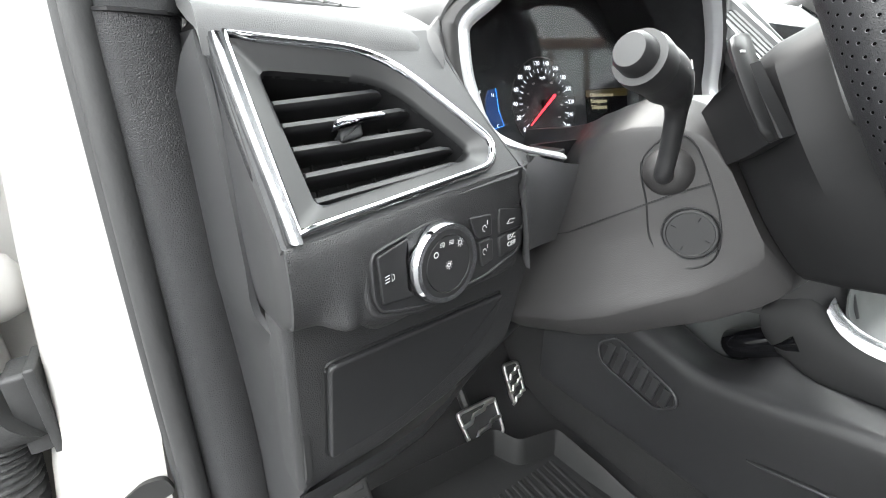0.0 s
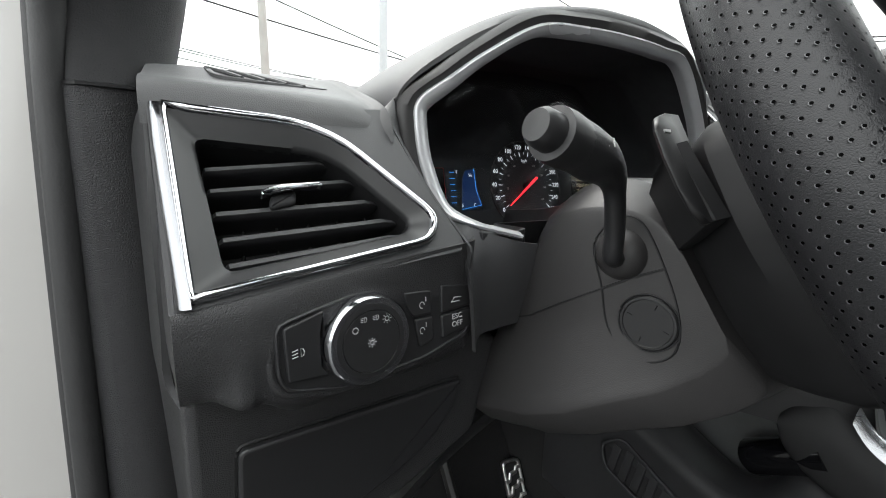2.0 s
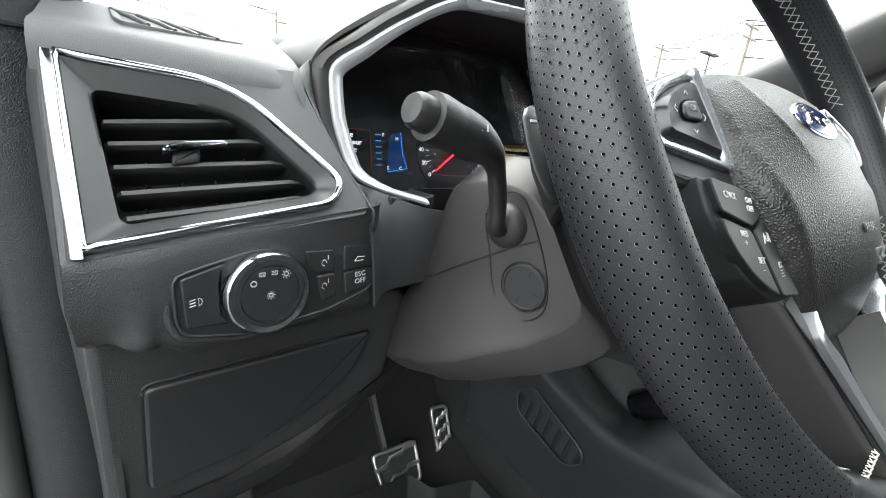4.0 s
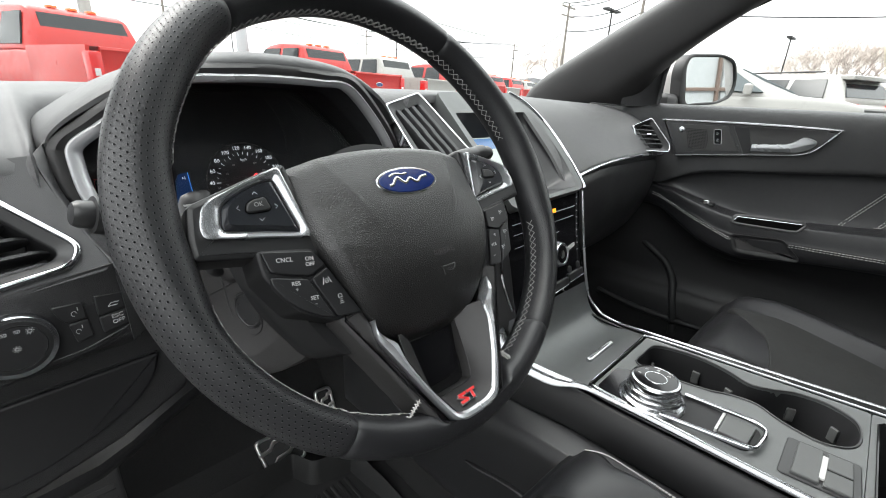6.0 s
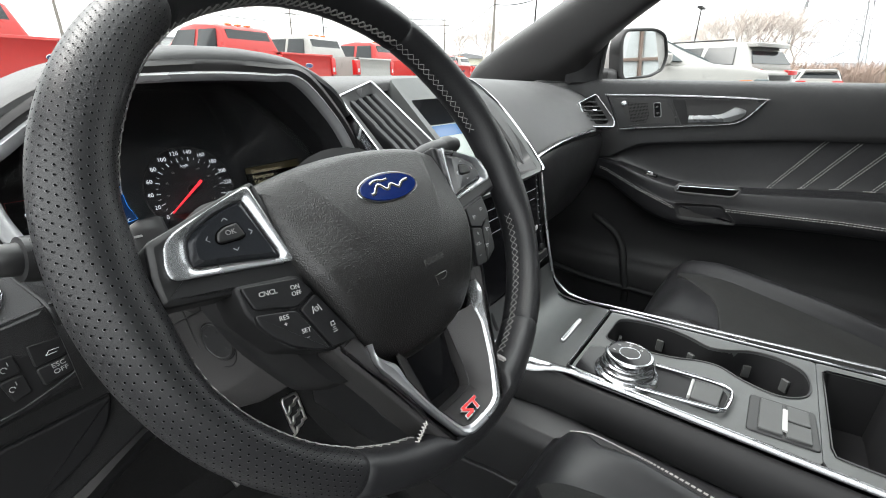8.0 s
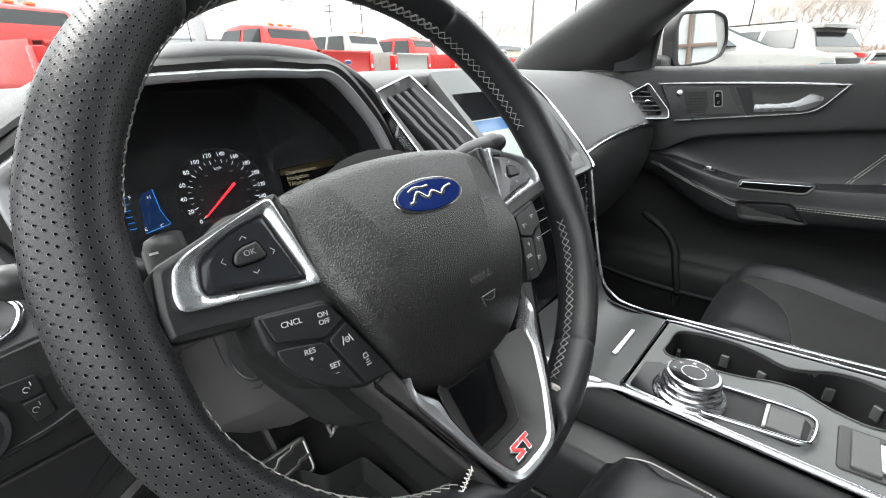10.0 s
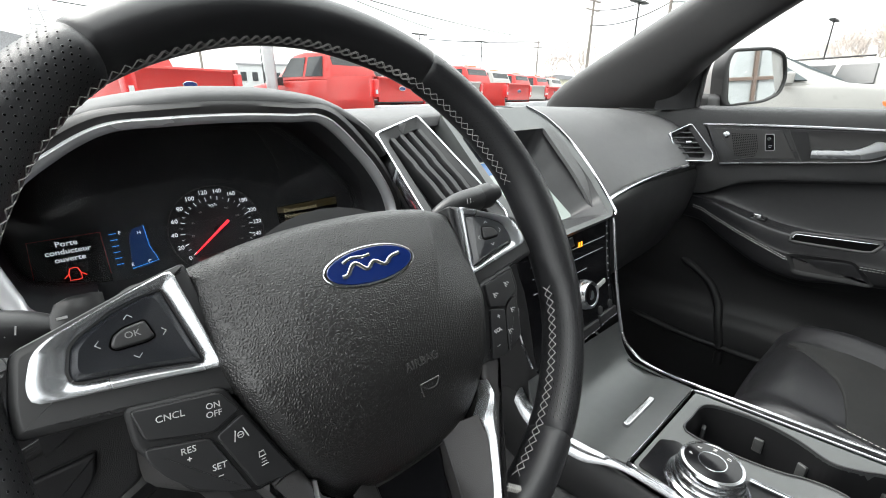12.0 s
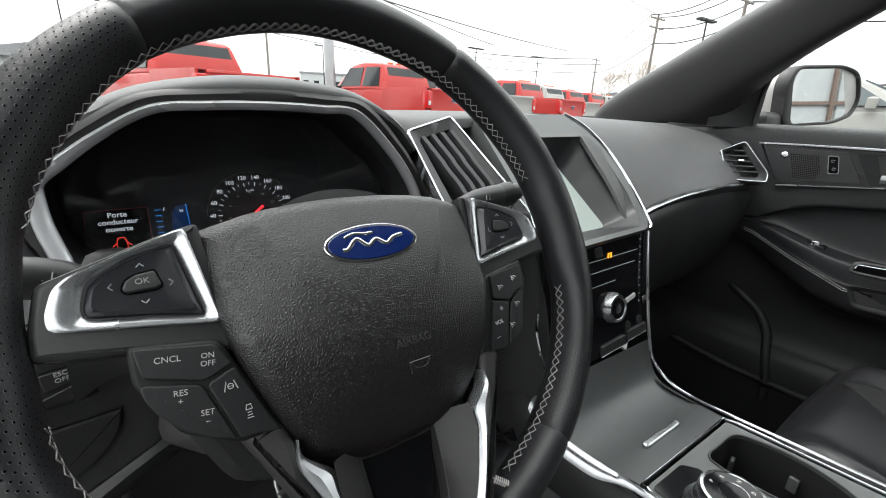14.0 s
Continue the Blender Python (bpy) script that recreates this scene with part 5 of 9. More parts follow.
    prism(b, fillet([(0.002, 0.004), (0.162, 0.003), (0.157, -0.022), (0.138, -0.048), (0.105, -0.066), (0.06, -0.083), (0.0, -0.085)], [0.006, 0.002, 0.008, 0.02, 0.02, 0.01, 0.006], 3), -0.006, 0.0035, kf, 0.0022)
    fz = part("fuse_cover", b, PLASTIC, t, "grained fuse box cover")
    b = new_bm()
    tube(b, [kf @ Vector((*p, -0.0016)) for p in offset(fillet([(0.002, 0.004), (0.162, 0.003), (0.157, -0.022), (0.138, -0.048), (0.105, -0.066), (0.06, -0.083), (0.0, -0.085)], [0.006, 0.002, 0.008, 0.02, 0.02, 0.01, 0.006], 3), -0.0008)], 0.0012, True, 5)
    part("cover_gap", b, DARK, fz, "dark gap round the cover")
    b = new_bm()
    for i in range(5):
        prism(b, [(0.06 + i * 0.008, -0.066 + i * 0.003), (0.065 + i * 0.008, -0.064 + i * 0.003), (0.065 + i * 0.008, -0.060 + i * 0.003), (0.06 + i * 0.008, -0.062 + i * 0.003)], 0.002, 0.0026, kf)
    part("moulded_mark", b, PLASTIC, fz, "faint moulded bars")
    # underside beam below knee panel
    b = new_bm()
    sheet(b, smooth_rows([[(-0.337, 0.21, 0.790), (-0.22, 0.235, 0.775), (-0.13, 0.262, 0.80), (-0.02, 0.29, 0.82), (0.10, 0.29, 0.82), (0.25, 0.29, 0.82)], [(-0.337, 0.235, 0.765), (-0.22, 0.262, 0.752), (-0.13, 0.29, 0.775), (-0.02, 0.315, 0.79), (0.10, 0.315, 0.79), (0.25, 0.31, 0.79)], [(-0.337, 0.40, 0.78), (-0.22, 0.42, 0.77), (-0.13, 0.44, 0.78), (-0.02, 0.46, 0.79), (0.10, 0.46, 0.79), (0.25, 0.46, 0.79)]], 3), 0.006)
    part("lower_beam", b, PLASTIC, t, "black lower edge of the dash", 60)
    # dark filler between cluster, column and centre stack
    b = new_bm()
    sf = frame3((-0.13, 0.201, 0.98), (1, 0.10, 0), (0, 0.02, 1))
    prism(b, fillet([(-0.021, 0.033), (0.005, 0.030), (0.005, -0.028), (-0.020, -0.028)], 0.002), -0.03, 0.0, sf, 0.0015)
    part("side_panel", b, PLASTIC, t, "small smooth panel beside the column")
    b = new_bm()
    prism(b, fillet([(0.0056, 0.030), (0.023, 0.033), (0.023, -0.027), (0.0056, -0.028)], 0.002), -0.03, -0.0005, sf, 0.0015)
    part("side_panel", b, PLASTIC, t, "small smooth panel beside the column")
    b = new_bm()
    sheet(b, [[(-0.16, 0.225, 0.99), (-0.125, 0.215, 1.0085), (-0.112, 0.235, 1.012), (0.0, 0.25, 1.01), (0.112, 0.22, 1.012), (0.125, 0.199, 1.0085), (0.2, 0.20, 1.02)], [(-0.16, 0.225, 0.95), (-0.125, 0.222, 0.95), (-0.112, 0.24, 0.95), (0.0, 0.28, 0.95), (0.112, 0.24, 0.95), (0.16, 0.20, 0.95), (0.24, 0.15, 0.95)], [(-0.16, 0.26, 0.82), (-0.125, 0.27, 0.82), (-0.112, 0.29, 0.82), (0.0, 0.30, 0.82), (0.112, 0.28, 0.82), (0.16, 0.24, 0.82), (0.27, 0.20, 0.82)]], 0.004, (0, 1, 0))
    part("centre_filler", b, PLASTIC, t, "black panel beside the column", 30)
    # side window demister grille
    gm = frame3((-0.270, 0.305, 1.1138), (1, 0, -0.035), (0, 0.968, 0.25))
    o = fillet([(-0.0385, -0.012), (-0.034, -0.0225), (-0.010, -0.0215), (0.018, -0.0165), (0.036, -0.0125), (0.0405, -0.0085), (0.030, 0.003), (0.012, 0.0145), (-0.012, 0.0225), (-0.0415, 0.027)], 0.003)
    inn = fillet([(-0.034, -0.011), (-0.031, -0.0185), (-0.010, -0.0175), (0.016, -0.0130), (0.029, -0.0095), (0.024, 0.001), (0.009, 0.0110), (-0.013, 0.0185), (-0.036, 0.0225)], 0.003)
    gc = (-0.008, 0.001)
    b = new_bm()
    frame_ring(b, o, inn, gc, -0.006, 0.0012, gm, 110, 0.0008, 0.0010)
    g = part("demister_grille", b, PAD, t, "slim slotted demister grille", 60)
    b = new_bm()
    prism(b, polar(inn, gc, 80), -0.006, -0.0035, gm)
    part("grille_well", b, HOLE, g)
    for x, top in ((-0.023, 0.0205), (-0.008, 0.0175), (0.006, 0.0125), (0.018, 0.0055)):
        b = new_bm()
        arc = [(x - 0.017 + 0.020 * s + 0.003 * math.sin(s * 3.14), top + (-0.0175 + 0.1 * max(0, x) - top) * s) for s in (0, 0.2, 0.4, 0.6, 0.8, 1.0)]
        tube(b, [gm @ Vector((u, v, 0.0002)) for u, v in arc], 0.0017, seg=8)
        part("grille_bar", b, PAD, g)
    return t

dashboard()


def outer_vent():
    t = thing("air_vent", "outer dashboard air vent with angled black vanes in a chrome frame", "air vent", (-0.27, 0.2, 1.03))
    P = [(-0.3375, 1.0855), (-0.25, 1.0805), (-0.1895, 1.026), (-0.199, 1.0105), (-0.33, 0.993)]
    o = fillet([on_v(*p) for p in P], [0.003, 0.03, 0.014, 0.014, 0.003], 5)
    b = new_bm()
    frame_ring(b, o, offset(o, 0.0048), on_v(-0.275, 1.035), -0.006, 0.0042, VF, 140, 0.0018)
    part("chrome_frame", b, CHROME, t, "bright chrome frame", 45)
    b = new_bm()  # the chrome wraps round the end by the door
    rows = []
    for x, y, z, fx in ((-0.3374, 0.2345, 1.0855, -0.3428), (-0.3352, 0.208, 1.050, -0.3410), (-0.3312, 0.178, 1.010, -0.3372), (-0.3298, 0.1655, 0.9935, -0.3352)):
        rows.append([(x + 0.0006, y - 0.0028, z), (x - 0.0012, y - 0.0024, z), (x - 0.0026, y, z), (x - 0.0036, y + 0.005, z - 0.0004), (fx + 0.0004, y + 0.012, z - 0.001), (fx, y + 0.020, z - 0.002), (fx + 0.0006, y + 0.024, z - 0.002)])
    sheet(b, smooth_rows(rows, 3), 0.002, (1, 0, 0))
    part("chrome_flank", b, VENTCHROME, t, "chrome flank beside the door opening", 60)
    inner = fillet([on_v(*p) for p in [(-0.3215, 1.0715), (-0.249, 1.0665), (-0.2065, 1.0255), (-0.212, 1.0195), (-0.313, 1.0065)]], [0.006, 0.02, 0.006, 0.006, 0.006], 4)
    b = new_bm()
    frame_ring(b, offset(o, 0.004), inner, on_v(-0.275, 1.037), -0.012, 0.0012, VF, 140, 0.0, 0.007)
    part("bezel", b, BUTTON, t, "smooth black bezel", 60)
    b = new_bm()
    c = on_v(-0.275, 1.037)
    ip = polar(inner, c, 90)
    skin(b, [[VF @ Vector((*p, -0.010)) for p in ip], [VF @ Vector((*p, -0.05)) for p in ip], [VF @ Vector((c[0] + (p[0] - c[0]) * 0.5, c[1] + (p[1] - c[1]) * 0.5, -0.05)) for p in ip]], cap=False)
    part("duct", b, DARK, t, "dark duct behind the vanes")
    for i, (z0, z1, xl, xr) in enumerate(((1.0565, 1.0625, -0.318, -0.249), (1.0455, 1.0515, -0.317, -0.234), (1.034, 1.0395, -0.3155, -0.222), (1.0215, 1.0285, -0.3135, -0.212), (1.0095, 1.0195, -0.312, -0.2085))):
        b = new_bm()
        a, c2 = Vector((*on_v(xl, z0), -0.012)), Vector((*on_v(xr, z1), -0.012))
        d = (c2 - a).normalized()
        up = Vector((-d.y, d.x, 0))
        prof = [(0.0008, 0.0006), (0.0034, 0.0002), (0.0046, -0.0016), (0.0048, -0.010), (0.0040, -0.022), (0.0010, -0.022), (0.0002, -0.008), (-0.0002, -0.0012)]
        loops = [[VF @ (a + (c2 - a) * s + up * (u * k) + Vector((0, 0, w * k + (1 - k) * -0.006))) for u, w in prof] for s, k in ((0, 0.7), (0.02, 1), (0.9, 1), (0.97, 0.7), (1, 0.3))]
        skin(b, loops)
        part("vane", b, PLASTIC, t, "black vane with a soft satin edge")
    for i in range(5):
        b = new_bm()
        x = -0.302 + i * 0.0185
        a0, a1 = Vector((*on_v(x, 1.012), -0.034)), Vector((*on_v(x + 0.004, 1.064 - 0.003 * max(0, i - 3)), -0.034))
        tube(b, [VF @ a0, VF @ a1], 0.0011, seg=6, flat=2.5)
        part("rear_vane", b, DARK, t)
    b = new_bm()
    tm = VF @ pose(*on_v(-0.2735, 1.0455), -0.008, 0, 0, 5)
    prism(b, fillet([(-0.0185, -0.0030), (-0.0150, 0.0015), (-0.006, 0.0034), (0.015, 0.0034), (0.0170, 0.0004), (0.006, 0.0004), (-0.008, -0.0004)], 0.0012), -0.002, 0.0035, tm, 0.0012)
    part("tab", b, CHROME, t, "chrome thumb tab")
    b = new_bm()
    prism(b, fillet([(-0.015, -0.010), (-0.013, -0.001), (0.002, 0.0006), (0.0, -0.008)], 0.003), -0.014, -0.001, tm, 0.002)
    part("tab_base", b, DARK, t)

outer_vent()


def light_switch_panel():
    f0 = frame3((-0.2887, 0.1683, 0.9632), (1, 0.165, 0), (0, 0.06, 1))
    f = f0 @ Matrix.Diagonal((0.99, 0.945, 1, 1))
    t = thing("light_switch_panel", "black headlamp switch panel with a chrome-ringed rotary knob", "switch panel", (-0.24, 0.17, 0.96))
    o = fillet([(-0.006, 0.017), (0.035, 0.0265), (0.085, 0.0275), (0.122, 0.0215), (0.127, 0.012), (0.122, -0.016), (0.085, -0.026), (0.03, -0.029), (-0.002, -0.021), (-0.006, -0.012)], 0.006)
    b = new_bm()
    frame_ring(b, o, offset(o, 0.0018), (0.06, 0), -0.002, 0.0032, f, 100, 0.0008)
    part("panel_rim", b, PLASTIC, t, "raised black rim", 50)
    b = new_bm()
    prism(b, offset(o, 0.0016), -0.002, 0.0018, f, 0.0005)
    base = part("panel", b, BUTTON, t, "satin black panel")
    for pts in ([(-0.002, 0.0145), (0.020, 0.0205), (0.017, 0.006), (0.0215, 0.003), (0.020, -0.006), (0.017, -0.010), (0.022, -0.0175), (-0.001, -0.0155)],
                [(0.069, 0.021), (0.0895, 0.0195), (0.090, 0.004), (0.076, 0.004), (0.072, 0.010)], [(0.077, 0.002), (0.0905, 0.002), (0.0915, -0.0145), (0.080, -0.017)],
                [(0.0975, 0.0215), (0.1225, 0.018), (0.1235, 0.0035), (0.0975, 0.0025)], [(0.0975, 0.0005), (0.1235, 0.0015), (0.1225, -0.012), (0.0985, -0.0155)]):
        b = new_bm()
        prism(b, fillet(pts, 0.0016, 2), 0.001, 0.0038, f, 0.0010)
        part("push_switch", b, BUTTON, base, "satin black push switch")
    c = pose(0.0433, -0.0015, 0) @ Matrix.Diagonal((0.97, 0.97, 0.85, 1))
    b = new_bm()
    lathe(b, [(0.0268, 0.0), (0.0268, 0.004), (0.0262, 0.0095), (0.0248, 0.0115), (0.0215, 0.0112), (0.0212, 0.009)], f0 @ c, 56)
    k = part("knob_ring", b, CHROME, t, "bright chrome ring")
    b = new_bm()
    lathe(b, [(0.0216, 0.0), (0.0215, 0.0112), (0.0185, 0.0116), (0.0180, 0.0105), (0.0178, 0.0112), (0.0176, 0.0116), (0.001, 0.0119)], f0 @ c, 56)
    part("knob_face", b, BUTTON, k, "black rotary face")
    z = 0.0121
    b = new_bm()
    g = f0 @ c
    circ = lambda x, y, r, n=10: [g @ Vector((x + r * math.cos(2 * math.pi * i / n), y + r * math.sin(2 * math.pi * i / n), z)) for i in range(n)]
    tube(b, circ(-0.0105, 0.0085, 0.0017), 0.0003, True, 4)
    for x, y, r in ((-0.0005, -0.0005, 0.0012), (0.0095, 0.0115, 0.0014)):
        tube(b, circ(x, y, r), 0.0003, True, 4)
        for i in range(8):
            a = i * math.pi / 4
            tube(b, [g @ Vector((x + q * math.cos(a), y + q * math.sin(a), z)) for q in (r + 0.0007, r + 0.0016)], 0.0002, seg=4)
    for x in (-0.0048, 0.0028):
        tube(b, [g @ Vector((x + 0.0013 * math.cos(i), 0.0135 + 0.0015 * math.sin(i), z)) for i in (1.57, 0.8, 0, -0.8, -1.57)], 0.0003, True, 4)
        for i in range(3):
            tube(b, [g @ Vector((x - 0.0006 - q, 0.0145 - i * 0.001, z)) for q in (0.0, 0.0018)], 0.0002, seg=4)
    part("knob_symbols", b, WHITE, k, "white lamp symbols")
    lettering("switch_mark", "ESC\nOFF", 0.0054, f @ pose(0.1105, -0.0048, 0.004, 0, 0, 2), WHITE, base, 0.0002)
    V3 = lambda x, y: f @ Vector((x, y, 0.004))
    def mark(lines):
        b = new_bm()
        for pts, shut in lines:
            tube(b, [V3(*p) for p in pts], 0.0003, shut, 4)
        part("switch_symbol", b, WHITE, base, "white printed symbol")
    mark([([(0.1055, 0.0085), (0.108, 0.0115), (0.114, 0.011)], False), ([(0.1055, 0.0085), (0.1125, 0.0085)], False)])
    for y in (0.011, -0.006):
        mark([([(0.082 + 0.0018 * math.cos(q), y + 0.0022 * math.sin(q)) for q in [i * 0.8 for i in range(7)]], False), ([(0.085, y + 0.002), (0.085, y + 0.005)], False)])
    mark([([(0.0060 + 0.0018 * math.cos(q), 0.0024 * math.sin(q)) for q in (-1.57, -0.7, 0, 0.7, 1.57)], True)] + [([(0.0015, 0.0014 - i * 0.0018), (0.0045, 0.0020 - i * 0.0018)], False) for i in range(3)])

light_switch_panel()

# ---- centre stack ----
SK = 1.09
SF = slope_frame(0, 0.127, 1.009, SK)
SL = math.hypot(1, SK)
def on_s(x, z):
    return (x, (z - 1.009) * SL)


def centre_vent():
    t = thing("air_vent", "centre air vent with stepped black vanes in a silver frame", "air vent", (0.23, 0.22, 1.09))
    o = fillet([on_s(*p) for p in [(0.172, 1.136), (0.254, 1.1545), (0.300, 1.040), (0.29, 1.022), (0.175, 1.022)]], [0.006, 0.006, 0.006, 0.004, 0.004], 4)
    i = fillet([on_s(*p) for p in [(0.190, 1.130), (0.2475, 1.1425), (0.284, 1.045), (0.276, 1.034), (0.196, 1.034)]], 0.004, 4)
    c = on_s(0.235, 1.085)
    b = new_bm()
    frame_ring(b, o, offset(o, 0.0034), c, -0.01, 0.007, SF, 120, 0.0014)
    part("silver_frame", b, CHROME, t, "bright silver frame", 50)
    b = new_bm()
    frame_ring(b, offset(o, 0.003), i, c, -0.02, 0.0045, SF, 120, 0.0, 0.006)
    part("bezel", b, PLASTIC, t, "grey-black bezel", 60)
    b = new_bm()
    ip = polar(i, c, 80)
    skin(b, [[SF @ Vector((*p, -0.004)) for p in ip], [SF @ Vector((*p, -0.05)) for p in ip], [SF @ Vector((c[0], c[1], -0.05)) + Vector((0.0001 * k, 0, 0)) for k, p in enumerate(ip)]], cap=False)
    part("duct", b, DARK, t)
    for k in range(4):
        x0 = 0.197 + k * 0.0165
        y0, y1 = on_s(0, 1.132 + k * 0.0025)[1], on_s(0, 1.036)[1]
        pts = []
        L = y0 - y1
        for s, dx in ((0, 0.0), (0.06, 0.002), (0.30, 0.011), (0.34, 0.011), (0.52, 0.018), (0.58, 0.020), (0.62, 0.020), (1.0, 0.034)):
            pts.append((x0 + dx, y0 - L * s))
        b = new_bm()
        loops = [[SF @ Vector((x + u, y, w)) for u, w in ((-0.0050, -0.004), (-0.0030, 0.0005), (0.0024, 0.0015), (0.0036, -0.001), (0.002, -0.02), (-0.002, -0.02))] for x, y in pts]
        skin(b, loops)
        part("vane", b, PLASTIC, t, "stepped upright vane")
    b = new_bm()
    prism(b, fillet([(0.247, 0.073), (0.256, 0.088), (0.268, 0.082), (0.279, 0.062), (0.262, 0.052)], 0.003), -0.006, 0.008, SF, 0.003)
    part("tab", b, GLOSS, t, "gloss black thumb tab")

centre_vent()


def centre_stack():
    t = thing("centre_stack", "centre stack with a recessed touch screen and gloss black control panel", "centre console stack", (0.41, 0.15, 0.9))
    # surround of the screen
    o = [on_s(*p) for p in [(0.296, 1.157), (0.50, 1.162), (0.53, 1.14), (0.547, 1.10), (0.545, 1.06), (0.527, 1.012), (0.515, 1.003), (0.30, 0.998)]]
    rec = fillet([on_s(*p) for p in [(0.310, 1.128), (0.517, 1.130), (0.531, 1.10), (0.528, 1.05), (0.510, 1.008), (0.32, 1.004)]], 0.006, 4)
    c = on_s(0.42, 1.075)
    b = new_bm()
    frame_ring(b, fillet(o, 0.008), rec, c, -0.02, 0.004, SF, 120, 0.0, 0.002)
    part("screen_surround", b, SATIN, t, "satin dark surround", 60)
    scr = fillet([on_s(*p) for p in [(0.325, 1.122), (0.462, 1.122), (0.486, 1.035), (0.34, 1.033)]], 0.003, 3)
    scr = [(x, y - 0.012) for x, y in scr]
    b = new_bm()
    a, d = polar(rec, c, 100), polar(scr, (c[0] - 0.02, c[1] - 0.012), 100)
    skin(b, [[SF @ Vector((*p, 0.001)) for p in a], [SF @ Vector((*p, -0.040)) for p in d]], cap=False)
    part("screen_recess", b, PLASTIC, t, "black recess walls", 60)
    b = new_bm()
    prism(b, d, -0.052, -0.0385, SF)
    s = part("screen", b, SCREEN, t, "glossy touch screen with a pale glow for reflected sky")
    b = new_bm()
    prism(b, [(0.328, on_s(0, 1.121)[1] - 0.013), (0.458, on_s(0, 1.121)[1] - 0.013), (0.462, on_s(0, 1.105)[1] - 0.013), (0.331, on_s(0, 1.105)[1] - 0.013)], -0.0385, -0.0382, SF)
    part("screen_bar", b, SCREENBAR, s, "blue status bar")
    b = new_bm()
    arc = spline([(*on_s(0.498, 1.163), 0.004), (*on_s(0.530, 1.142), 0.005), (*on_s(0.548, 1.105), 0.005), (*on_s(0.545, 1.058), 0.005), (*on_s(0.529, 1.012), 0.005), (*on_s(0.522, 1.003), 0.004)], 8)
    tube(b, [SF @ Vector(p) for p in arc], 0.0025, seg=8)
    part("chrome_arc", b, CHROME, t, "chrome arc along the outer edge")
    # control panel below
    k = 0.25
    hf = slope_frame(0, 0.127, 1.003, k)
    h = lambda x, z: (x, (z - 1.003) * math.hypot(1, k))
    b = new_bm()
    prism(b, fillet([h(0.285, 1.004), h(0.523, 1.004), h(0.509, 0.91), h(0.512, 0.842), h(0.295, 0.83)], 0.004), -0.05, 0.0, hf, 0.003)
    p = part("control_panel", b, GLOSS, t, "gloss black control panel")
    b = new_bm()
    for z0, x0, x1 in ((0.971, 0.31, 0.500), (0.955, 0.31, 0.490), (0.935, 0.31, 0.44)):
        tube(b, [hf @ Vector((*h(x0, z0), 0.0002)), hf @ Vector((*h(x1, z0 + 0.004), 0.0002))], 0.00045, seg=5)
    part("cd_slot", b, GALV, p, "fine silver edges of a disc slot")
    b = new_bm()
    prism(b, [h(0.395, 0.990), h(0.410, 0.991), h(0.413, 0.978), h(0.398, 0.976)], 0, 0.0022, hf, 0.001)
    part("hazard_button", b, BUTTON, p, "small dark hazard button")
    b = new_bm()
    for x in (0.425, 0.431):
        tube(b, [hf @ Vector((*h(x, 0.973), 0.0008)), hf @ Vector((*h(x + 0.002, 0.980), 0.0008))], 0.0012, seg=5)
    part("lit_symbol", b, AMBERLIT, p, "small amber warning light")
    km = hf @ pose(*h(0.428, 0.902), 0)
    b = new_bm()
    lathe(b, [(0.0225, 0.0), (0.0225, 0.003), (0.0212, 0.005), (0.0205, 0.0105), (0.0195, 0.012), (0.0160, 0.0122), (0.0150, 0.0110)], km, 48)
    kn = part("volume_knob", b, SILVER, t, "silver volume knob")
    b = new_bm()
    lathe(b, [(0.0155, 0.0), (0.0155, 0.0112), (0.0075, 0.0117), (0.0068, 0.0107), (0.001, 0.0109)], km, 40)
    part("knob_cap", b, GLOSS, kn, "gloss black cap")
    b = new_bm()
    prism(b, fillet([h(0.452, 0.898), h(0.487, 0.905), h(0.487, 0.912), h(0.452, 0.905)], 0.003), 0, 0.002, hf, 0.001)
    part("silver_key", b, WHITE, p, "pale lit bar key")
    for x, z, sx, sz in ((0.464, 0.866, 0.006, 0.0075), (0.494, 0.868, 0.006, 0.0075)):
        b = new_bm()
        ov = [(x + sx * math.cos(q), h(0, z)[1] + sz * math.sin(q)) for q in [i * math.pi / 10 for i in range(20)]]
        prism(b, ov, 0, 0.0022, hf, 0.001)
        part("seat_heat_button", b, BUTTON, p, "oval seat heating button")
    for x0, x1 in ((0.395, 0.454), (0.458, 0.508)):
        b = new_bm()
        dz = (x0 - 0.395) * 0.1
        prism(b, fillet([h(x0, 0.853 + dz), h(x1, 0.856 + dz), h(x1, 0.842 + dz), h(x0, 0.838 + dz)], 0.002), 0, 0.004, hf, 0.0015)
        q = part("rocker_switch", b, BUTTON, p, "black rocker with a silver edge")
        b = new_bm()
        tube(b, [hf @ Vector((*h(x0, 0.838 + dz), 0.003)), hf @ Vector((*h(x1, 0.842 + dz), 0.003))], 0.0009, seg=5)
        part("silver_edge", b, SILVER, q)
    b = new_bm()
    for i in range(9):
        z0 = 0.99 - i * 0.0115
        x0 = 0.510 - (1.003 - z0) * 0.12
        prism(b, [h(x0 - 0.002, z0), h(x0 + 0.001, z0), h(x0 + 0.001, z0 - 0.002), h(x0 - 0.002, z0 - 0.002)], 0, 0.0006, hf)
    part("printed_marks", b, DIMPRINT, p, "tiny pale printed marks")
    # driver-side flank of the stack with its bright strip
    b = new_bm()
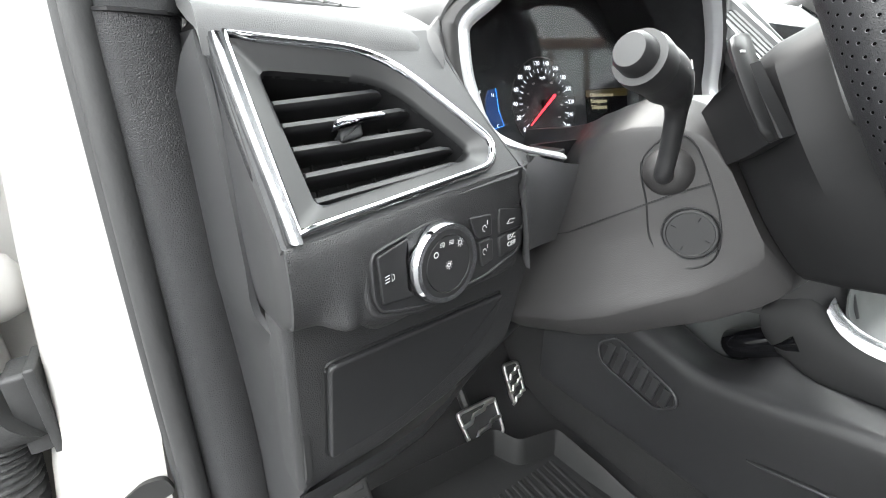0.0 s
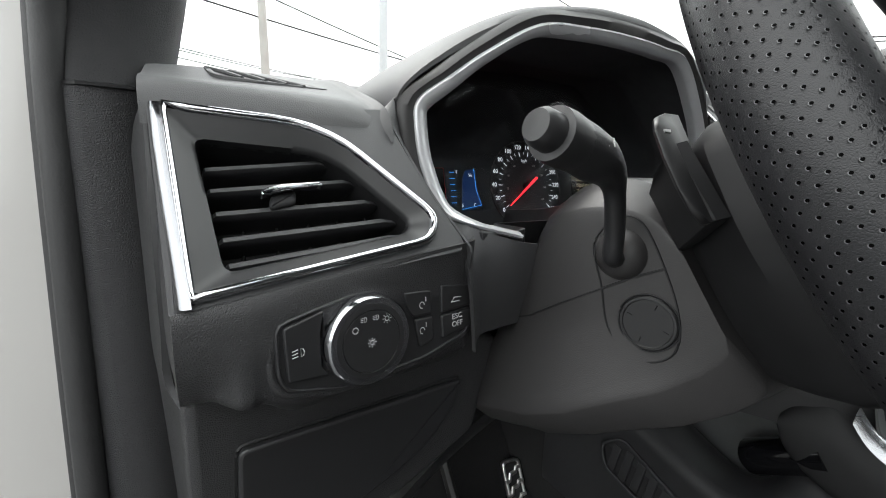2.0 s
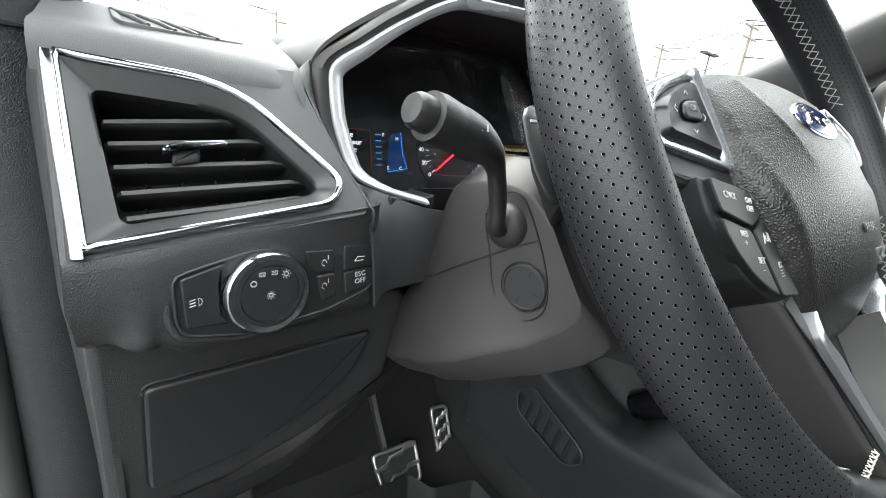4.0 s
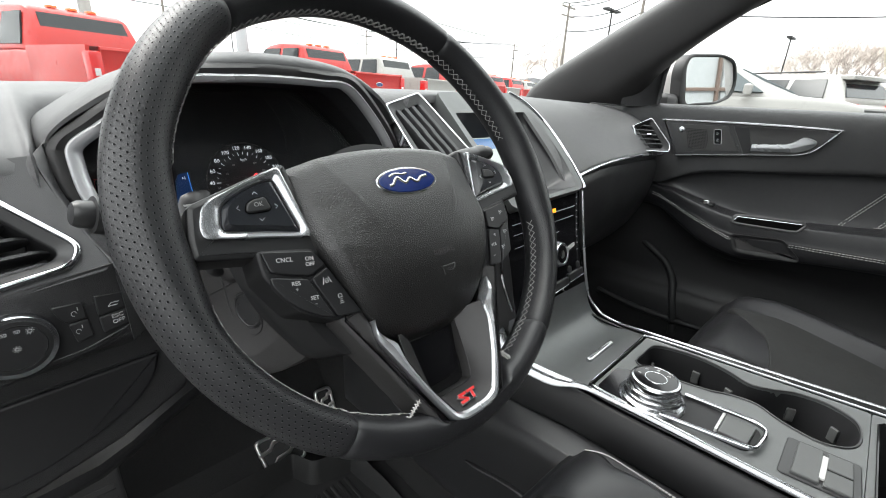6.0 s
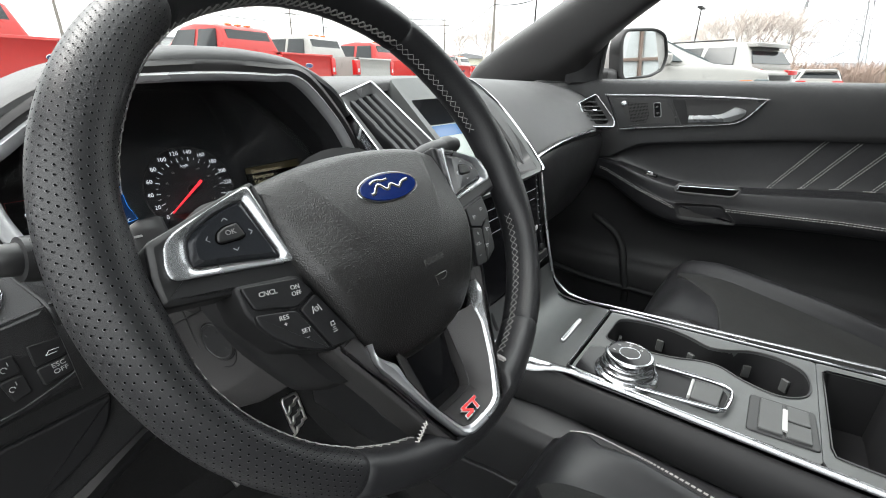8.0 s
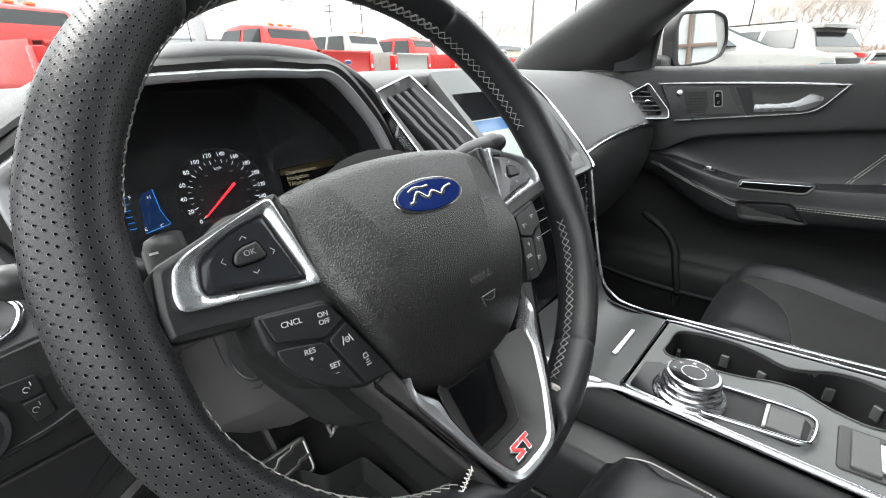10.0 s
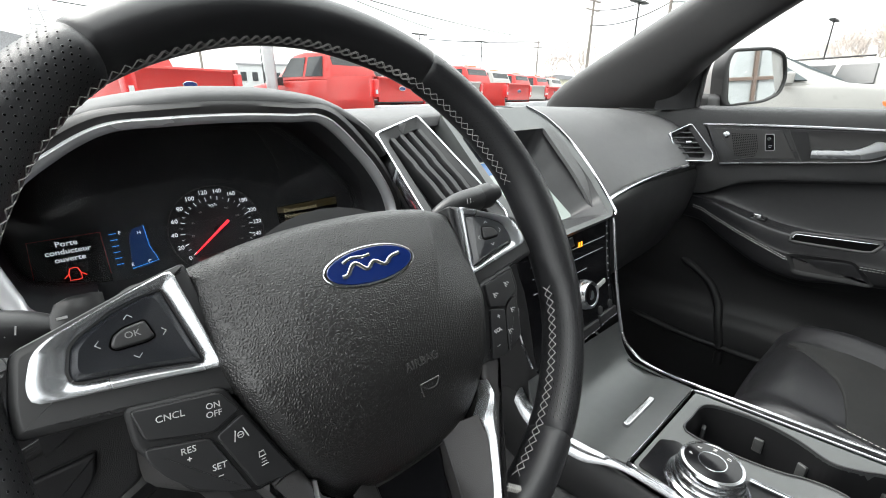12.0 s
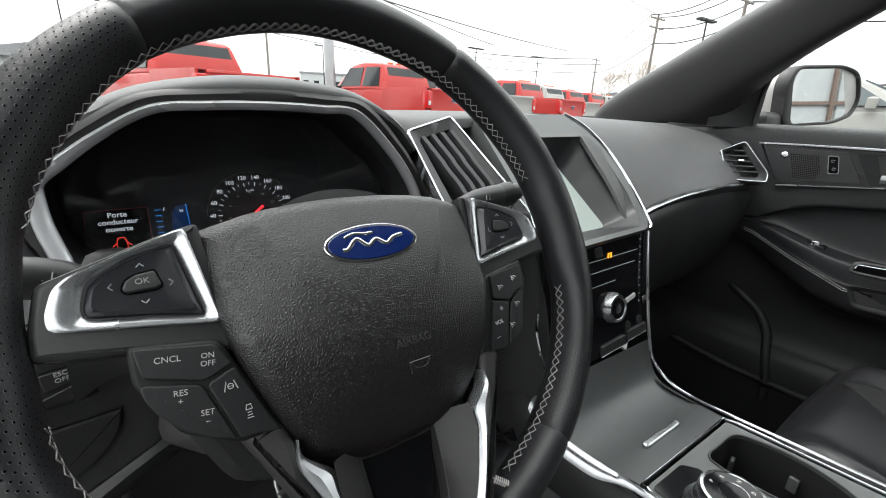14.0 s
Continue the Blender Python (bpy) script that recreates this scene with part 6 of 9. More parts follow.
    sheet(b, smooth_rows([[(0.285, 0.13, 1.0), (0.288, 0.105, 0.92), (0.292, 0.087, 0.84), (0.30, 0.07, 0.79)], [(0.262, 0.17, 1.0), (0.265, 0.15, 0.92), (0.268, 0.14, 0.84), (0.275, 0.12, 0.77)], [(0.25, 0.28, 1.0), (0.25, 0.28, 0.92), (0.25, 0.28, 0.84), (0.25, 0.27, 0.75)]], 3), 0.005, (1, 0, 0))
    part("stack_flank", b, PLASTIC, t, "black flank beside the driver's knee", 60)
    b = new_bm()
    tube(b, spline([(0.281, 0.112, 0.925), (0.277, 0.105, 0.90), (0.279, 0.095, 0.872), (0.286, 0.086, 0.845)], 5), 0.0022, seg=6)
    part("flank_strip", b, CHROME, t, "short curved chrome strip")

centre_stack()


# ---- centre console ----
def console():
    t = thing("centre_console", "centre console with satin tray, rotary gear selector and twin cup holders", "centre console", (0.43, -0.1, 0.6))
    Z = 0.775
    b = new_bm()  # swept tray rising to the stack
    prof = [(-0.047, 0.7725), (-0.02, 0.768), (0.01, 0.762), (0.04, 0.764), (0.062, 0.775), (0.076, 0.800), (0.083, 0.832)]
    fine = spline(prof, 5)
    xl = lambda y: 0.306 - 0.03 * max(0, (y + 0.047) / 0.13) ** 1.5
    xr = lambda y: 0.514 + 0.012 * math.sin(max(0, y + 0.047) * 18) - 0.002
    sheet(b, [[(xl(y) + (xr(y) - xl(y)) * s, y, z) for s in (0, 0.25, 0.5, 0.75, 1)] for y, z in fine], 0.01)
    part("tray", b, SATIN, t, "satin grey swept tray", 70)
    b = new_bm()
    prism(b, fillet([(0.368, -0.0075), (0.450, -0.0075), (0.450, -0.0165), (0.368, -0.0165)], 0.004), 0.76, 0.7725, Matrix(), 0.002)
    part("tray_clip", b, SILVER, t, "small bright bar in the tray")
    # rails
    b = new_bm()
    tube(b, spline([(0.523, 0.121, 1.000), (0.513, 0.102, 0.93), (0.511, 0.088, 0.872), (0.514, 0.080, 0.835), (0.520, 0.070, 0.800), (0.528, 0.045, 0.774), (0.528, 0.010, 0.768), (0.518, -0.047, 0.777), (0.526, -0.12, 0.779), (0.540, -0.22, 0.780), (0.556, -0.33, 0.781), (0.570, -0.44, 0.782)], 6), 0.0024, seg=8)
    part("chrome_rail", b, SATINTRIM, t, "chrome rail along the passenger side")
    b = new_bm()
    rail = spline([(0.272, 0.093, 0.815), (0.274, 0.075, 0.793), (0.281, 0.045, 0.777), (0.289, 0.0, 0.773), (0.294, -0.047, 0.775), (0.296, -0.14, 0.778), (0.297, -0.26, 0.779), (0.300, -0.42, 0.78)], 6)
    loops = []
    for i, p in enumerate(rail):
        k = max(0.0, min(1.0, (i - 17) / 8))
        wd = 0.014 - 0.0116 * k * k * (3 - 2 * k)
        x, y, z = p
        loops.append([(x + 0.005, y, z + 0.001), (x, y, z + 0.002), (x - wd * 0.5, y, z - wd * 0.3), (x - wd * 0.7, y, z - wd), (x, y, z - wd)])
    skin(b, loops)
    part("silver_rail", b, SATINTRIM, t, "silver rail along the driver side", 60)
    # top plate with the openings cut through
    b = new_bm()
    cr = fillet([(0.300, -0.045), (0.508, -0.045), (0.560, -0.43), (0.306, -0.43)], 0.006)
    frame_ring(b, cr, offset(cr, 0.0024), (0.43, -0.22), Z - 0.01, Z + 0.004, Matrix(), 140, 0.0016)
    part("chrome_edge", b, CHROME, t, "chrome edge of the selector plate", 50)
    cups = spline([(0.410, -0.072), (0.445, -0.067), (0.484, -0.070), (0.500, -0.098), (0.506, -0.135), (0.500, -0.172), (0.487, -0.205), (0.497, -0.232), (0.514, -0.256), (0.520, -0.290), (0.505, -0.320), (0.475, -0.329), (0.438, -0.324), (0.417, -0.295), (0.424, -0.255), (0.440, -0.224), (0.436, -0.195), (0.423, -0.168), (0.412, -0.125)], 5, True)
    plate = fillet([(0.306, -0.051), (0.503, -0.051), (0.541, -0.3365), (0.3105, -0.3365)], 0.003)
    # the plate is a ring round the cup well; the selector stands on its driver side
    cc = (0.462, -0.208)
    b = new_bm()
    frame_ring(b, plate, cups, cc, Z - 0.012, Z, Matrix(), 200)
    part("top_plate", b, SATIN, t, "satin grey top plate", 40)
    b = new_bm()
    cp = polar(cups, cc, 120)
    skin(b, [[(*p, Z - 0.004) for p in cp], [(cc[0] + (p[0] - cc[0]) * 0.97, cc[1] + (p[1] - cc[1]) * 0.97, Z - 0.02) for p in cp], [(cc[0] + (p[0] - cc[0]) * 0.9, cc[1] + (p[1] - cc[1]) * 0.93, Z - 0.085) for p in cp], [(cc[0] + (p[0] - cc[0]) * 0.3, cc[1] + (p[1] - cc[1]) * 0.3, Z - 0.09) for p in cp]], cap=False)
    b.faces.new([v for v in list(b.verts)[-len(cp):]])
    w = part("cup_well", b, DARK, t, "deep black cup holder well", 60)
    b = new_bm()
    tube(b, [(*p, Z + 0.0005) for p in cp], 0.0016, True, 6)
    part("well_edge", b, PLASTIC, w, "rolled edge")
    for x, y, a in ((0.5015, -0.1356, 90), (0.4915, -0.184, 65), (0.511, -0.2593, 110), (0.5065, -0.308, 55), (0.470, -0.078, 10)):
        b = new_bm()
        m = pose(x, y, Z - 0.03, 0, 0, a)
        block(b, (-0.0055, -0.0025, -0.014), (0.0055, 0.0025, 0.006), 0.002, m)
        part("cup_grip", b, BUTTONGREY, w, "grey rubber grip finger")
    b = new_bm()
    prism(b, fillet([(0.309, -0.056), (0.371, -0.056), (0.384, -0.072), (0.376, -0.092), (0.372, -0.135), (0.312, -0.140), (0.308, -0.10)], 0.005), Z, Z + 0.0012)
    part("selector_plinth", b, GLOSS, t, "gloss black selector plinth")
    b = new_bm()
    prism(b, fillet([(0.320, -0.135), (0.380, -0.130), (0.384, -0.196), (0.383, -0.234), (0.373, -0.241), (0.336, -0.238), (0.327, -0.230)], 0.005), Z, Z + 0.0015)
    part("selector_channel", b, DARK, t, "dark channel between dial and button")
    km = pose(0.340, -0.119, Z + 0.001) @ Matrix.Scale(1.16, 4)
    b = new_bm()
    lathe(b, [(0.0365, 0.0), (0.0365, 0.0020), (0.0350, 0.0050), (0.0318, 0.0072), (0.0312, 0.0085), (0.0312, 0.0115), (0.0296, 0.0128), (0.0290, 0.0140), (0.0288, 0.0175), (0.0272, 0.0190), (0.0270, 0.0200), (0.0275, 0.0212), (0.0275, 0.0262), (0.0262, 0.0285), (0.0238, 0.0290), (0.0230, 0.0280)], km, 72)
    k = part("gear_dial", b, SILVER, t, "stepped silver rotary gear dial", 26)
    b = new_bm()
    lathe(b, [(0.0232, 0.0), (0.0232, 0.0284), (0.0125, 0.0290), (0.0118, 0.0280), (0.0112, 0.0290), (0.001, 0.0293)], km, 64)
    part("dial_top", b, GLOSS, k, "gloss black dial top")
    b = new_bm()
    tube(b, [km @ Vector((0.0116 * math.cos(q), 0.0116 * math.sin(q), 0.0288)) for q in [2 * math.pi * n / 40 for n in range(40)]], 0.0007, True, 6)
    part("dial_ring", b, CHROME, k, "thin chrome ring in the dial top")
    for s, a in (("P", 100), ("R", 55), ("N", 10), ("D", -35)):
        lettering("dial_letter", s, 0.0050, km @ pose(0.0175 * math.cos(radians(a)), 0.0175 * math.sin(radians(a)), 0.0290), WHITE, k, 0.0001)
    b = new_bm()
    prism(b, fillet([(0.334, -0.2005), (0.376, -0.2005), (0.377, -0.2345), (0.335, -0.2325)], 0.003), Z + 0.001, Z + 0.0065, Matrix(), 0.0015)
    q = part("park_button_block", b, BUTTONGREY, t, "grey push-button block")
    b = new_bm()
    block(b, (0.3345, -0.2005, Z + 0.002), (0.3755, -0.1970, Z + 0.0075), 0.001)
    part("light_bar", b, WHITE, q, "pale lit bar")
    b = new_bm()
    loop = spline([(0.309, -0.140, Z + 0.006), (0.317, -0.175, Z + 0.0055), (0.325, -0.215, Z + 0.0060), (0.3295, -0.235, Z + 0.0065), (0.338, -0.2415, Z + 0.0065), (0.370, -0.2445, Z + 0.0065), (0.3825, -0.239, Z + 0.0065), (0.3865, -0.222, Z + 0.0062), (0.3840, -0.190, Z + 0.0055), (0.3790, -0.150, Z + 0.005)], 6)
    tube(b, loop, 0.0026, seg=10, flat=1.3)
    part("selector_loop", b, CHROME, t, "chrome loop round the button block", 60)
    # parking brake switches
    b = new_bm()
    o = fillet([(0.322, -0.264), (0.398, -0.264), (0.405, -0.332), (0.330, -0.336)], 0.006)
    prism(b, o, Z, Z + 0.002, Matrix(), 0.001)
    q = part("switch_recess", b, BUTTON, t, "dark switch surround")
    for o in ([(0.329, -0.275), (0.392, -0.275), (0.394, -0.299), (0.331, -0.300)], [(0.331, -0.303), (0.361, -0.303), (0.363, -0.327), (0.334, -0.328)], [(0.364, -0.303), (0.394, -0.302), (0.396, -0.325), (0.366, -0.327)]):
        b = new_bm()
        prism(b, fillet(o, 0.002, 2), Z + 0.001, Z + 0.005, Matrix(), 0.0012)
        part("push_switch", b, BUTTONGREY, q, "grey push switch")
    b = new_bm()
    block(b, (0.340, -0.304, Z + 0.003), (0.384, -0.2985, Z + 0.0062), 0.001)
    part("light_bar", b, WHITE, q, "pale lit bar")
    # open bin behind the cup holders
    bin_o = fillet([(0.3108, -0.3372), (0.5412, -0.3372), (0.554, -0.4255), (0.312, -0.4255)], 0.003)
    bin_i = fillet([(0.334, -0.346), (0.524, -0.344), (0.536, -0.416), (0.334, -0.416)], 0.005)
    bc = (0.43, -0.38)
    b = new_bm()
    frame_ring(b, bin_o, bin_i, bc, Z - 0.012, Z, Matrix(), 120)
    part("bin_frame", b, SATIN, t, "satin grey frame of the open bin", 40)
    b = new_bm()
    bp_ = polar(bin_i, bc, 80)
    tube(b, [(*p, Z + 0.0006) for p in bp_], 0.0014, True, 6)
    part("bin_rim", b, GLOSS, t, "black rim of the open bin")
    b = new_bm()
    skin(b, [[(*p, Z - 0.002) for p in bp_], [(bc[0] + (x - bc[0]) * 0.97, bc[1] + (y - bc[1]) * 0.97, Z - 0.09) for x, y in bp_], [(bc[0] + (x - bc[0]) * 0.2, bc[1] + (y - bc[1]) * 0.2, Z - 0.092) for x, y in bp_]], cap=False)
    b.faces.new(list(b.verts)[-len(bp_):])
    part("bin_well", b, DARK, t, "deep dark open bin", 60)
    # flanks: a dark band hangs from the rail over an open ledge on the driver's side
    b = new_bm()
    rows = []
    for y, x, zt, zl in ((0.156, 0.274, 0.782, 0.764), (0.148, 0.274, 0.796, 0.744), (0.134, 0.275, 0.804, 0.728), (0.116, 0.277, 0.806, 0.716), (0.077, 0.281, 0.786, 0.701), (0.03, 0.286, 0.768, 0.702), (-0.047, 0.294, 0.762, 0.705), (-0.2, 0.294, 0.765, 0.708), (-0.44, 0.298, 0.768, 0.71), (-0.7, 0.304, 0.768, 0.71)):
        h = zt - zl
        rows.append([(x, y, zt), (x - 0.008, y, zt - 0.2 * h), (x - 0.013, y, zt - 0.5 * h), (x - 0.014, y, zl + 0.12 * h), (x - 0.010, y, zl), (x + 0.012, y, zl + 0.004)])
    sheet(b, smooth_rows(rows, 3), 0.005, (1, 0, 0))
    part("flank", b, DARK, t, "dark console flank", 60)
    b = new_bm()
    rows = []
    for y, ds, zt in ((0.30, -0.015, 0.84), (0.12, -0.018, 0.80), (0.06, -0.012, 0.772), (-0.047, 0.0, 0.762), (-0.2, 0.010, 0.765), (-0.44, 0.04, 0.768), (-0.7, 0.05, 0.768)):
        rows.append([(0.53 + ds, y, zt), (0.545 + ds, y, zt - 0.03), (0.56 + ds * 0.8, y, zt - 0.09), (0.572 + ds * 0.3, y, 0.56)])
    sheet(b, smooth_rows(rows, 3), 0.006, (-1, 0, 0))
    part("flank", b, DARK, t, "dark console flank", 60)
    b = new_bm()  # grained side of the tunnel, bending inwards to the ledge
    rows = []
    for y, zb, zt, xt in ((0.50, 0.735, 0.775, 0.27), (0.36, 0.697, 0.735, 0.275), (0.291, 0.675, 0.702, 0.277), (0.24, 0.660, 0.674, 0.282), (0.20, 0.652, 0.660, 0.286), (0.166, 0.654, 0.674, 0.282), (0.128, 0.662, 0.715, 0.278), (0.09, 0.670, 0.708, 0.276), (0.04, 0.682, 0.702, 0.276), (-0.05, 0.692, 0.704, 0.284), (-0.3, 0.696, 0.706, 0.286), (-0.7, 0.698, 0.708, 0.29)):
        rows.append([(0.2345, y, 0.455), (0.2325, y, 0.475), (0.2325, y, 0.54), (0.2335, y, zb - 0.035), (0.236, y, zb - 0.012), (0.243, y, zb), (0.252, y, zb + 0.3 * (zt - zb)), (xt, y, zt), (xt + 0.016, y, zt - 0.004)])
    sheet(b, smooth_rows(rows, 3), 0.004, (1, 0, 0))
    part("tunnel_trim", b, PLASTIC, t, "dark plastic tunnel trim with a soft bend", 70)
    b = new_bm()
    tube(b, spline([(0.2322, 0.112, 0.562), (0.2312, 0.06, 0.575), (0.2315, 0.0, 0.586), (0.2318, -0.2, 0.60)], 5), 0.006, seg=8, flat=0.5, taper=lambda k: 0.3 + 0.7 * min(1, k * 6))
    part("moulded_ridge", b, PLASTIC, t, "soft moulded ridge")
    b = new_bm()  # what shows through the opening under the band
    sheet(b, [[(0.312, y, z) for z in (0.58, 0.68, 0.745)] for y in (0.34, 0.2, 0.10)], 0.006, (1, 0, 0))
    part("inner_panel", b, SATIN, t, "satin grey inner panel behind the opening")
    b = new_bm()
    tube(b, [(0.290, 0.192, 0.688), (0.289, 0.186, 0.692), (0.287, 0.165, 0.707), (0.284, 0.135, 0.728), (0.284, 0.11, 0.745)], 0.021, seg=16, taper=lambda k: 0.7 if k < 0.01 else 1.0 + 0.1 * k)
    part("cross_beam", b, GLOSS, t, "rounded black beam under the stack", 60)
    # armrest box behind
    b = new_bm()
    block(b, (0.30, -0.80, 0.56), (0.58, -0.45, 0.83), 0.03)
    part("armrest_box", b, LEATHER, t, "black leather armrest box")
    # heater grille on the tunnel's flank
    gm = frame3((0.2300, 0.295, 0.600), (0, -0.93, -0.12), (0.12, -0.0, 1))
    o = fillet([(-0.078, 0.005), (-0.045, 0.040), (0.075, 0.012), (0.085, -0.01), (0.06, -0.040), (-0.06, -0.028)], 0.014, 4)
    b = new_bm()
    frame_ring(b, o, offset(o, 0.005), (0, 0), -0.004, 0.004, gm, 80, 0.001)
    g = part("heater_grille", b, PLASTIC, t, "black louvred heater grille")
    b = new_bm()
    prism(b, offset(o, 0.004), -0.006, -0.002, gm)
    part("grille_back", b, DARK, g)
    for i in range(6):
        b = new_bm()
        x = -0.055 + i * 0.022
        h0 = 0.026 - abs(i - 1.2) * 0.005
        prism(b, [(x, -0.026), (x + 0.013, -0.027), (x + 0.013, h0), (x, h0)], -0.003, 0.0015, gm, 0.001)
        part("louvre", b, PLASTIC, g)

console()

# ---- passenger's side ----
def passenger_door():
    t = thing("door_1", "closed black passenger door panel with silver trim, pull handle and stitched armrest", "car door", (1.2, -0.3, 0.5), kind="structure")
    X = lambda y: 1.126 + 0.03 * (0.15 - y)
    ip = lambda y, tab: float(np.interp(-y, [-p[0] for p in tab], [p[1] for p in tab]))
    ITOP = [(0.45, 0.94), (0.21, 0.94), (0.17, 0.952), (0.145, 0.965), (0.11, 0.98), (0.06, 0.991), (0.0, 0.998), (-0.15, 1.015), (-0.33, 1.035), (-0.85, 1.05)]
    IBOT = [(0.45, 0.935), (0.21, 0.936), (0.153, 0.932), (0.10, 0.918), (0.054, 0.906), (-0.03, 0.889), (-0.2, 0.899), (-0.36, 0.92), (-0.85, 0.94)]
    STI = [(0.45, 0.90), (0.21, 0.912), (0.177, 0.908), (0.078, 0.871), (-0.023, 0.836), (-0.155, 0.850), (-0.378, 0.863), (-0.85, 0.87)]
    ABOT = [(0.45, 0.86), (0.21, 0.875), (0.172, 0.870), (0.036, 0.799), (-0.04, 0.78), (-0.187, 0.812), (-0.387, 0.832), (-0.85, 0.84)]
    AX = [(0.45, 1.15), (0.21, 1.128), (0.15, 1.110), (0.08, 1.095), (-0.03, 1.085), (-0.2, 1.082), (-0.85, 1.08)]
    ys = (0.42, 0.30, 0.235, 0.20, 0.17, 0.14, 0.10, 0.05, 0.0, -0.06, -0.14, -0.25, -0.45, -0.85)
    b = new_bm()  # upper panel and ledge
    rows = [[(X(y) + 0.11, y, 1.115), (X(y) + 0.095, y, 1.150), (X(y) + 0.05, y, 1.160), (X(y) + 0.016, y, 1.155), (X(y) + 0.003, y, 1.138), (X(y), y, 1.10), (X(y) + 0.003, y, 1.055), (X(y) + 0.006, y, ip(y, ITOP) + 0.008), (X(y) + 0.012, y, ip(y, ITOP))] for y in ys]
    sheet(b, smooth_rows(rows, 3), 0.004, (1, 0, 0))
    part("upper_panel", b, FINEGRAIN, t, "soft grained upper panel", 60)
    b = new_bm()  # recessed middle insert
    rows = [[(X(y) + 0.011, y, ip(y, ITOP) + 0.002), (X(y) + 0.020, y, ip(y, ITOP) - 0.006), (X(y) + 0.022, y, (ip(y, ITOP) + ip(y, IBOT)) / 2), (X(y) + 0.018, y, ip(y, IBOT) + 0.005), (X(y) + 0.012, y, ip(y, IBOT) - 0.001)] for y in ys]
    sheet(b, smooth_rows(rows, 3), 0.004, (1, 0, 0))
    part("insert", b, LEATHER, t, "smooth black leather insert", 60)
    b = new_bm()  # armrest sweeping back
    rows = [[(X(y) + 0.016, y, ip(y, IBOT)), (ip(y, AX) + 0.012, y, ip(y, IBOT) - 0.003), (ip(y, AX) + 0.003, y, ip(y, IBOT) * 0.8 + ip(y, STI) * 0.2), (ip(y, AX), y, ip(y, STI) + 0.008), (ip(y, AX) - 0.001, y, ip(y, STI)), (ip(y, AX) + 0.002, y, ip(y, ABOT) + 0.012), (ip(y, AX) + 0.012, y, ip(y, ABOT)), (ip(y, AX) + 0.03, y, ip(y, ABOT) - 0.004)] for y in ys]
    sheet(b, smooth_rows(rows, 3), 0.004, (1, 0, 0))
    part("armrest", b, LEATHER, t, "black leather armrest with double pale stitching", 60)
    b = new_bm()
    for dz in (0.0, 0.005):
        for y0, y1 in ((0.20, -0.03), (-0.15, -0.7)):
            y = y0
            while y > y1:
                tube(b, [Vector((ip(q, AX) - 0.0022, q, ip(q, STI) - dz)) for q in (y, y - 0.0045)], 0.0007, seg=4)
                y -= 0.0065
    tagged(part("armrest_stitch", b, THREAD, t, "double row of pale stitches"), kind="stuff")
    b = new_bm()  # lower panel and pocket
    rows = [[(ip(y, AX) + 0.028, y, ip(y, ABOT) - 0.003), (ip(y, AX) + 0.045, y, ip(y, ABOT) - 0.02), (X(y) + 0.03, y, 0.74), (X(y) + 0.02, y, 0.64), (X(y) - 0.02, y, 0.60), (X(y) - 0.03, y, 0.38)] for y in ys]
    sheet(b, smooth_rows(rows, 3), 0.004, (1, 0, 0))
    part("lower_panel", b, DARK, t, "dark lower panel", 60)
    b = new_bm()
    tube(b, spline([(1.168, 0.215, 0.745), (1.156, 0.185, 0.735), (1.155, 0.13, 0.700), (1.138, 0.095, 0.655), (1.116, 0.080, 0.615), (1.103, 0.060, 0.545), (1.100, 0.055, 0.50)], 5), 0.011, seg=10)
    part("speaker_ridge", b, DARK, t, "raised ridge round the door speaker", 60)
    b = new_bm()
    tube(b, spline([(1.092, 0.30, 0.565), (1.098, 0.18, 0.548), (1.103, 0.08, 0.545), (1.106, -0.01, 0.545), (1.112, -0.2, 0.55), (1.12, -0.45, 0.56)], 5), 0.009, seg=10)
    part("pocket_edge", b, DARK, t, "rounded edge of the door pocket", 60)
    b = new_bm()  # slanting pale stitching on the insert
    for i in range(7):
        y0 = -0.222 - i * 0.06
        for d in (0.0, 0.0065):
            n = 26
            for k in range(n):
                P = []
                for s in (k / n, (k + 0.62) / n):
                    y = y0 - d - 0.084 * s
                    z0, z1 = ip(y, IBOT), ip(y, ITOP)
                    z = 0.905 + 0.126 * s
                    z = min(max(z, z0 + 0.002), z1 - 0.002)
                    xx = X(y) + 0.0195 - 0.007 * max(0, 1 - (z1 - z) / 0.012) - 0.003 * max(0, 1 - (z - z0) / 0.012)
                    P.append(Vector((xx, y, z)))
                tube(b, P, 0.0008, seg=4)
    tagged(part("insert_stitch", b, THREAD, t, "slanting double rows of pale stitches"), kind="stuff")
    # trim plate with handle
    f = frame3((1.1235, 0.15, 1.085), (0.03, -1, 0), (0, 0, 1))
    o = fillet([(-0.063, 0.034), (0.13, 0.034), (0.326, 0.0365), (0.312, 0.012), (0.292, -0.018), (0.262, -0.030), (0.22, -0.035), (0.10, -0.048), (-0.013, -0.061)], [0.002, 0.02, 0.002, 0.005, 0.012, 0.012, 0.02, 0.02, 0.003], 4)
    def strip(line, name):
        b = new_bm()
        skin(b, [[f @ Vector((x, y + d * w, z)) for d, z in ((-0.5, 0.0), (-0.5, 0.0030), (-0.28, 0.0046), (0.28, 0.0046), (0.5, 0.0030), (0.5, 0.0))] for x, y, w in line])
        part("trim_strip", b, SATINTRIM, t, name, 40)
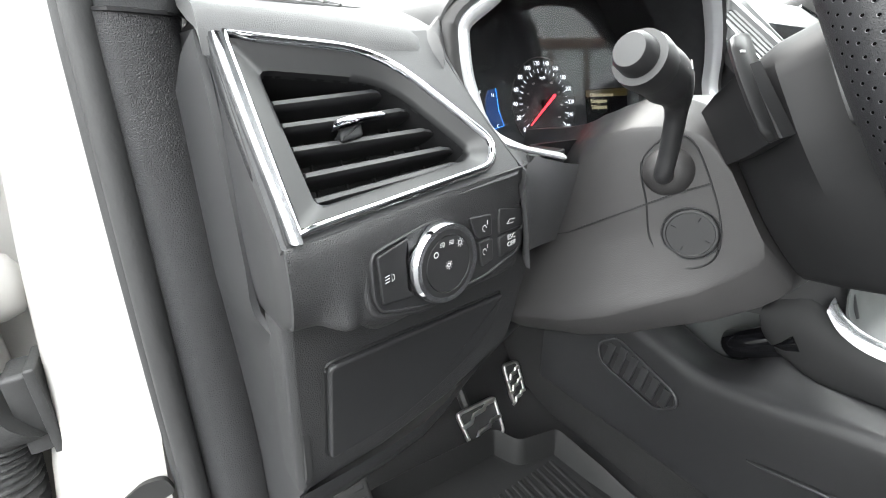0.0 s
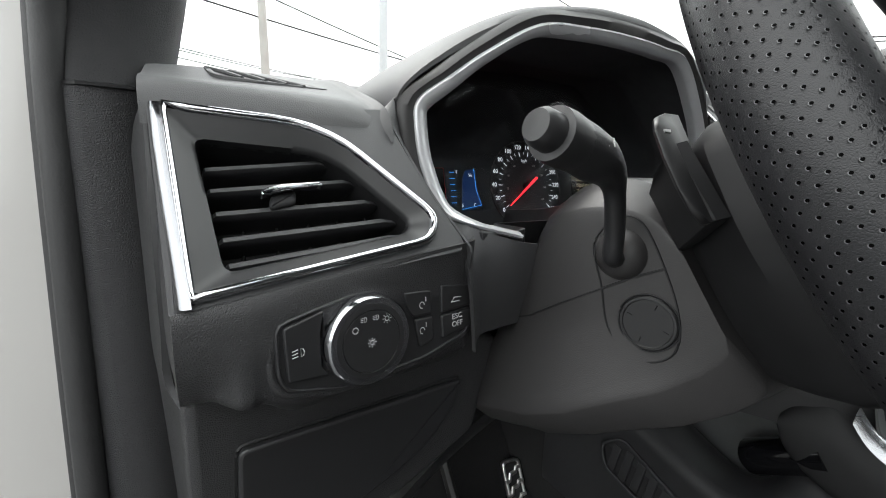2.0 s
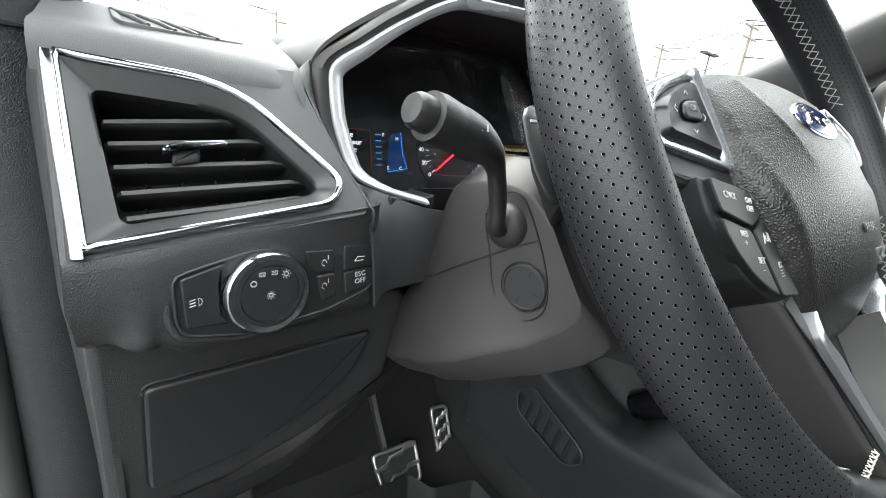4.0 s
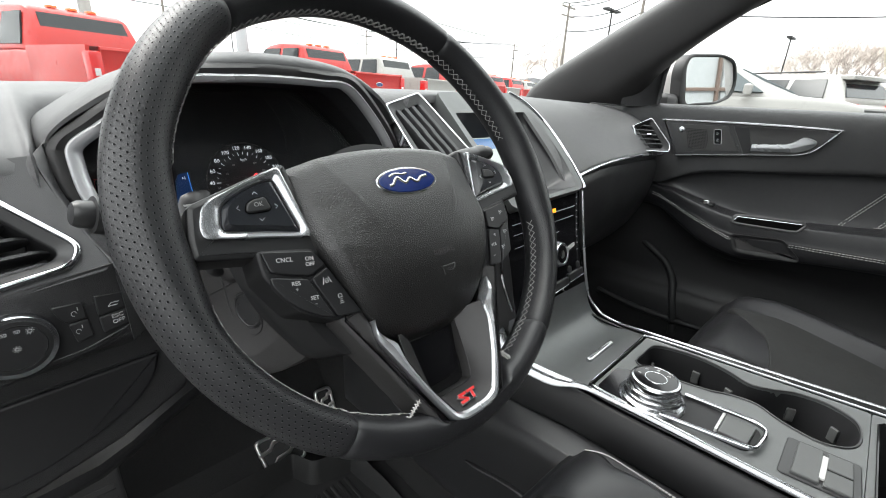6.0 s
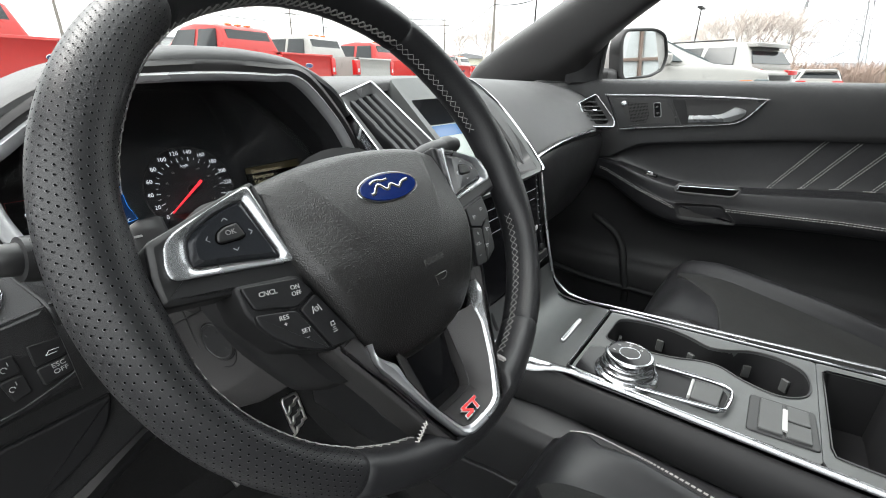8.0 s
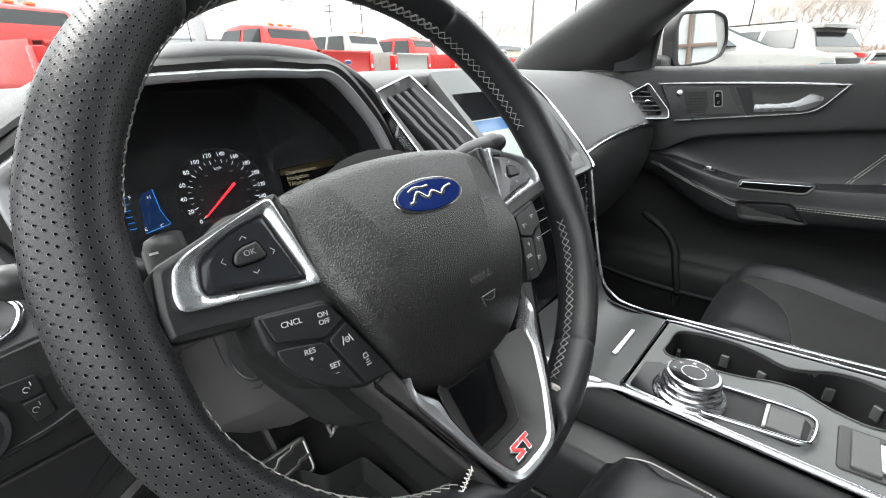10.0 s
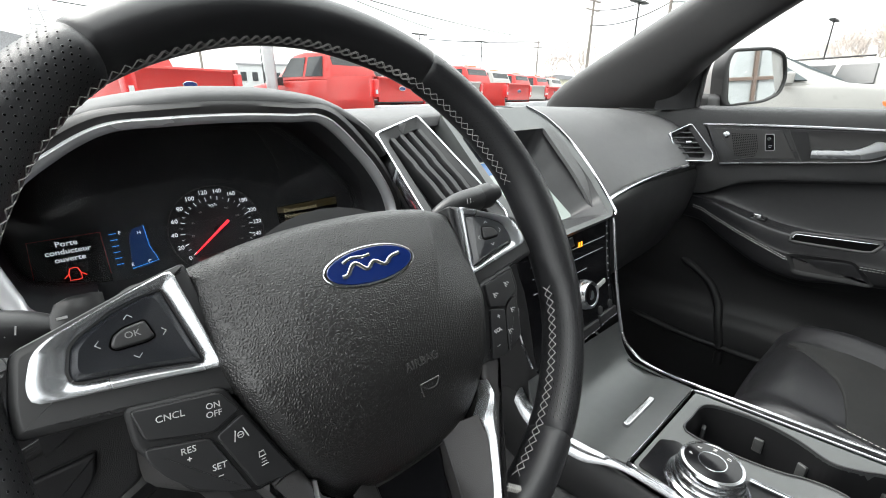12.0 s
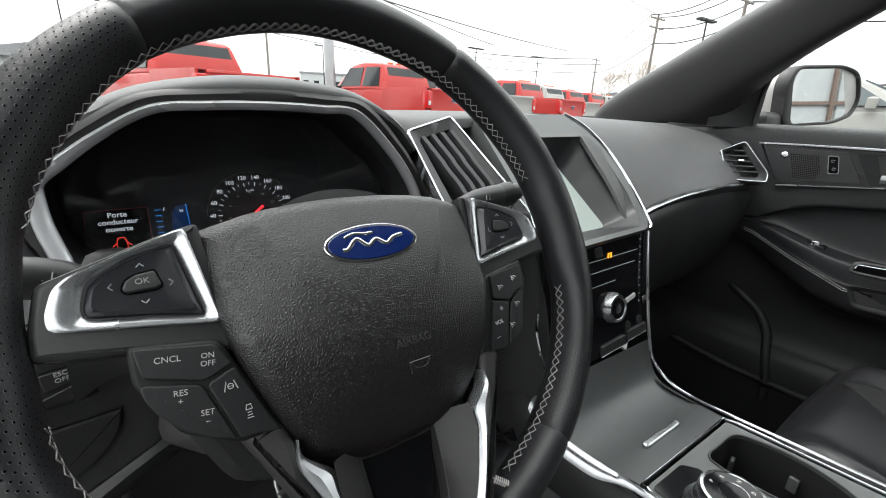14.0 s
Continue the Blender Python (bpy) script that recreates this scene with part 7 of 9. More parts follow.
    strip([(-0.064, 0.0325, 0.0042), (0.0, 0.0340, 0.0052), (0.10, 0.0355, 0.0060), (0.156, 0.0360, 0.0062), (0.23, 0.0360, 0.0058), (0.29, 0.0352, 0.0050), (0.318, 0.0345, 0.0036), (0.328, 0.0342, 0.0012)], "silver upper trim strip")
    b = new_bm()
    low = spline([(-0.010, -0.0600), (0.05, -0.0525), (0.104, -0.0462), (0.17, -0.0385), (0.234, -0.0310), (0.262, -0.0262), (0.279, -0.0190), (0.293, -0.0065), (0.309, 0.0150), (0.322, 0.0330)], 4)
    nl = []
    for i, p in enumerate(low):
        tg = (Vector(low[min(len(low) - 1, i + 1)]) - Vector(low[max(0, i - 1)])).normalized()
        nl.append((Vector(p), Vector((-tg.y, tg.x))))
    skin(b, [[f @ Vector((*(p + q * d), z)) for d, z in ((-0.0018, 0.0), (-0.0018, 0.003), (-0.0008, 0.0044), (0.0008, 0.0044), (0.0018, 0.003), (0.0018, 0.0))] for p, q in nl])
    part("trim_strip", b, SATINTRIM, t, "silver lower trim strip", 40)
    b = new_bm()
    prism(b, offset(o, 0.004), -0.002, 0.0012, f)
    part("trim_plate", b, PLASTIC, t, "black plate inside the trim strip")
    b = new_bm()
    prism(b, fillet([(-0.039, 0.0235), (0.100, 0.0262), (0.137, -0.034), (0.036, -0.043), (0.012, -0.027)], [0.003, 0.003, 0.003, 0.005, 0.005], 3), 0.0, 0.0034, f, 0.0006)
    tp = part("tweeter_plate", b, SHROUD, t, "grey-black tweeter plate")
    b = new_bm()
    for r in range(14):
        for q in range(14):
            x, y = 0.002 + q * 0.0038 + r * 0.0012, 0.014 - r * 0.0038
            if x < 0.066 - r * 0.0006 and y > -0.036:
                prism(b, [(x, y), (x + 0.0021, y), (x + 0.0021, y - 0.0021), (x, y - 0.0021)], 0.003, 0.0037, f)
    tagged(part("speaker_hole", b, HOLE, tp, "fine speaker perforations"), kind="stuff")
    b = new_bm()
    lathe(b, [(0.0078, 0.0), (0.0078, 0.003), (0.0068, 0.0038), (0.0005, 0.004)], f @ pose(-0.008, 0.010, 0.003), 24)
    part("speaker_badge", b, SILVER, tp, "round silver badge")
    lo = fillet([(0.070, 0.016), (0.087, 0.017), (0.095, -0.019), (0.078, -0.021)], 0.004)
    b = new_bm()
    prism(b, lo, 0.002, 0.0056, f, 0.001)
    lk = part("lock_switch", b, GLOSS, tp, "black lock switch")
    b = new_bm()
    tube(b, [f @ Vector((*p, 0.005)) for p in lo], 0.0008, True, 4)
    for x, y in ((0.080, 0.006), (0.085, -0.010)):
        tube(b, [f @ Vector((x + 0.0028 * math.cos(q), y + 0.0026 * math.sin(q), 0.0058)) for q in [k * 0.9 for k in range(7)]], 0.0004, seg=4)
    part("lock_symbol", b, WHITE, lk, "pale outline and padlock symbols")
    cup = fillet([(0.112, 0.0265), (0.300, 0.0285), (0.304, 0.020), (0.276, -0.0215), (0.232, -0.0300), (0.148, -0.0395)], 0.004)
    b = new_bm()
    frame_ring(b, offset(cup, -0.0028), cup, (0.21, 0.0), 0.0, 0.0032, f, 120)
    part("handle_surround", b, BUTTON, t, "black handle surround")
    b = new_bm()
    cp = polar(cup, (0.21, 0.0), 80)
    skin(b, [[f @ Vector((x, y, 0.0024)) for x, y in cp], [f @ Vector((0.21 + (x - 0.21) * 0.80, y * 0.90, 0.0016)) for x, y in cp], [f @ Vector((0.22 + (x - 0.21) * 0.2, y * 0.2, 0.0014)) for x, y in cp]], cap=False)
    b.faces.new(list(b.verts)[-len(cp):])
    part("handle_cup", b, SHROUD, t, "dark cup behind the handle", 60)
    # thin dark plate stands in for the shade at the cup's end
    b = new_bm()
    prism(b, fillet([(0.114, 0.0255), (0.146, 0.0255), (0.166, -0.034), (0.149, -0.0375)], 0.003), 0.0012, 0.0030, f)
    part("cup_painted_shade", b, DARK, t, "dark plate painting shade into one end of the handle cup")
    b = new_bm()  # flat bar with a bevelled lower face and a flared end
    bar = [(0.1625, -0.0118, -0.0205, -0.0295), (0.168, -0.0112, -0.0200, -0.0290), (0.20, -0.0085, -0.0172, -0.0262), (0.228, -0.0058, -0.0148, -0.0242), (0.240, -0.0012, -0.0128, -0.0235), (0.250, 0.0055, -0.0098, -0.0226), (0.259, 0.0135, -0.0062, -0.0210), (0.266, 0.0138, -0.0030, -0.0178), (0.277, 0.0105, 0.0002, -0.0125), (0.2855, 0.0072, 0.0020, -0.0035)]
    skin(b, [[f @ Vector(p) for p in ((x, a, 0.005 + 0.4 * h), (x, a - 0.001, 0.010 + h), (x, m - 0.0004, 0.0128 + h), (x, m - 0.0022, 0.0126 + h), (x, c, 0.0085 + h * 0.8), (x, c, 0.005 + 0.4 * h))] for (x, a, m, c), h in zip(bar, (0.0, 0.002, 0.003, 0.003, 0.0032, 0.0034, 0.003, 0.002, 0.0, -0.003))])
    part("door_handle", b, HANDLE, t, "satin silver pull handle", 35)
    b = new_bm()  # window switch on the armrest's top
    block(b, (1.112, 0.035, 0.898), (1.138, 0.085, 0.908), 0.003, pose(0, 0, 0))
    part("window_switch_plate", b, GLOSS, t, "gloss black window switch plate")
    b = new_bm()
    block(b, (1.116, 0.046, 0.904), (1.130, 0.062, 0.916), 0.003)
    part("window_switch", b, SILVER, t, "bright window switch")
    sm = frame3((1.1085, 0.15, 1.085), (0.03, -1, 0), (0.30, 0, 1))
    so = fillet([(0.182, -0.193), (0.318, -0.184), (0.306, -0.203), (0.178, -0.209)], 0.004)
    b = new_bm()
    prism(b, so, -0.004, 0.0008, sm)
    part("grab_slot", b, HOLE, t, "deep dark slot above the armrest")
    b = new_bm()
    tube(b, [sm @ Vector((x, y, 0.001)) for x, y in ((0.181, -0.203), (0.184, -0.1945), (0.312, -0.1860))], 0.0009, seg=5)
    part("slot_edge", b, SILVER, t, "thin bright edge of the slot")
    b = new_bm()
    frame_ring(b, offset(so, -0.006), so, (0.25, -0.197), -0.003, 0.0016, sm, 80, 0.001)
    part("slot_surround", b, BUTTON, t, "black surround of the slot", 60)
    gf = frame3((1.0825, 0.15, 0.85), (0.0, -1, 0), (0, 0, 1))
    go = fillet([(0.178, -0.006), (0.288, 0.006), (0.330, -0.036), (0.196, -0.046)], [0.008, 0.010, 0.010, 0.008], 4)
    b = new_bm()
    frame_ring(b, offset(go, -0.003), offset(go, 0.007), (0.25, -0.02), -0.004, 0.003, gf, 100, 0.001, 0.004)
    part("grab_rim", b, DARK, t, "dark rim of the pull cup", 60)
    b = new_bm()
    prism(b, offset(go, 0.0065), -0.004, -0.0010, gf)
    part("grab_cup", b, SHROUD, t, "grey-black pull cup under the armrest")
    return t

passenger_door()


def side_window_and_pillars():
    # passenger A-pillar: from dash corner up and back to the roof
    def pillar(name, sgn, label):
        b = new_bm()
        S = lambda x: CX + sgn * (x - CX)
        rows = []
        for (x0, y0, z0), (x1, y1, z1), (x2, y2, z2), (x3, y3, z3) in (
                ((1.075, 0.66, 1.150), (1.06, 0.58, 1.150), (1.085, 0.40, 1.150), (1.13, 0.335, 1.150)),
                ((1.066, 0.63, 1.185), (1.050, 0.555, 1.182), (1.068, 0.36, 1.178), (1.125, 0.30, 1.178)),
                ((1.052, 0.55, 1.235), (1.035, 0.49, 1.230), (1.047, 0.29, 1.225), (1.10, 0.25, 1.228)),
                ((1.022, 0.38, 1.318), (1.004, 0.33, 1.312), (1.016, 0.165, 1.295), (1.06, 0.15, 1.302)),
                ((0.990, 0.21, 1.398), (0.975, 0.17, 1.392), (0.990, 0.03, 1.372), (1.03, 0.02, 1.38)),
                ((0.955, 0.00, 1.492), (0.940, -0.03, 1.486), (0.960, -0.14, 1.462), (1.0, -0.15, 1.47)),
                ((0.930, -0.15, 1.56), (0.915, -0.17, 1.552), (0.94, -0.28, 1.53), (0.98, -0.29, 1.535))):
            rows.append([(S(x0 + 0.05), y0 + 0.03, z0 + 0.01), (S(x0), y0, z0), (S(x1), y1, z1), (S((x1 + x2) / 2 - 0.006), (y1 + y2) / 2, (z1 + z2) / 2), (S(x2), y2, z2), (S(x3), y3, z3), (S(x3 + 0.04), y3 + 0.02, z3 + 0.004)])
        sheet(b, smooth_rows(rows, 4), 0.004, (sgn, 0, 0))
        return solid(name, b, SHROUD, label, "pillar", "structure", sharp=70)
    pillar("trim_pillar_right", 1, "grey-black moulded trim of the windscreen pillar")
    b = new_bm()  # upper door frame rail behind pillar, closing the window opening
    rows = [[(1.10, 0.23, 1.29), (1.05, 0.12, 1.335), (1.02, -0.02, 1.39), (0.99, -0.2, 1.475), (0.985, -0.5, 1.52), (0.985, -0.9, 1.53)],
            [(1.13, 0.225, 1.30), (1.08, 0.12, 1.35), (1.05, -0.02, 1.405), (1.02, -0.2, 1.49), (1.015, -0.5, 1.545), (1.015, -0.9, 1.555)]]
    sheet(b, rows, 0.03, (0.3, 0, 0.9))
    solid("trim_window_rail", b, TRIMBLACK, "black rail over the passenger window", "window rail", "structure")
    # dark sail panel between pillar and window
    b = new_bm()
    sheet(b, [[(1.098, 0.335, 1.148), (1.096, 0.330, 1.20), (1.085, 0.318, 1.25), (1.060, 0.25, 1.305), (1.02, 0.06, 1.375)], [(1.122, 0.292, 1.150), (1.12, 0.29, 1.20), (1.115, 0.28, 1.25), (1.095, 0.232, 1.308), (1.045, 0.055, 1.388)], [(1.145, 0.252, 1.150), (1.142, 0.250, 1.20), (1.138, 0.245, 1.252), (1.122, 0.212, 1.306), (1.065, 0.055, 1.390)]], 0.012, (1, 0, 0))
    solid("trim_sail_panel", b, PLASTIC, "black corner panel at the front of the window", "corner panel", "structure", sharp=60)
    b = new_bm()
    tube(b, spline([(1.150, 0.247, 1.145), (1.147, 0.244, 1.20), (1.143, 0.238, 1.255), (1.126, 0.205, 1.308), (1.085, 0.075, 1.386), (1.04, -0.10, 1.465), (1.02, -0.3, 1.52)], 5), 0.006, seg=8)
    solid("trim_window_seal", b, RUBBER, "black rubber channel round the passenger window", "window seal", "structure")
    b = new_bm()
    rows = [[(1.215, y, 1.13), (1.16, y - 0.03, 1.30), (1.03, y - 0.25, 1.52)] for y in (0.21, -0.1, -0.5, -0.85)]
    ob = solid("window_2", sheet(b, rows, 0.004, (1, 0, 0)), CLEAR, "clear closed passenger window", "side window", "structure")
    ob.visible_shadow = False
    # little speaker slot at the dash corner
    b = new_bm()
    prism(b, fillet([(-0.055, 0.008), (0.045, -0.004), (0.05, -0.012), (-0.03, -0.010)], 0.004), 0, 0.004, frame3((1.04, 0.345, 1.1485), (0.75, -0.62, -0.03), (0.6, 0.8, 0.1)), 0.001)
    solid("speaker_slot", b, PLASTIC, "small slotted grille at the corner of the dashboard", "grille")
    # mid rear pillar
    for sgn, x in ((1, 1.19), (-1, -0.41)):
        b = new_bm()
        sheet(b, [[(x, -0.82, 0.4), (x, -0.82, 1.1), (x - sgn * 0.17, -0.82, 1.58)], [(x, -0.98, 0.4), (x, -0.98, 1.1), (x - sgn * 0.17, -0.98, 1.58)]], 0.05, (sgn, 0, 0))
        solid("trim_middle_pillar", b, PLASTIC, "black trim of the middle pillar", "pillar", "structure")

side_window_and_pillars()


def passenger_vent():
    t = thing("air_vent", "passenger air vent with black vanes in a silver hexagonal frame", "air vent", (1.06, 0.23, 1.07))
    f = frame3((0.973, 0.241, 1.099), (0.80, -0.50, 0.0), (0.05, 0.60, 1))
    o = fillet([(0.003, 0.0), (0.059, 0.0225), (0.068, 0.0205), (0.112, -0.053), (0.104, -0.074), (0.010, -0.070)], [0.003, 0.003, 0.003, 0.01, 0.006, 0.003])
    i = fillet([(0.014, -0.006), (0.056, 0.011), (0.062, 0.009), (0.093, -0.052), (0.088, -0.061), (0.018, -0.059)], 0.004)
    c = (0.052, -0.026)
    b = new_bm()
    frame_ring(b, o, offset(o, 0.0034), c, -0.02, 0.007, f, 90, 0.0014)
    part("silver_frame", b, SILVER, t, "silver frame", 50)
    b = new_bm()
    frame_ring(b, offset(o, 0.0035), i, c, -0.02, 0.006, f, 90, 0.0, 0.006)
    part("bezel", b, PLASTIC, t, "black bezel", 60)
    b = new_bm()
    prism(b, polar(i, c, 60), -0.03, -0.016, f)
    part("duct", b, DARK, t)
    for k in range(5):
        b = new_bm()
        y = 0.0035 - k * 0.0125
        x0, x1 = 0.0135 + max(0, y + 0.006) * 2.5, 0.062 + (0.009 - y) * 0.52
        tube(b, [f @ Vector((x0, y, -0.002)), f @ Vector((x1, y - 0.001, -0.002))], 0.0022, seg=6, flat=1.0)
        part("vane", b, PLASTIC, t, "black vane")
    b = new_bm()
    block(b, (0.044, -0.026, -0.004), (0.058, -0.020, 0.006), 0.002, f)
    part("tab", b, SILVER, t, "small bright tab")

passenger_vent()


def door_mirror():
    t = thing("door_mirror", "white door mirror with black-rimmed glass outside the passenger window", "door mirror", (1.40, 0.30, 1.2))
    f = frame3((1.455, 0.212, 1.234), (0.93, -0.30, 0.0), (0.0, 0.04, 1))
    o = fillet([(-0.135, -0.079), (-0.148, 0.03), (-0.128, 0.072), (0.04, 0.084), (0.112, 0.070), (0.140, 0.0), (0.122, -0.045), (0.05, -0.068)], 0.03, 5)
    gl = fillet([(-0.110, -0.071), (-0.132, 0.034), (-0.119, 0.064), (0.046, 0.077), (0.106, 0.063), (0.133, -0.001), (0.115, -0.042), (0.047, -0.061)], 0.018, 5)
    b = new_bm()
    sc = lambda k, dx=0: [(x * k + dx, y * k) for x, y in o]
    skin(b, [[f @ Vector((*p, z)) for p in sc(k)] for k, z in ((0.96, 0.0), (1.0, -0.02), (1.0, -0.06), (0.96, -0.10), (0.84, -0.14), (0.5, -0.165))])
    part("shell", b, WHITEPAINT, t, "white painted shell", 60)
    b = new_bm()
    frame_ring(b, sc(1.02), gl, (0, 0), -0.03, 0.008, f, 90, 0.003)
    part("rim", b, TRIMBLACK, t, "black rim", 60)
    b = new_bm()
    prism(b, offset(gl, -0.002), -0.006, 0.003, f @ pose(0, 0, 0, -1, 2, 0))
    part("mirror_glass", b, MIRROR, t, "mirror glass reflecting a building")
    b = new_bm()
    block(b, (1.235, 0.25, 1.13), (1.345, 0.31, 1.19), 0.02)
    part("arm", b, TRIMBLACK, t, "black arm")
    b = new_bm()
    block(b, (1.225, 0.225, 1.10), (1.27, 0.33, 1.16), 0.015)
    part("foot", b, TRIMBLACK, t, "black foot on the door")

door_mirror()


def seat(name, x0, y0, z0, label, k=1.0, roll=0.10, dip=0.05, taper=0.0, reach=9.0, rise=0.042):
    t = thing(name, label, "car seat", (x0, y0 - 0.3, 0.35))
    def cush(w0, rows_def, mat, nm, lb):
        b = new_bm()
        sheet(b, smooth_rows(rows_def, 4), 0.10)
        return part(nm, b, mat, t, lb, 70)
    # cushion rows from front to rear; x across
    us = (-0.262, -0.255, -0.22, -0.165, -0.14, -0.07, 0.0, 0.07, 0.14, 0.165, 0.22, 0.255, 0.262)
    width = lambda v: k * (1 - taper * max(0.0, v - 0.18))
    def zz(u, v):
        a = abs(u)
        bol = rise * math.exp(-((a - 0.205) / 0.045) ** 2) * min(1, 0.25 + v * 2.2)
        edge = -0.16 * max(0, (a - 0.235) / 0.027) ** 1.5
        front = -roll * max(0, (roll - v) / roll) ** 2
        crown = 0.010 * math.cos(a / 0.14 * 1.57) if a < 0.14 else 0
        return z0 + bol + edge + front + crown * (v > 0.03) - 0.05 * v - dip * max(0.0, v - 0.12)
    at_seat = lambda u, v, up=0.0: (min(x0 + u * width(v), reach + 0.02 * u), y0 - v + 0.012 * (1 - (u / 0.262) ** 2), zz(u, v) + up)
    rows = []
    for v in (-0.004, 0.0, 0.012, 0.03, 0.06, 0.10, 0.16, 0.24, 0.34, 0.46, 0.56):
        r = []
        for u in us:
            x, y, z = at_seat(u * (0.86 + 0.14 * min(1, max(0, v) / 0.10)), max(0, v))
            r.append((x, y + (0.004 if v < 0 else 0), z - (0.12 if v < 0 else 0)))
        rows.append(r)
    cush(0, rows, LEATHER, "cushion", "black leather cushion with raised bolsters")
    b = new_bm()
    edge = ((0.035, 0.100, 0.108), (0.055, 0.075, 0.122), (0.08, 0.045, 0.135), (0.12, 0.0, 0.148), (0.138, -0.045, 0.152), (0.148, -0.10, 0.154), (0.154, -0.155, 0.155), (0.170, -0.168, 0.156), (0.24, -0.168, 0.158), (0.34, -0.168, 0.16), (0.44, -0.168, 0.16), (0.54, -0.168, 0.16))
    rows = [[at_seat(l + (r - l) * s, v, 0.0030) for s in (0, 0.04, 0.2, 0.4, 0.6, 0.8, 0.96, 1)] for v, l, r in edge]
    for r in rows:
        for j in (0, -1):
            r[j] = (r[j][0], r[j][1], r[j][2] - 0.004)
    sheet(b, smooth_rows(rows, 3), 0.004)
    part("centre_panel", b, SUEDE, t, "matt black suede centre panel", 70)
    b = new_bm()
    for sgn in (-1, 1):
        for du in (0.0, 0.008):
            path = spline([at_seat(sgn * (u + du), v, 0.0014) for u, v in ((0.120, 0.030), (0.146, 0.055), (0.164, 0.09), (0.174, 0.14), (0.178, 0.24), (0.182, 0.34), (0.188, 0.46))[0 if sgn > 0 else 3:]], 16)
            for k in range(0, len(path) - 1, 1):
                a, c = Vector(path[k]), Vector(path[k + 1])
                tube(b, [a, a.lerp(c, 0.65)], 0.0008, seg=4)
    tagged(part("stitching", b, THREAD, t, "double rows of pale stitches on the bolsters"), kind="stuff")
    b = new_bm()
    rows = [[(x0 + u * k, y0 - 0.55 - 0.28 * s - 0.04 * (1 - (u / 0.26) ** 2), z0 - 0.03 + 0.66 * s) for u in (-0.25, -0.2, -0.13, 0, 0.13, 0.2, 0.25)] for s, k in ((0, 1.0), (0.2, 1.0), (0.5, 1.0), (0.8, 0.95), (0.97, 0.8), (1.0, 0.7))]
    sheet(b, smooth_rows(rows, 3), 0.09, (0, -1, 0))
    part("backrest", b, LEATHER, t, "black leather backrest", 70)
    b = new_bm()
    block(b, (x0 - 0.12, y0 - 0.96, z0 + 0.66), (x0 + 0.12, y0 - 0.85, z0 + 0.83), 0.04)
    part("headrest", b, LEATHER, t, "black leather headrest")
    b = new_bm()
    block(b, (x0 - 0.23, y0 - 0.52, 0.37), (x0 + 0.23, y0 - 0.06, z0 - 0.08), 0.02)
    part("seat_base", b, PLASTIC, t, "black plastic seat base")

seat("passenger_seat", 0.845, -0.068, 0.700, "black leather and suede passenger seat with pale stitching", 0.90, 0.055, 0.16, 0.8)
seat("driver_seat", 0.030, -0.066, 0.747, "black leather driver's seat with pale stitched bolster", 0.88, 0.055, 0.10, 0.0, 0.226, 0.014)


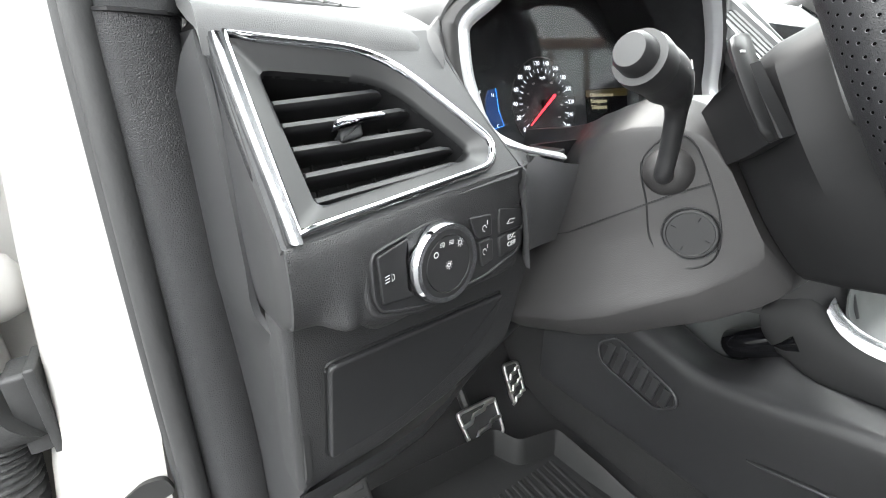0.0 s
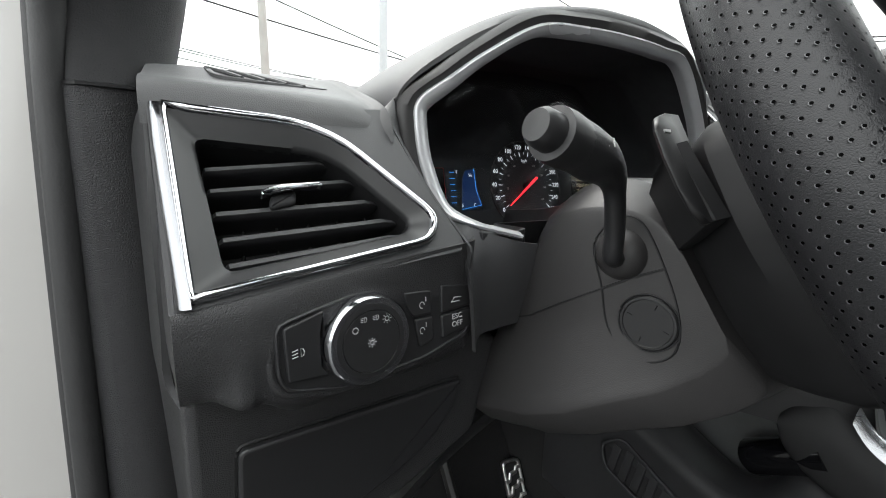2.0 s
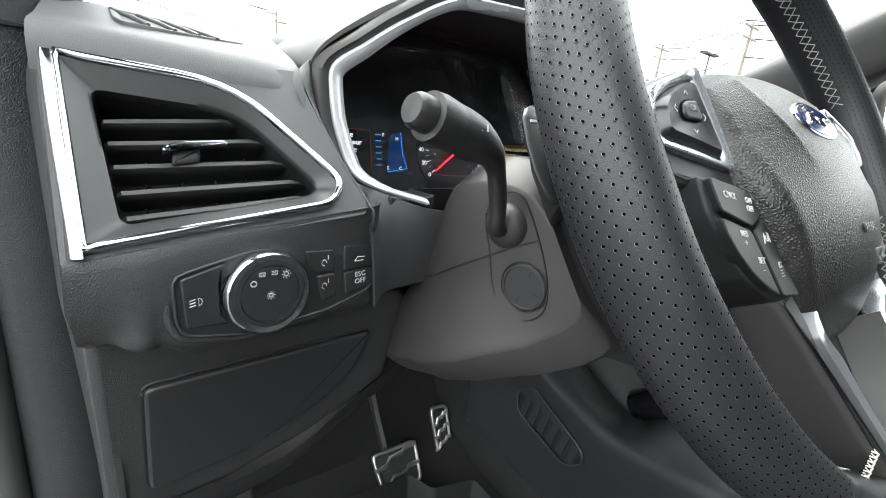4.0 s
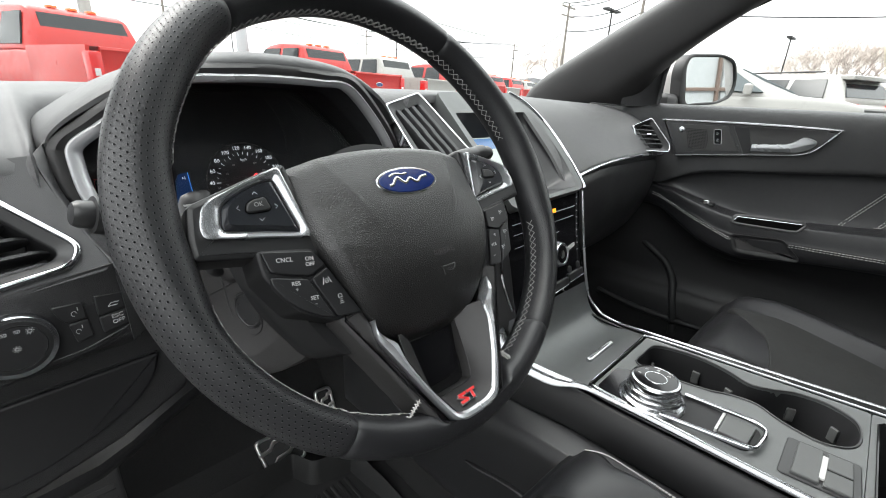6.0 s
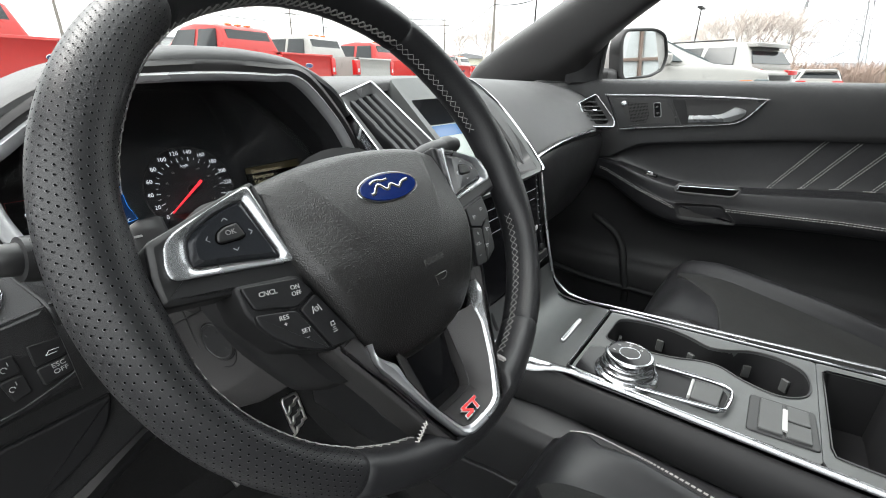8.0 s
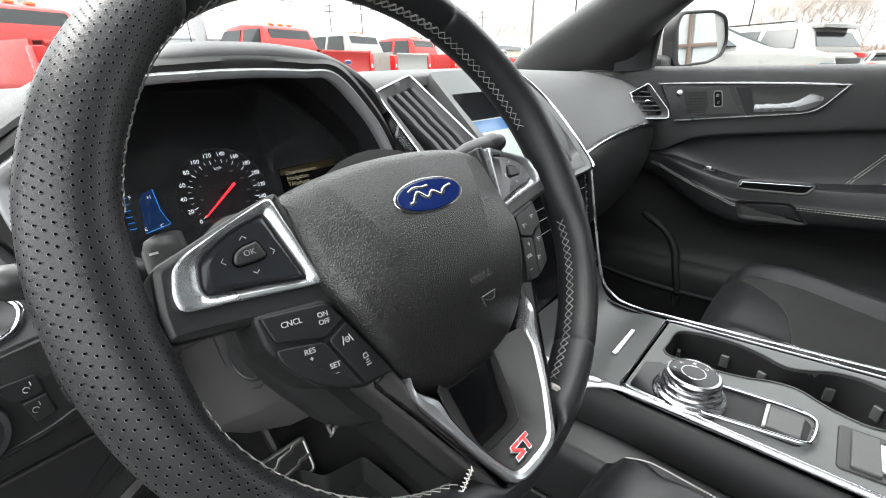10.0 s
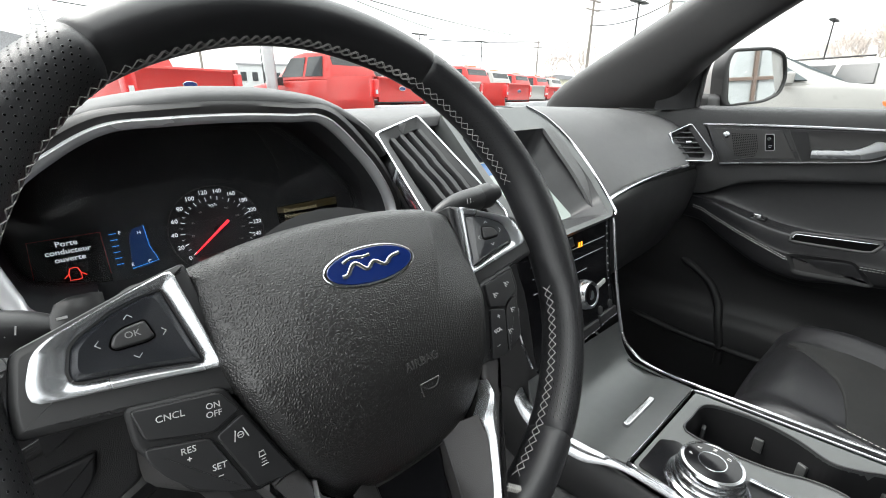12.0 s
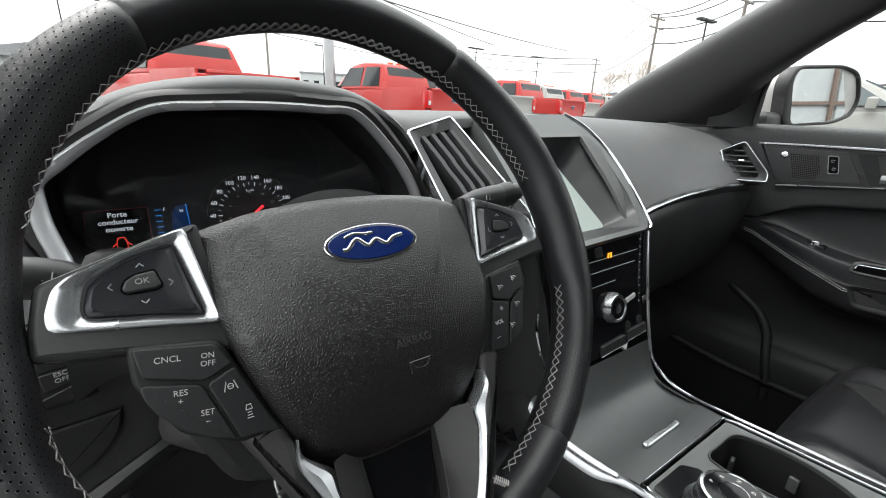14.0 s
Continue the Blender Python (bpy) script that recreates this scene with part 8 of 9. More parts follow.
# ---- driver's side: pillar, seal, body and open door ----
def driver_opening():
    def strip(name, pts, w, d, mat, label, kind="structure", r=0.006):
        """A moulded upright strip: pts are its line, w its width along x, d its depth along y."""
        b = new_bm()
        loops = []
        for x, y, z in pts:
            loops.append([(x + p[0], y + p[1], z) for p in fillet([(0, 0), (-w, 0.0), (-w, d), (0, d)], r, 3)])
        skin(b, loops)
        return solid(name, b, mat, label, name.split("_")[-1], kind, sharp=60)
    # kick panel: smooth side between dash and pillar trim
    b = new_bm()
    rows = [[(-0.341, y0, z), (-0.3475, y0 + (0.297 - y0) * 0.5, z - d * 0.4), (-0.352, 0.299, z - d), (-0.352, 0.34, z - d), (-0.36, 0.55, z - d)] for z, y0, d in ((1.088, 0.262, 0.030), (1.05, 0.248, 0.018), (1.0, 0.236, 0.0), (0.96, 0.230, 0.0), (0.93, 0.228, 0.0))]
    rows += [[(-0.330, 0.215, 0.90), (-0.342, 0.25, 0.90), (-0.350, 0.295, 0.90), (-0.351, 0.34, 0.90), (-0.36, 0.55, 0.90)], [(-0.328, 0.215, 0.80), (-0.335, 0.24, 0.78), (-0.345, 0.29, 0.78), (-0.348, 0.34, 0.78), (-0.36, 0.55, 0.78)], [(-0.338, 0.25, 0.73), (-0.342, 0.27, 0.70), (-0.346, 0.295, 0.68), (-0.350, 0.34, 0.66), (-0.36, 0.55, 0.66)], [(-0.345, 0.28, 0.60), (-0.347, 0.30, 0.55), (-0.350, 0.32, 0.5), (-0.355, 0.35, 0.42), (-0.36, 0.55, 0.38)]]
    sheet(b, smooth_rows(rows, 3), 0.004, (-1, 0, 0))
    solid("wall_kick_panel", b, PLASTIC, "smooth grey-black kick panel beside the dash", "kick panel", "structure", sharp=60)
    zs = (0.45, 0.7, 0.9, 1.0, 1.0995)
    b = new_bm()
    rows = [[(-0.343, 0.338, z), (-0.346, 0.318, z), (-0.352, 0.309, z), (-0.366, 0.305, z), (-0.380, 0.304, z), (-0.387, 0.310, z), (-0.405, 0.330, z)] for z in zs]
    sheet(b, rows, 0.003, (0, 0.5, 0))
    solid("trim_lower_pillar", b, GRAIN, "grained lower pillar trim beside the door opening", "pillar trim", "structure", sharp=60)
    # A-pillar upper trim, sloping back to the roof
    b = new_bm()
    rows = [[(-0.335, 0.40, 1.10), (-0.337, 0.34, 1.10), (-0.350, 0.310, 1.10), (-0.376, 0.306, 1.10), (-0.387, 0.312, 1.10), (-0.390, 0.335, 1.10)],
            [(-0.320, 0.40, 1.17), (-0.322, 0.35, 1.17), (-0.340, 0.322, 1.17), (-0.370, 0.310, 1.17), (-0.382, 0.312, 1.17), (-0.386, 0.335, 1.17)],
            [(-0.295, 0.33, 1.26), (-0.300, 0.29, 1.26), (-0.32, 0.26, 1.26), (-0.352, 0.242, 1.26), (-0.368, 0.245, 1.26), (-0.37, 0.27, 1.26)],
            [(-0.21, 0.06, 1.46), (-0.215, 0.04, 1.46), (-0.235, 0.01, 1.46), (-0.27, -0.01, 1.46), (-0.285, 0.0, 1.46), (-0.288, 0.02, 1.46)],
            [(-0.17, -0.10, 1.57), (-0.18, -0.12, 1.57), (-0.20, -0.15, 1.57), (-0.23, -0.16, 1.57), (-0.245, -0.15, 1.57), (-0.25, -0.13, 1.57)]]
    sheet(b, smooth_rows(rows, 3), 0.004, (-0.3, 0.8, 0))
    solid("trim_pillar_left", b, WEAVE, "dark cloth-covered trim of the windscreen pillar by the driver's door", "pillar", "structure", sharp=60)
    b = new_bm()
    tube(b, [(-0.343, 0.338, 1.0998), (-0.346, 0.3175, 1.0998), (-0.352, 0.3085, 1.0998), (-0.366, 0.3045, 1.0998), (-0.380, 0.304, 1.0998), (-0.387, 0.311, 1.0998), (-0.391, 0.335, 1.0998)], 0.0016, seg=5)
    solid("trim_seam", b, DARK, "dark joint between upper and lower pillar trim", "trim", "structure")
    b = new_bm()
    seal = spline([(-0.412, 0.318, 0.40), (-0.4035, 0.318, 0.8), (-0.3975, 0.318, 1.0), (-0.3935, 0.318, 1.10), (-0.387, 0.308, 1.17), (-0.371, 0.258, 1.27), (-0.34, 0.14, 1.37), (-0.28, -0.05, 1.51), (-0.25, -0.25, 1.58), (-0.24, -0.8, 1.60)], 6)
    tube(b, seal, 0.0095, seg=12, up=(1, 0.2, 0))
    tube(b, [Vector(p) + Vector((-0.007, 0.009, 0)) for p in seal], 0.0075, seg=10, up=(1, 0.2, 0))
    solid("door_seal", b, RUBBER, "thick black rubber seal round the driver's door opening", "door seal", "structure", sharp=60)
    b = new_bm()
    rows = []
    for z, dx, dy in ((0.30, -0.06, 0.0), (0.60, -0.05, 0.0), (0.75, -0.04, 0.0), (0.83, -0.022, 0.0), (0.9, -0.014, 0.0), (1.0, -0.002, 0.002), (1.12, 0.020, 0.0), (1.20, 0.032, -0.015), (1.35, 0.07, -0.12), (1.52, 0.14, -0.34), (1.62, 0.18, -0.53)):
        rows.append([(-0.402 + dx * 0.5, 0.326 + dy, z), (-0.418 + dx * 0.8, 0.329 + dy, z), (-0.440 + dx, 0.335 + dy, z), (-0.453 + dx, 0.345 + dy, z), (-0.460 + dx, 0.37 + dy, z), (-0.464 + dx, 0.46 + dy, z)])
    sheet(b, smooth_rows(rows, 3), 0.01, (0.3, 1, 0))
    solid("wall_body_pillar", b, WHITEPAINT, "white painted body pillar at the door opening", "body pillar", "structure", sharp=60)
    # open door swung forward, seen past the pillar
    t = thing("door_2", "open white driver's door with black inner panel", "car door", (-0.62, 0.4, 0.4), kind="structure")
    dm = frame3((-0.500, 0.435, 0.35), (-0.88, 0.30, 0.0), (0, 0, 1))
    b = new_bm()
    block(b, (0.0, 0.0, -0.10), (0.95, 0.78, 0.0), 0.03, dm)
    part("door_shell", b, WHITEPAINT, t, "white painted door shell")
    b = new_bm()
    block(b, (0.05, 0.04, -0.005), (0.95, 0.74, 0.03), 0.03, dm)
    part("inner_panel", b, PLASTIC, t, "black inner panel")
    b = new_bm()
    for i in range(5):
        tube(b, [dm @ Vector(p) for p in ((0.02 + i * 0.0, 0.79, -0.03), (0.06, 1.0, -0.03), (0.25, 1.2, -0.03), (0.9, 1.22, -0.03), (0.93, 0.8, -0.03))], 0.014, seg=6) if i == 0 else None
    part("window_frame", b, TRIMBLACK, t, "black window frame")
    fe = frame3((0, 0.468, 0), (1, 0, 0), (0, 0, 1))
    b = new_bm()
    prism(b, fillet([(-0.66, 0.36), (-0.425, 0.36), (-0.425, 1.062), (-0.66, 1.062)], 0.012), -0.03, 0.012, fe, 0.006)
    ed = part("front_edge", b, WHITEPAINT, t, "white stamped front edge of the door")
    b = new_bm()
    stamp = fillet([(-0.60, 0.965), (-0.486, 0.968), (-0.482, 0.990), (-0.488, 1.018), (-0.512, 1.036), (-0.60, 1.036)], 0.012)
    prism(b, stamp, 0.008, 0.0145, fe, 0.003)
    part("stamped_boss", b, WHITEPAINT, ed)
    b = new_bm()
    tube(b, [fe @ Vector((x, z, 0.0125)) for x, z in ((-0.530, 1.030), (-0.522, 0.985), (-0.508, 0.950), (-0.498, 0.900), (-0.486, 0.830), (-0.478, 0.720))], 0.0022, seg=6)
    part("edge_joint", b, DIMPRINT, ed, "grey sealed joint")
    b = new_bm()
    block(b, (-0.66, 0.452, 1.060), (-0.425, 0.495, 1.087), 0.004)
    part("edge_cap", b, CARWHITE, t, "dusty pale cap under the window frame")
    b = new_bm()
    prism(b, fillet([(-0.499, 1.0865), (-0.40, 1.0865), (-0.372, 1.20), (-0.30, 1.42), (-0.405, 1.46)], 0.004), -0.03, 0.012, fe, 0.005)
    sash = part("window_sash", b, TRIMBLACK, t, "black front post of the door's window frame")
    for d in (0.022, 0.048):
        b = new_bm()
        tube(b, [fe @ Vector((-0.499 + d + (z - 1.0865) * 0.245, z, 0.012)) for z in (1.09, 1.2, 1.3, 1.40)], 0.005, seg=8)
        part("sash_ridge", b, RUBBER, sash, "upright ridge of the rubber run")
    b = new_bm()
    arm = lambda r, x: [(x, 0.412 + r * 0.72 * math.cos(q), 0.915 + r * math.sin(q) * (0.86 if abs(math.sin(q)) < 0.3 else 1.0)) for q in [2 * math.pi * k / 28 for k in range(28)]]
    skin(b, [arm(r, x) for r, x in ((0.026, -0.62), (0.031, -0.60), (0.031, -0.515), (0.029, -0.498), (0.024, -0.486), (0.012, -0.480))])
    part("hinge", b, WHITEPAINT, t, "white painted hinge arm", 60)
    # cable boot between body and door
    t = thing("cable_boot", "black ribbed rubber cable boot between body and door", "cable boot", (-0.5, 0.36, 0.83))
    b = new_bm()
    block(b, (-0.4985, 0.345, 0.803), (-0.482, 0.378, 0.870), 0.004)
    block(b, (-0.484, 0.342, 0.800), (-0.477, 0.382, 0.874), 0.003)
    part("collar", b, RUBBER, t, "square rubber collar")
    b = new_bm()
    pts = spline([(-0.496, 0.361, 0.838), (-0.512, 0.362, 0.828), (-0.520, 0.364, 0.806), (-0.524, 0.366, 0.780), (-0.529, 0.368, 0.745), (-0.537, 0.37, 0.71), (-0.56, 0.38, 0.67)], 20)
    tube(b, pts, 0.024, seg=16, taper=lambda k: 1.25 - 1.2 * k if k < 0.25 else 0.95 + 0.10 * math.sin(k * 130))
    part("bellows", b, RUBBER, t, "ribbed bellows", 60)
    t = thing("door_check", "dark bolted door check strap on the white pillar", "door check", (-0.44, 0.33, 0.77))
    b = new_bm()
    m = frame3((-0.436, 0.3255, 0.742), (-0.95, 0.2, -0.25), (-0.25, 0, 0.97)) @ Matrix.Scale(0.72, 4)
    prism(b, fillet([(-0.022, -0.014), (-0.022, 0.012), (0.0, 0.018), (0.055, -0.004), (0.05, -0.018), (0.01, -0.02)], 0.008), -0.002, 0.005, m, 0.002)
    part("bracket", b, TRIMBLACK, t, "dark bracket")
    b = new_bm()
    lathe(b, [(0.0085, 0.0), (0.0085, 0.002), (0.0065, 0.0022), (0.0062, 0.007), (0.001, 0.0075)], m @ pose(-0.008, 0, 0.004), 6)
    part("bolt", b, STEEL, t, "hexagon bolt head")

driver_opening()


# ---- footwell ----
def footwell():
    def pedal(name, c, w, h, tilt, label, twist=0):
        t = thing(name, label, "pedal", c)
        m = pose(*c, 90 - tilt, 0, twist)
        o = fillet([(-w, h), (w, h), (w * 0.92, -h), (-w * 0.8, -h)], 0.012, 4)
        b = new_bm()
        frame_ring(b, o, offset(o, 0.006), (0, 0), -0.006, 0.005, m, 70, 0.0015)
        part("steel_rim", b, STEEL, t, "bright steel rim", 50)
        b = new_bm()
        prism(b, offset(o, 0.004), -0.006, 0.001, m)
        part("pad", b, RUBBER, t, "black rubber pad")
        n = 2 if w > 0.03 else 3
        for k in range(n):
            b = new_bm()
            y = h * (0.45 - 0.9 * k / max(1, n - 1)) if n > 1 else 0
            z = [(-w * 0.95, y - 0.010), (-w * 0.45, y - 0.007), (-w * 0.25, y + 0.004), (w * 0.3, y + 0.006), (w * 0.45, y + 0.013), (w * 0.95, y + 0.014)]
            tube(b, [m @ Vector((x, q, 0.002)) for x, q in z], 0.0042, seg=6, flat=1.3)
            part("steel_tread", b, STEEL, t, "zigzag steel tread")
        if h > 0.06:
            b = new_bm()
            for sx in (-0.4, 0.4):
                tube(b, [m @ Vector((w * sx, -h * 0.9, 0.003)), m @ Vector((w * sx, h * 0.9, 0.003))], 0.002, seg=6)
            part("rubber_bar", b, RUBBER, t)
        b = new_bm()
        P = [m @ Vector((0, 0, -0.006)), m @ Vector((0.004, 0.03, -0.05)), Vector(c) + Vector((0.0, 0.14, 0.12)), Vector(c) + Vector((0.0, 0.2, 0.3))]
        tube(b, spline(P, 4), 0.011, seg=8)
        part("arm", b, TRIMBLACK, t, "black pedal arm")
    pedal("brake_pedal", (0.068, 0.496, 0.409), 0.050, 0.039, 35, "black rubber brake pedal with zigzag steel treads")
    pedal("accelerator_pedal", (0.208, 0.545, 0.402), 0.022, 0.058, 30, "slim steel and rubber accelerator pedal", -6)
    t = thing("floor_mat", "black rubber floor mat with ribbed centre and raised edge", "floor mat", (-0.05, 0.2, 0.345))
    b = new_bm()
    o = fillet([(-0.30, -0.35), (0.205, -0.35), (0.205, 0.26), (0.19, 0.405), (0.105, 0.425), (0.085, 0.475), (-0.20, 0.49), (-0.30, 0.42)], [0.04, 0.04, 0.04, 0.012, 0.012, 0.012, 0.04, 0.04], 4)
    loops = [[(x, y, 0.348 + (z - 0.348) * (1.0 + 0.7 * max(0.0, min(1.0, (y - 0.25) / 0.12)))) for x, y in offset(o, d)] for d, z in ((0.0, 0.348), (0.0, 0.380), (0.003, 0.382), (0.006, 0.378), (0.018, 0.352), (0.024, 0.351))]
    skin(b, loops)
    part("tray", b, MATRUBBER, t, "moulded rubber tray", 50)
    for i in range(22):
        b = new_bm()
        x = -0.195 + i * 0.0165
        block(b, (x, -0.2, 0.349), (x + 0.008, 0.385, 0.3565), 0.002)
        part("rib", b, MATRUBBER, t)
    t = thing("foot_rest", "black ribbed foot rest beside the brake", "foot rest", (-0.25, 0.42, 0.38))
    m = pose(-0.255, 0.44, 0.46, 48, 0, 0)
    b = new_bm()
    block(b, (-0.055, -0.12, -0.02), (0.055, 0.12, 0.0), 0.01, m)
    part("pad", b, RUBBER, t)
    for i in range(9):
        b = new_bm()
        block(b, (-0.045, -0.10 + i * 0.022, 0.0), (0.045, -0.09 + i * 0.022, 0.004), 0.002, m)
        part("rib", b, RUBBER, t)

footwell()

# ---- outside: the lot ----
GZ = 0.13  # the ground under the wheels


def wheel_part(parent, x, y, r=0.39, w=0.26, out=1):
    m = frame3((x, y, GZ + r), (0, 1, 0), (0, 0, 1))
    b = new_bm()
    lathe(b, [(r * 0.62, -w / 2), (r * 0.93, -w / 2), (r, -w / 2 + 0.03), (r, w / 2 - 0.03), (r * 0.93, w / 2), (r * 0.62, w / 2)], m, 28)
    p = part("wheel", b, TYRE, parent, "black tyre on a grey rim")
    b = new_bm()
    lathe(b, [(r * 0.63, -w / 2 + 0.02), (r * 0.63, w / 2 - 0.01), (r * 0.56, w / 2 - 0.02), (r * 0.5, w / 2 - 0.07), (r * 0.15, w / 2 - 0.05), (0.01, w / 2 - 0.045)] if out > 0 else [(0.01, -w / 2 + 0.045), (r * 0.15, -w / 2 + 0.05), (r * 0.5, -w / 2 + 0.07), (r * 0.56, -w / 2 + 0.02), (r * 0.63, -w / 2 + 0.01), (r * 0.63, w / 2 - 0.02)], m, 28)
    part("rim", b, GALV, p, "grey alloy rim")


def section(w, z0, z1, tuck=0.05, r=0.08):
    return fillet([(-w + 0.04, z0), (w - 0.04, z0), (w, z0 + 0.12), (w, (z0 + z1) / 2 + 0.1), (w - tuck, z1), (-w + tuck, z1), (-w, (z0 + z1) / 2 + 0.1), (-w, z0 + 0.12)], r, 3)


def pickup(paint, label, badge=True):
    t = thing("pickup_truck", label, "pickup truck", (0, 0, GZ), group="parked pickup trucks")
    g = GZ
    b = new_bm()
    skin(b, [[(x, y, g + z) for x, z in section(w, zb, zt)] for y, w, zb, zt in ((1.80, 1.0, 0.42, 1.36), (2.2, 1.01, 0.42, 1.38), (4.2, 1.01, 0.42, 1.36), (4.9, 1.0, 0.42, 1.30), (5.6, 0.97, 0.42, 1.24), (5.8, 0.90, 0.45, 1.12))])
    part("body", b, paint, t, "glossy painted lower body", 45)
    for sx in (-1, 1):
        b = new_bm()
        rows = [[(sx * 0.80, y, g + 1.36), (sx * 0.84, y, g + 1.40), (sx * 0.97, y, g + 1.40), (sx * 1.0, y, g + 1.37), (sx * (1.0 + fl), y, g + 0.95), (sx * (1.01 + fl), y, g + 0.80), (sx * 0.98, y, g + 0.52)] for y, fl in ((0.06, 0.0), (0.3, 0.01), (0.65, 0.035), (1.0, 0.045), (1.35, 0.035), (1.6, 0.01), (1.80, 0.0))]
        sheet(b, smooth_rows(rows, 2), 0.05, (-sx, 0, -0.2))
        part("bed_side", b, paint, t, "painted bed side", 50)
        b = new_bm()
        block(b, (sx * 0.925 - 0.085, -0.025, g + 0.93), (sx * 0.925 + 0.085, 0.16, g + 1.33), 0.02)
        lp = part("tail_lamp", b, TAILRED, t, "red tail lamp")
        b = new_bm()
        block(b, (sx * 0.925 - 0.05, -0.032, g + 1.0), (sx * 0.925 + 0.03, 0.0, g + 1.10), 0.01)
        part("reverse_lamp", b, WHITE, lp, "pale reversing lamp")
        b = new_bm()
        block(b, (sx * 1.13 - 0.13, 3.78, g + 1.22), (sx * 1.13 + 0.13, 3.92, g + 1.45), 0.04)
        part("door_mirror", b, TRIMBLACK, t, "black door mirror")
        wheel_part(t, sx * 0.88, 1.02, out=sx), wheel_part(t, sx * 0.88, 4.72, out=sx)
    b = new_bm()
    block(b, (-0.98, 0.10, g + 0.78), (0.98, 1.85, g + 0.86), 0.01)
    part("bed_floor", b, TRIMBLACK, t, "dark bed floor")
    b = new_bm()
    rows = [[(x, y, g + z) for x in (-0.84, -0.5, 0, 0.5, 0.84)] for y, z in ((0.05, 1.40), (0.0, 1.395), (-0.012, 1.36), (0.0, 1.33), (0.02, 1.18), (0.01, 0.98), (0.0, 0.82))]
    sheet(b, rows, 0.06, (0, 1, 0))
    tg = part("tailgate", b, paint, t, "painted tailgate", 40)
    if badge:
        m = frame3((0, 0.005, g + 1.13), (1, 0, 0), (0, 0, 1))
        ov = lambda a, c: [(a * math.cos(q), c * math.sin(q)) for q in [2 * math.pi * i / 32 for i in range(32)]]
        b = new_bm()
        prism(b, ov(0.13, 0.055), 0, 0.02, m, 0.005)
        e = part("emblem", b, CHROME, tg, "chrome-edged oval emblem")
        b = new_bm()
        prism(b, ov(0.115, 0.043), 0.01, 0.024, m)
        part("emblem_field", b, BLUE, e, "blue field")
    b = new_bm()
    block(b, (-0.97, -0.16, g + 0.50), (0.97, 0.06, g + 0.74), 0.04)
    part("rear_bumper", b, GALV, t, "bright rear bumper")
    # cab
    up = lambda z: 1.34 + (z - 1.34) * 1.22
    b = new_bm()
    cab = ((1.80, 0.93, 1.34, 0.80, 1.38), (1.90, 0.95, 1.34, 0.78, 1.62), (2.05, 0.96, 1.34, 0.745, 1.86), (2.25, 0.97, 1.34, 0.735, 1.925), (3.0, 0.98, 1.34, 0.74, 1.95), (3.55, 0.98, 1.34, 0.735, 1.90), (4.0, 0.97, 1.34, 0.78, 1.62), (4.38, 0.96, 1.33, 0.85, 1.36))
    skin(b, [[(x, y, g + z) for x, z in fillet([(-w0, z0), (w0, z0), (w1, up(z1)), (-w1, up(z1))], 0.05, 3)] for y, w0, z0, w1, z1 in cab])
    part("cab", b, paint, t, "painted cab", 45)
    def pane(name, pts, mat):
        b = new_bm()
        n = (Vector(pts[1]) - Vector(pts[0])).cross(Vector(pts[2]) - Vector(pts[1])).normalized()
        P = [Vector((x, y, g + up(z))) for x, y, z in pts]
        skin(b, [[p - n * 0.01 for p in P], [p + n * 0.018 for p in P]])
        part(name, b, mat, t, "dark tinted window")
    pane("rear_window", [(-0.70, 1.845, 1.44), (0.70, 1.845, 1.44), (0.655, 2.02, 1.83), (-0.655, 2.02, 1.83)], AUTOGLASS)
    pane("windscreen", [(0.76, 4.27, 1.43), (-0.76, 4.27, 1.43), (-0.68, 3.62, 1.88), (0.68, 3.62, 1.88)], PALEGLASS)
    for sx in (-1, 1):
        for y0, y1, k in ((2.05, 2.80, 0.12), (2.92, 3.95, 0.0)):
            P = [(sx * 0.935, y0, 1.42), (sx * 0.94, y1, 1.42), (sx * 0.79, y1 - (0.35 if k == 0 else 0.02), 1.83), (sx * 0.79, y0 + k, 1.83)]
            pane("side_window", P if sx > 0 else P[::-1], AUTOGLASS)
    for x in (-0.30, 0.0, 0.30):
        b = new_bm()
        block(b, (x - 0.07, 2.25, g + 2.06), (x + 0.07, 2.38, g + 2.10), 0.015)
        part("roof_lamp", b, AMBER, t, "small amber roof lamp")
    return t


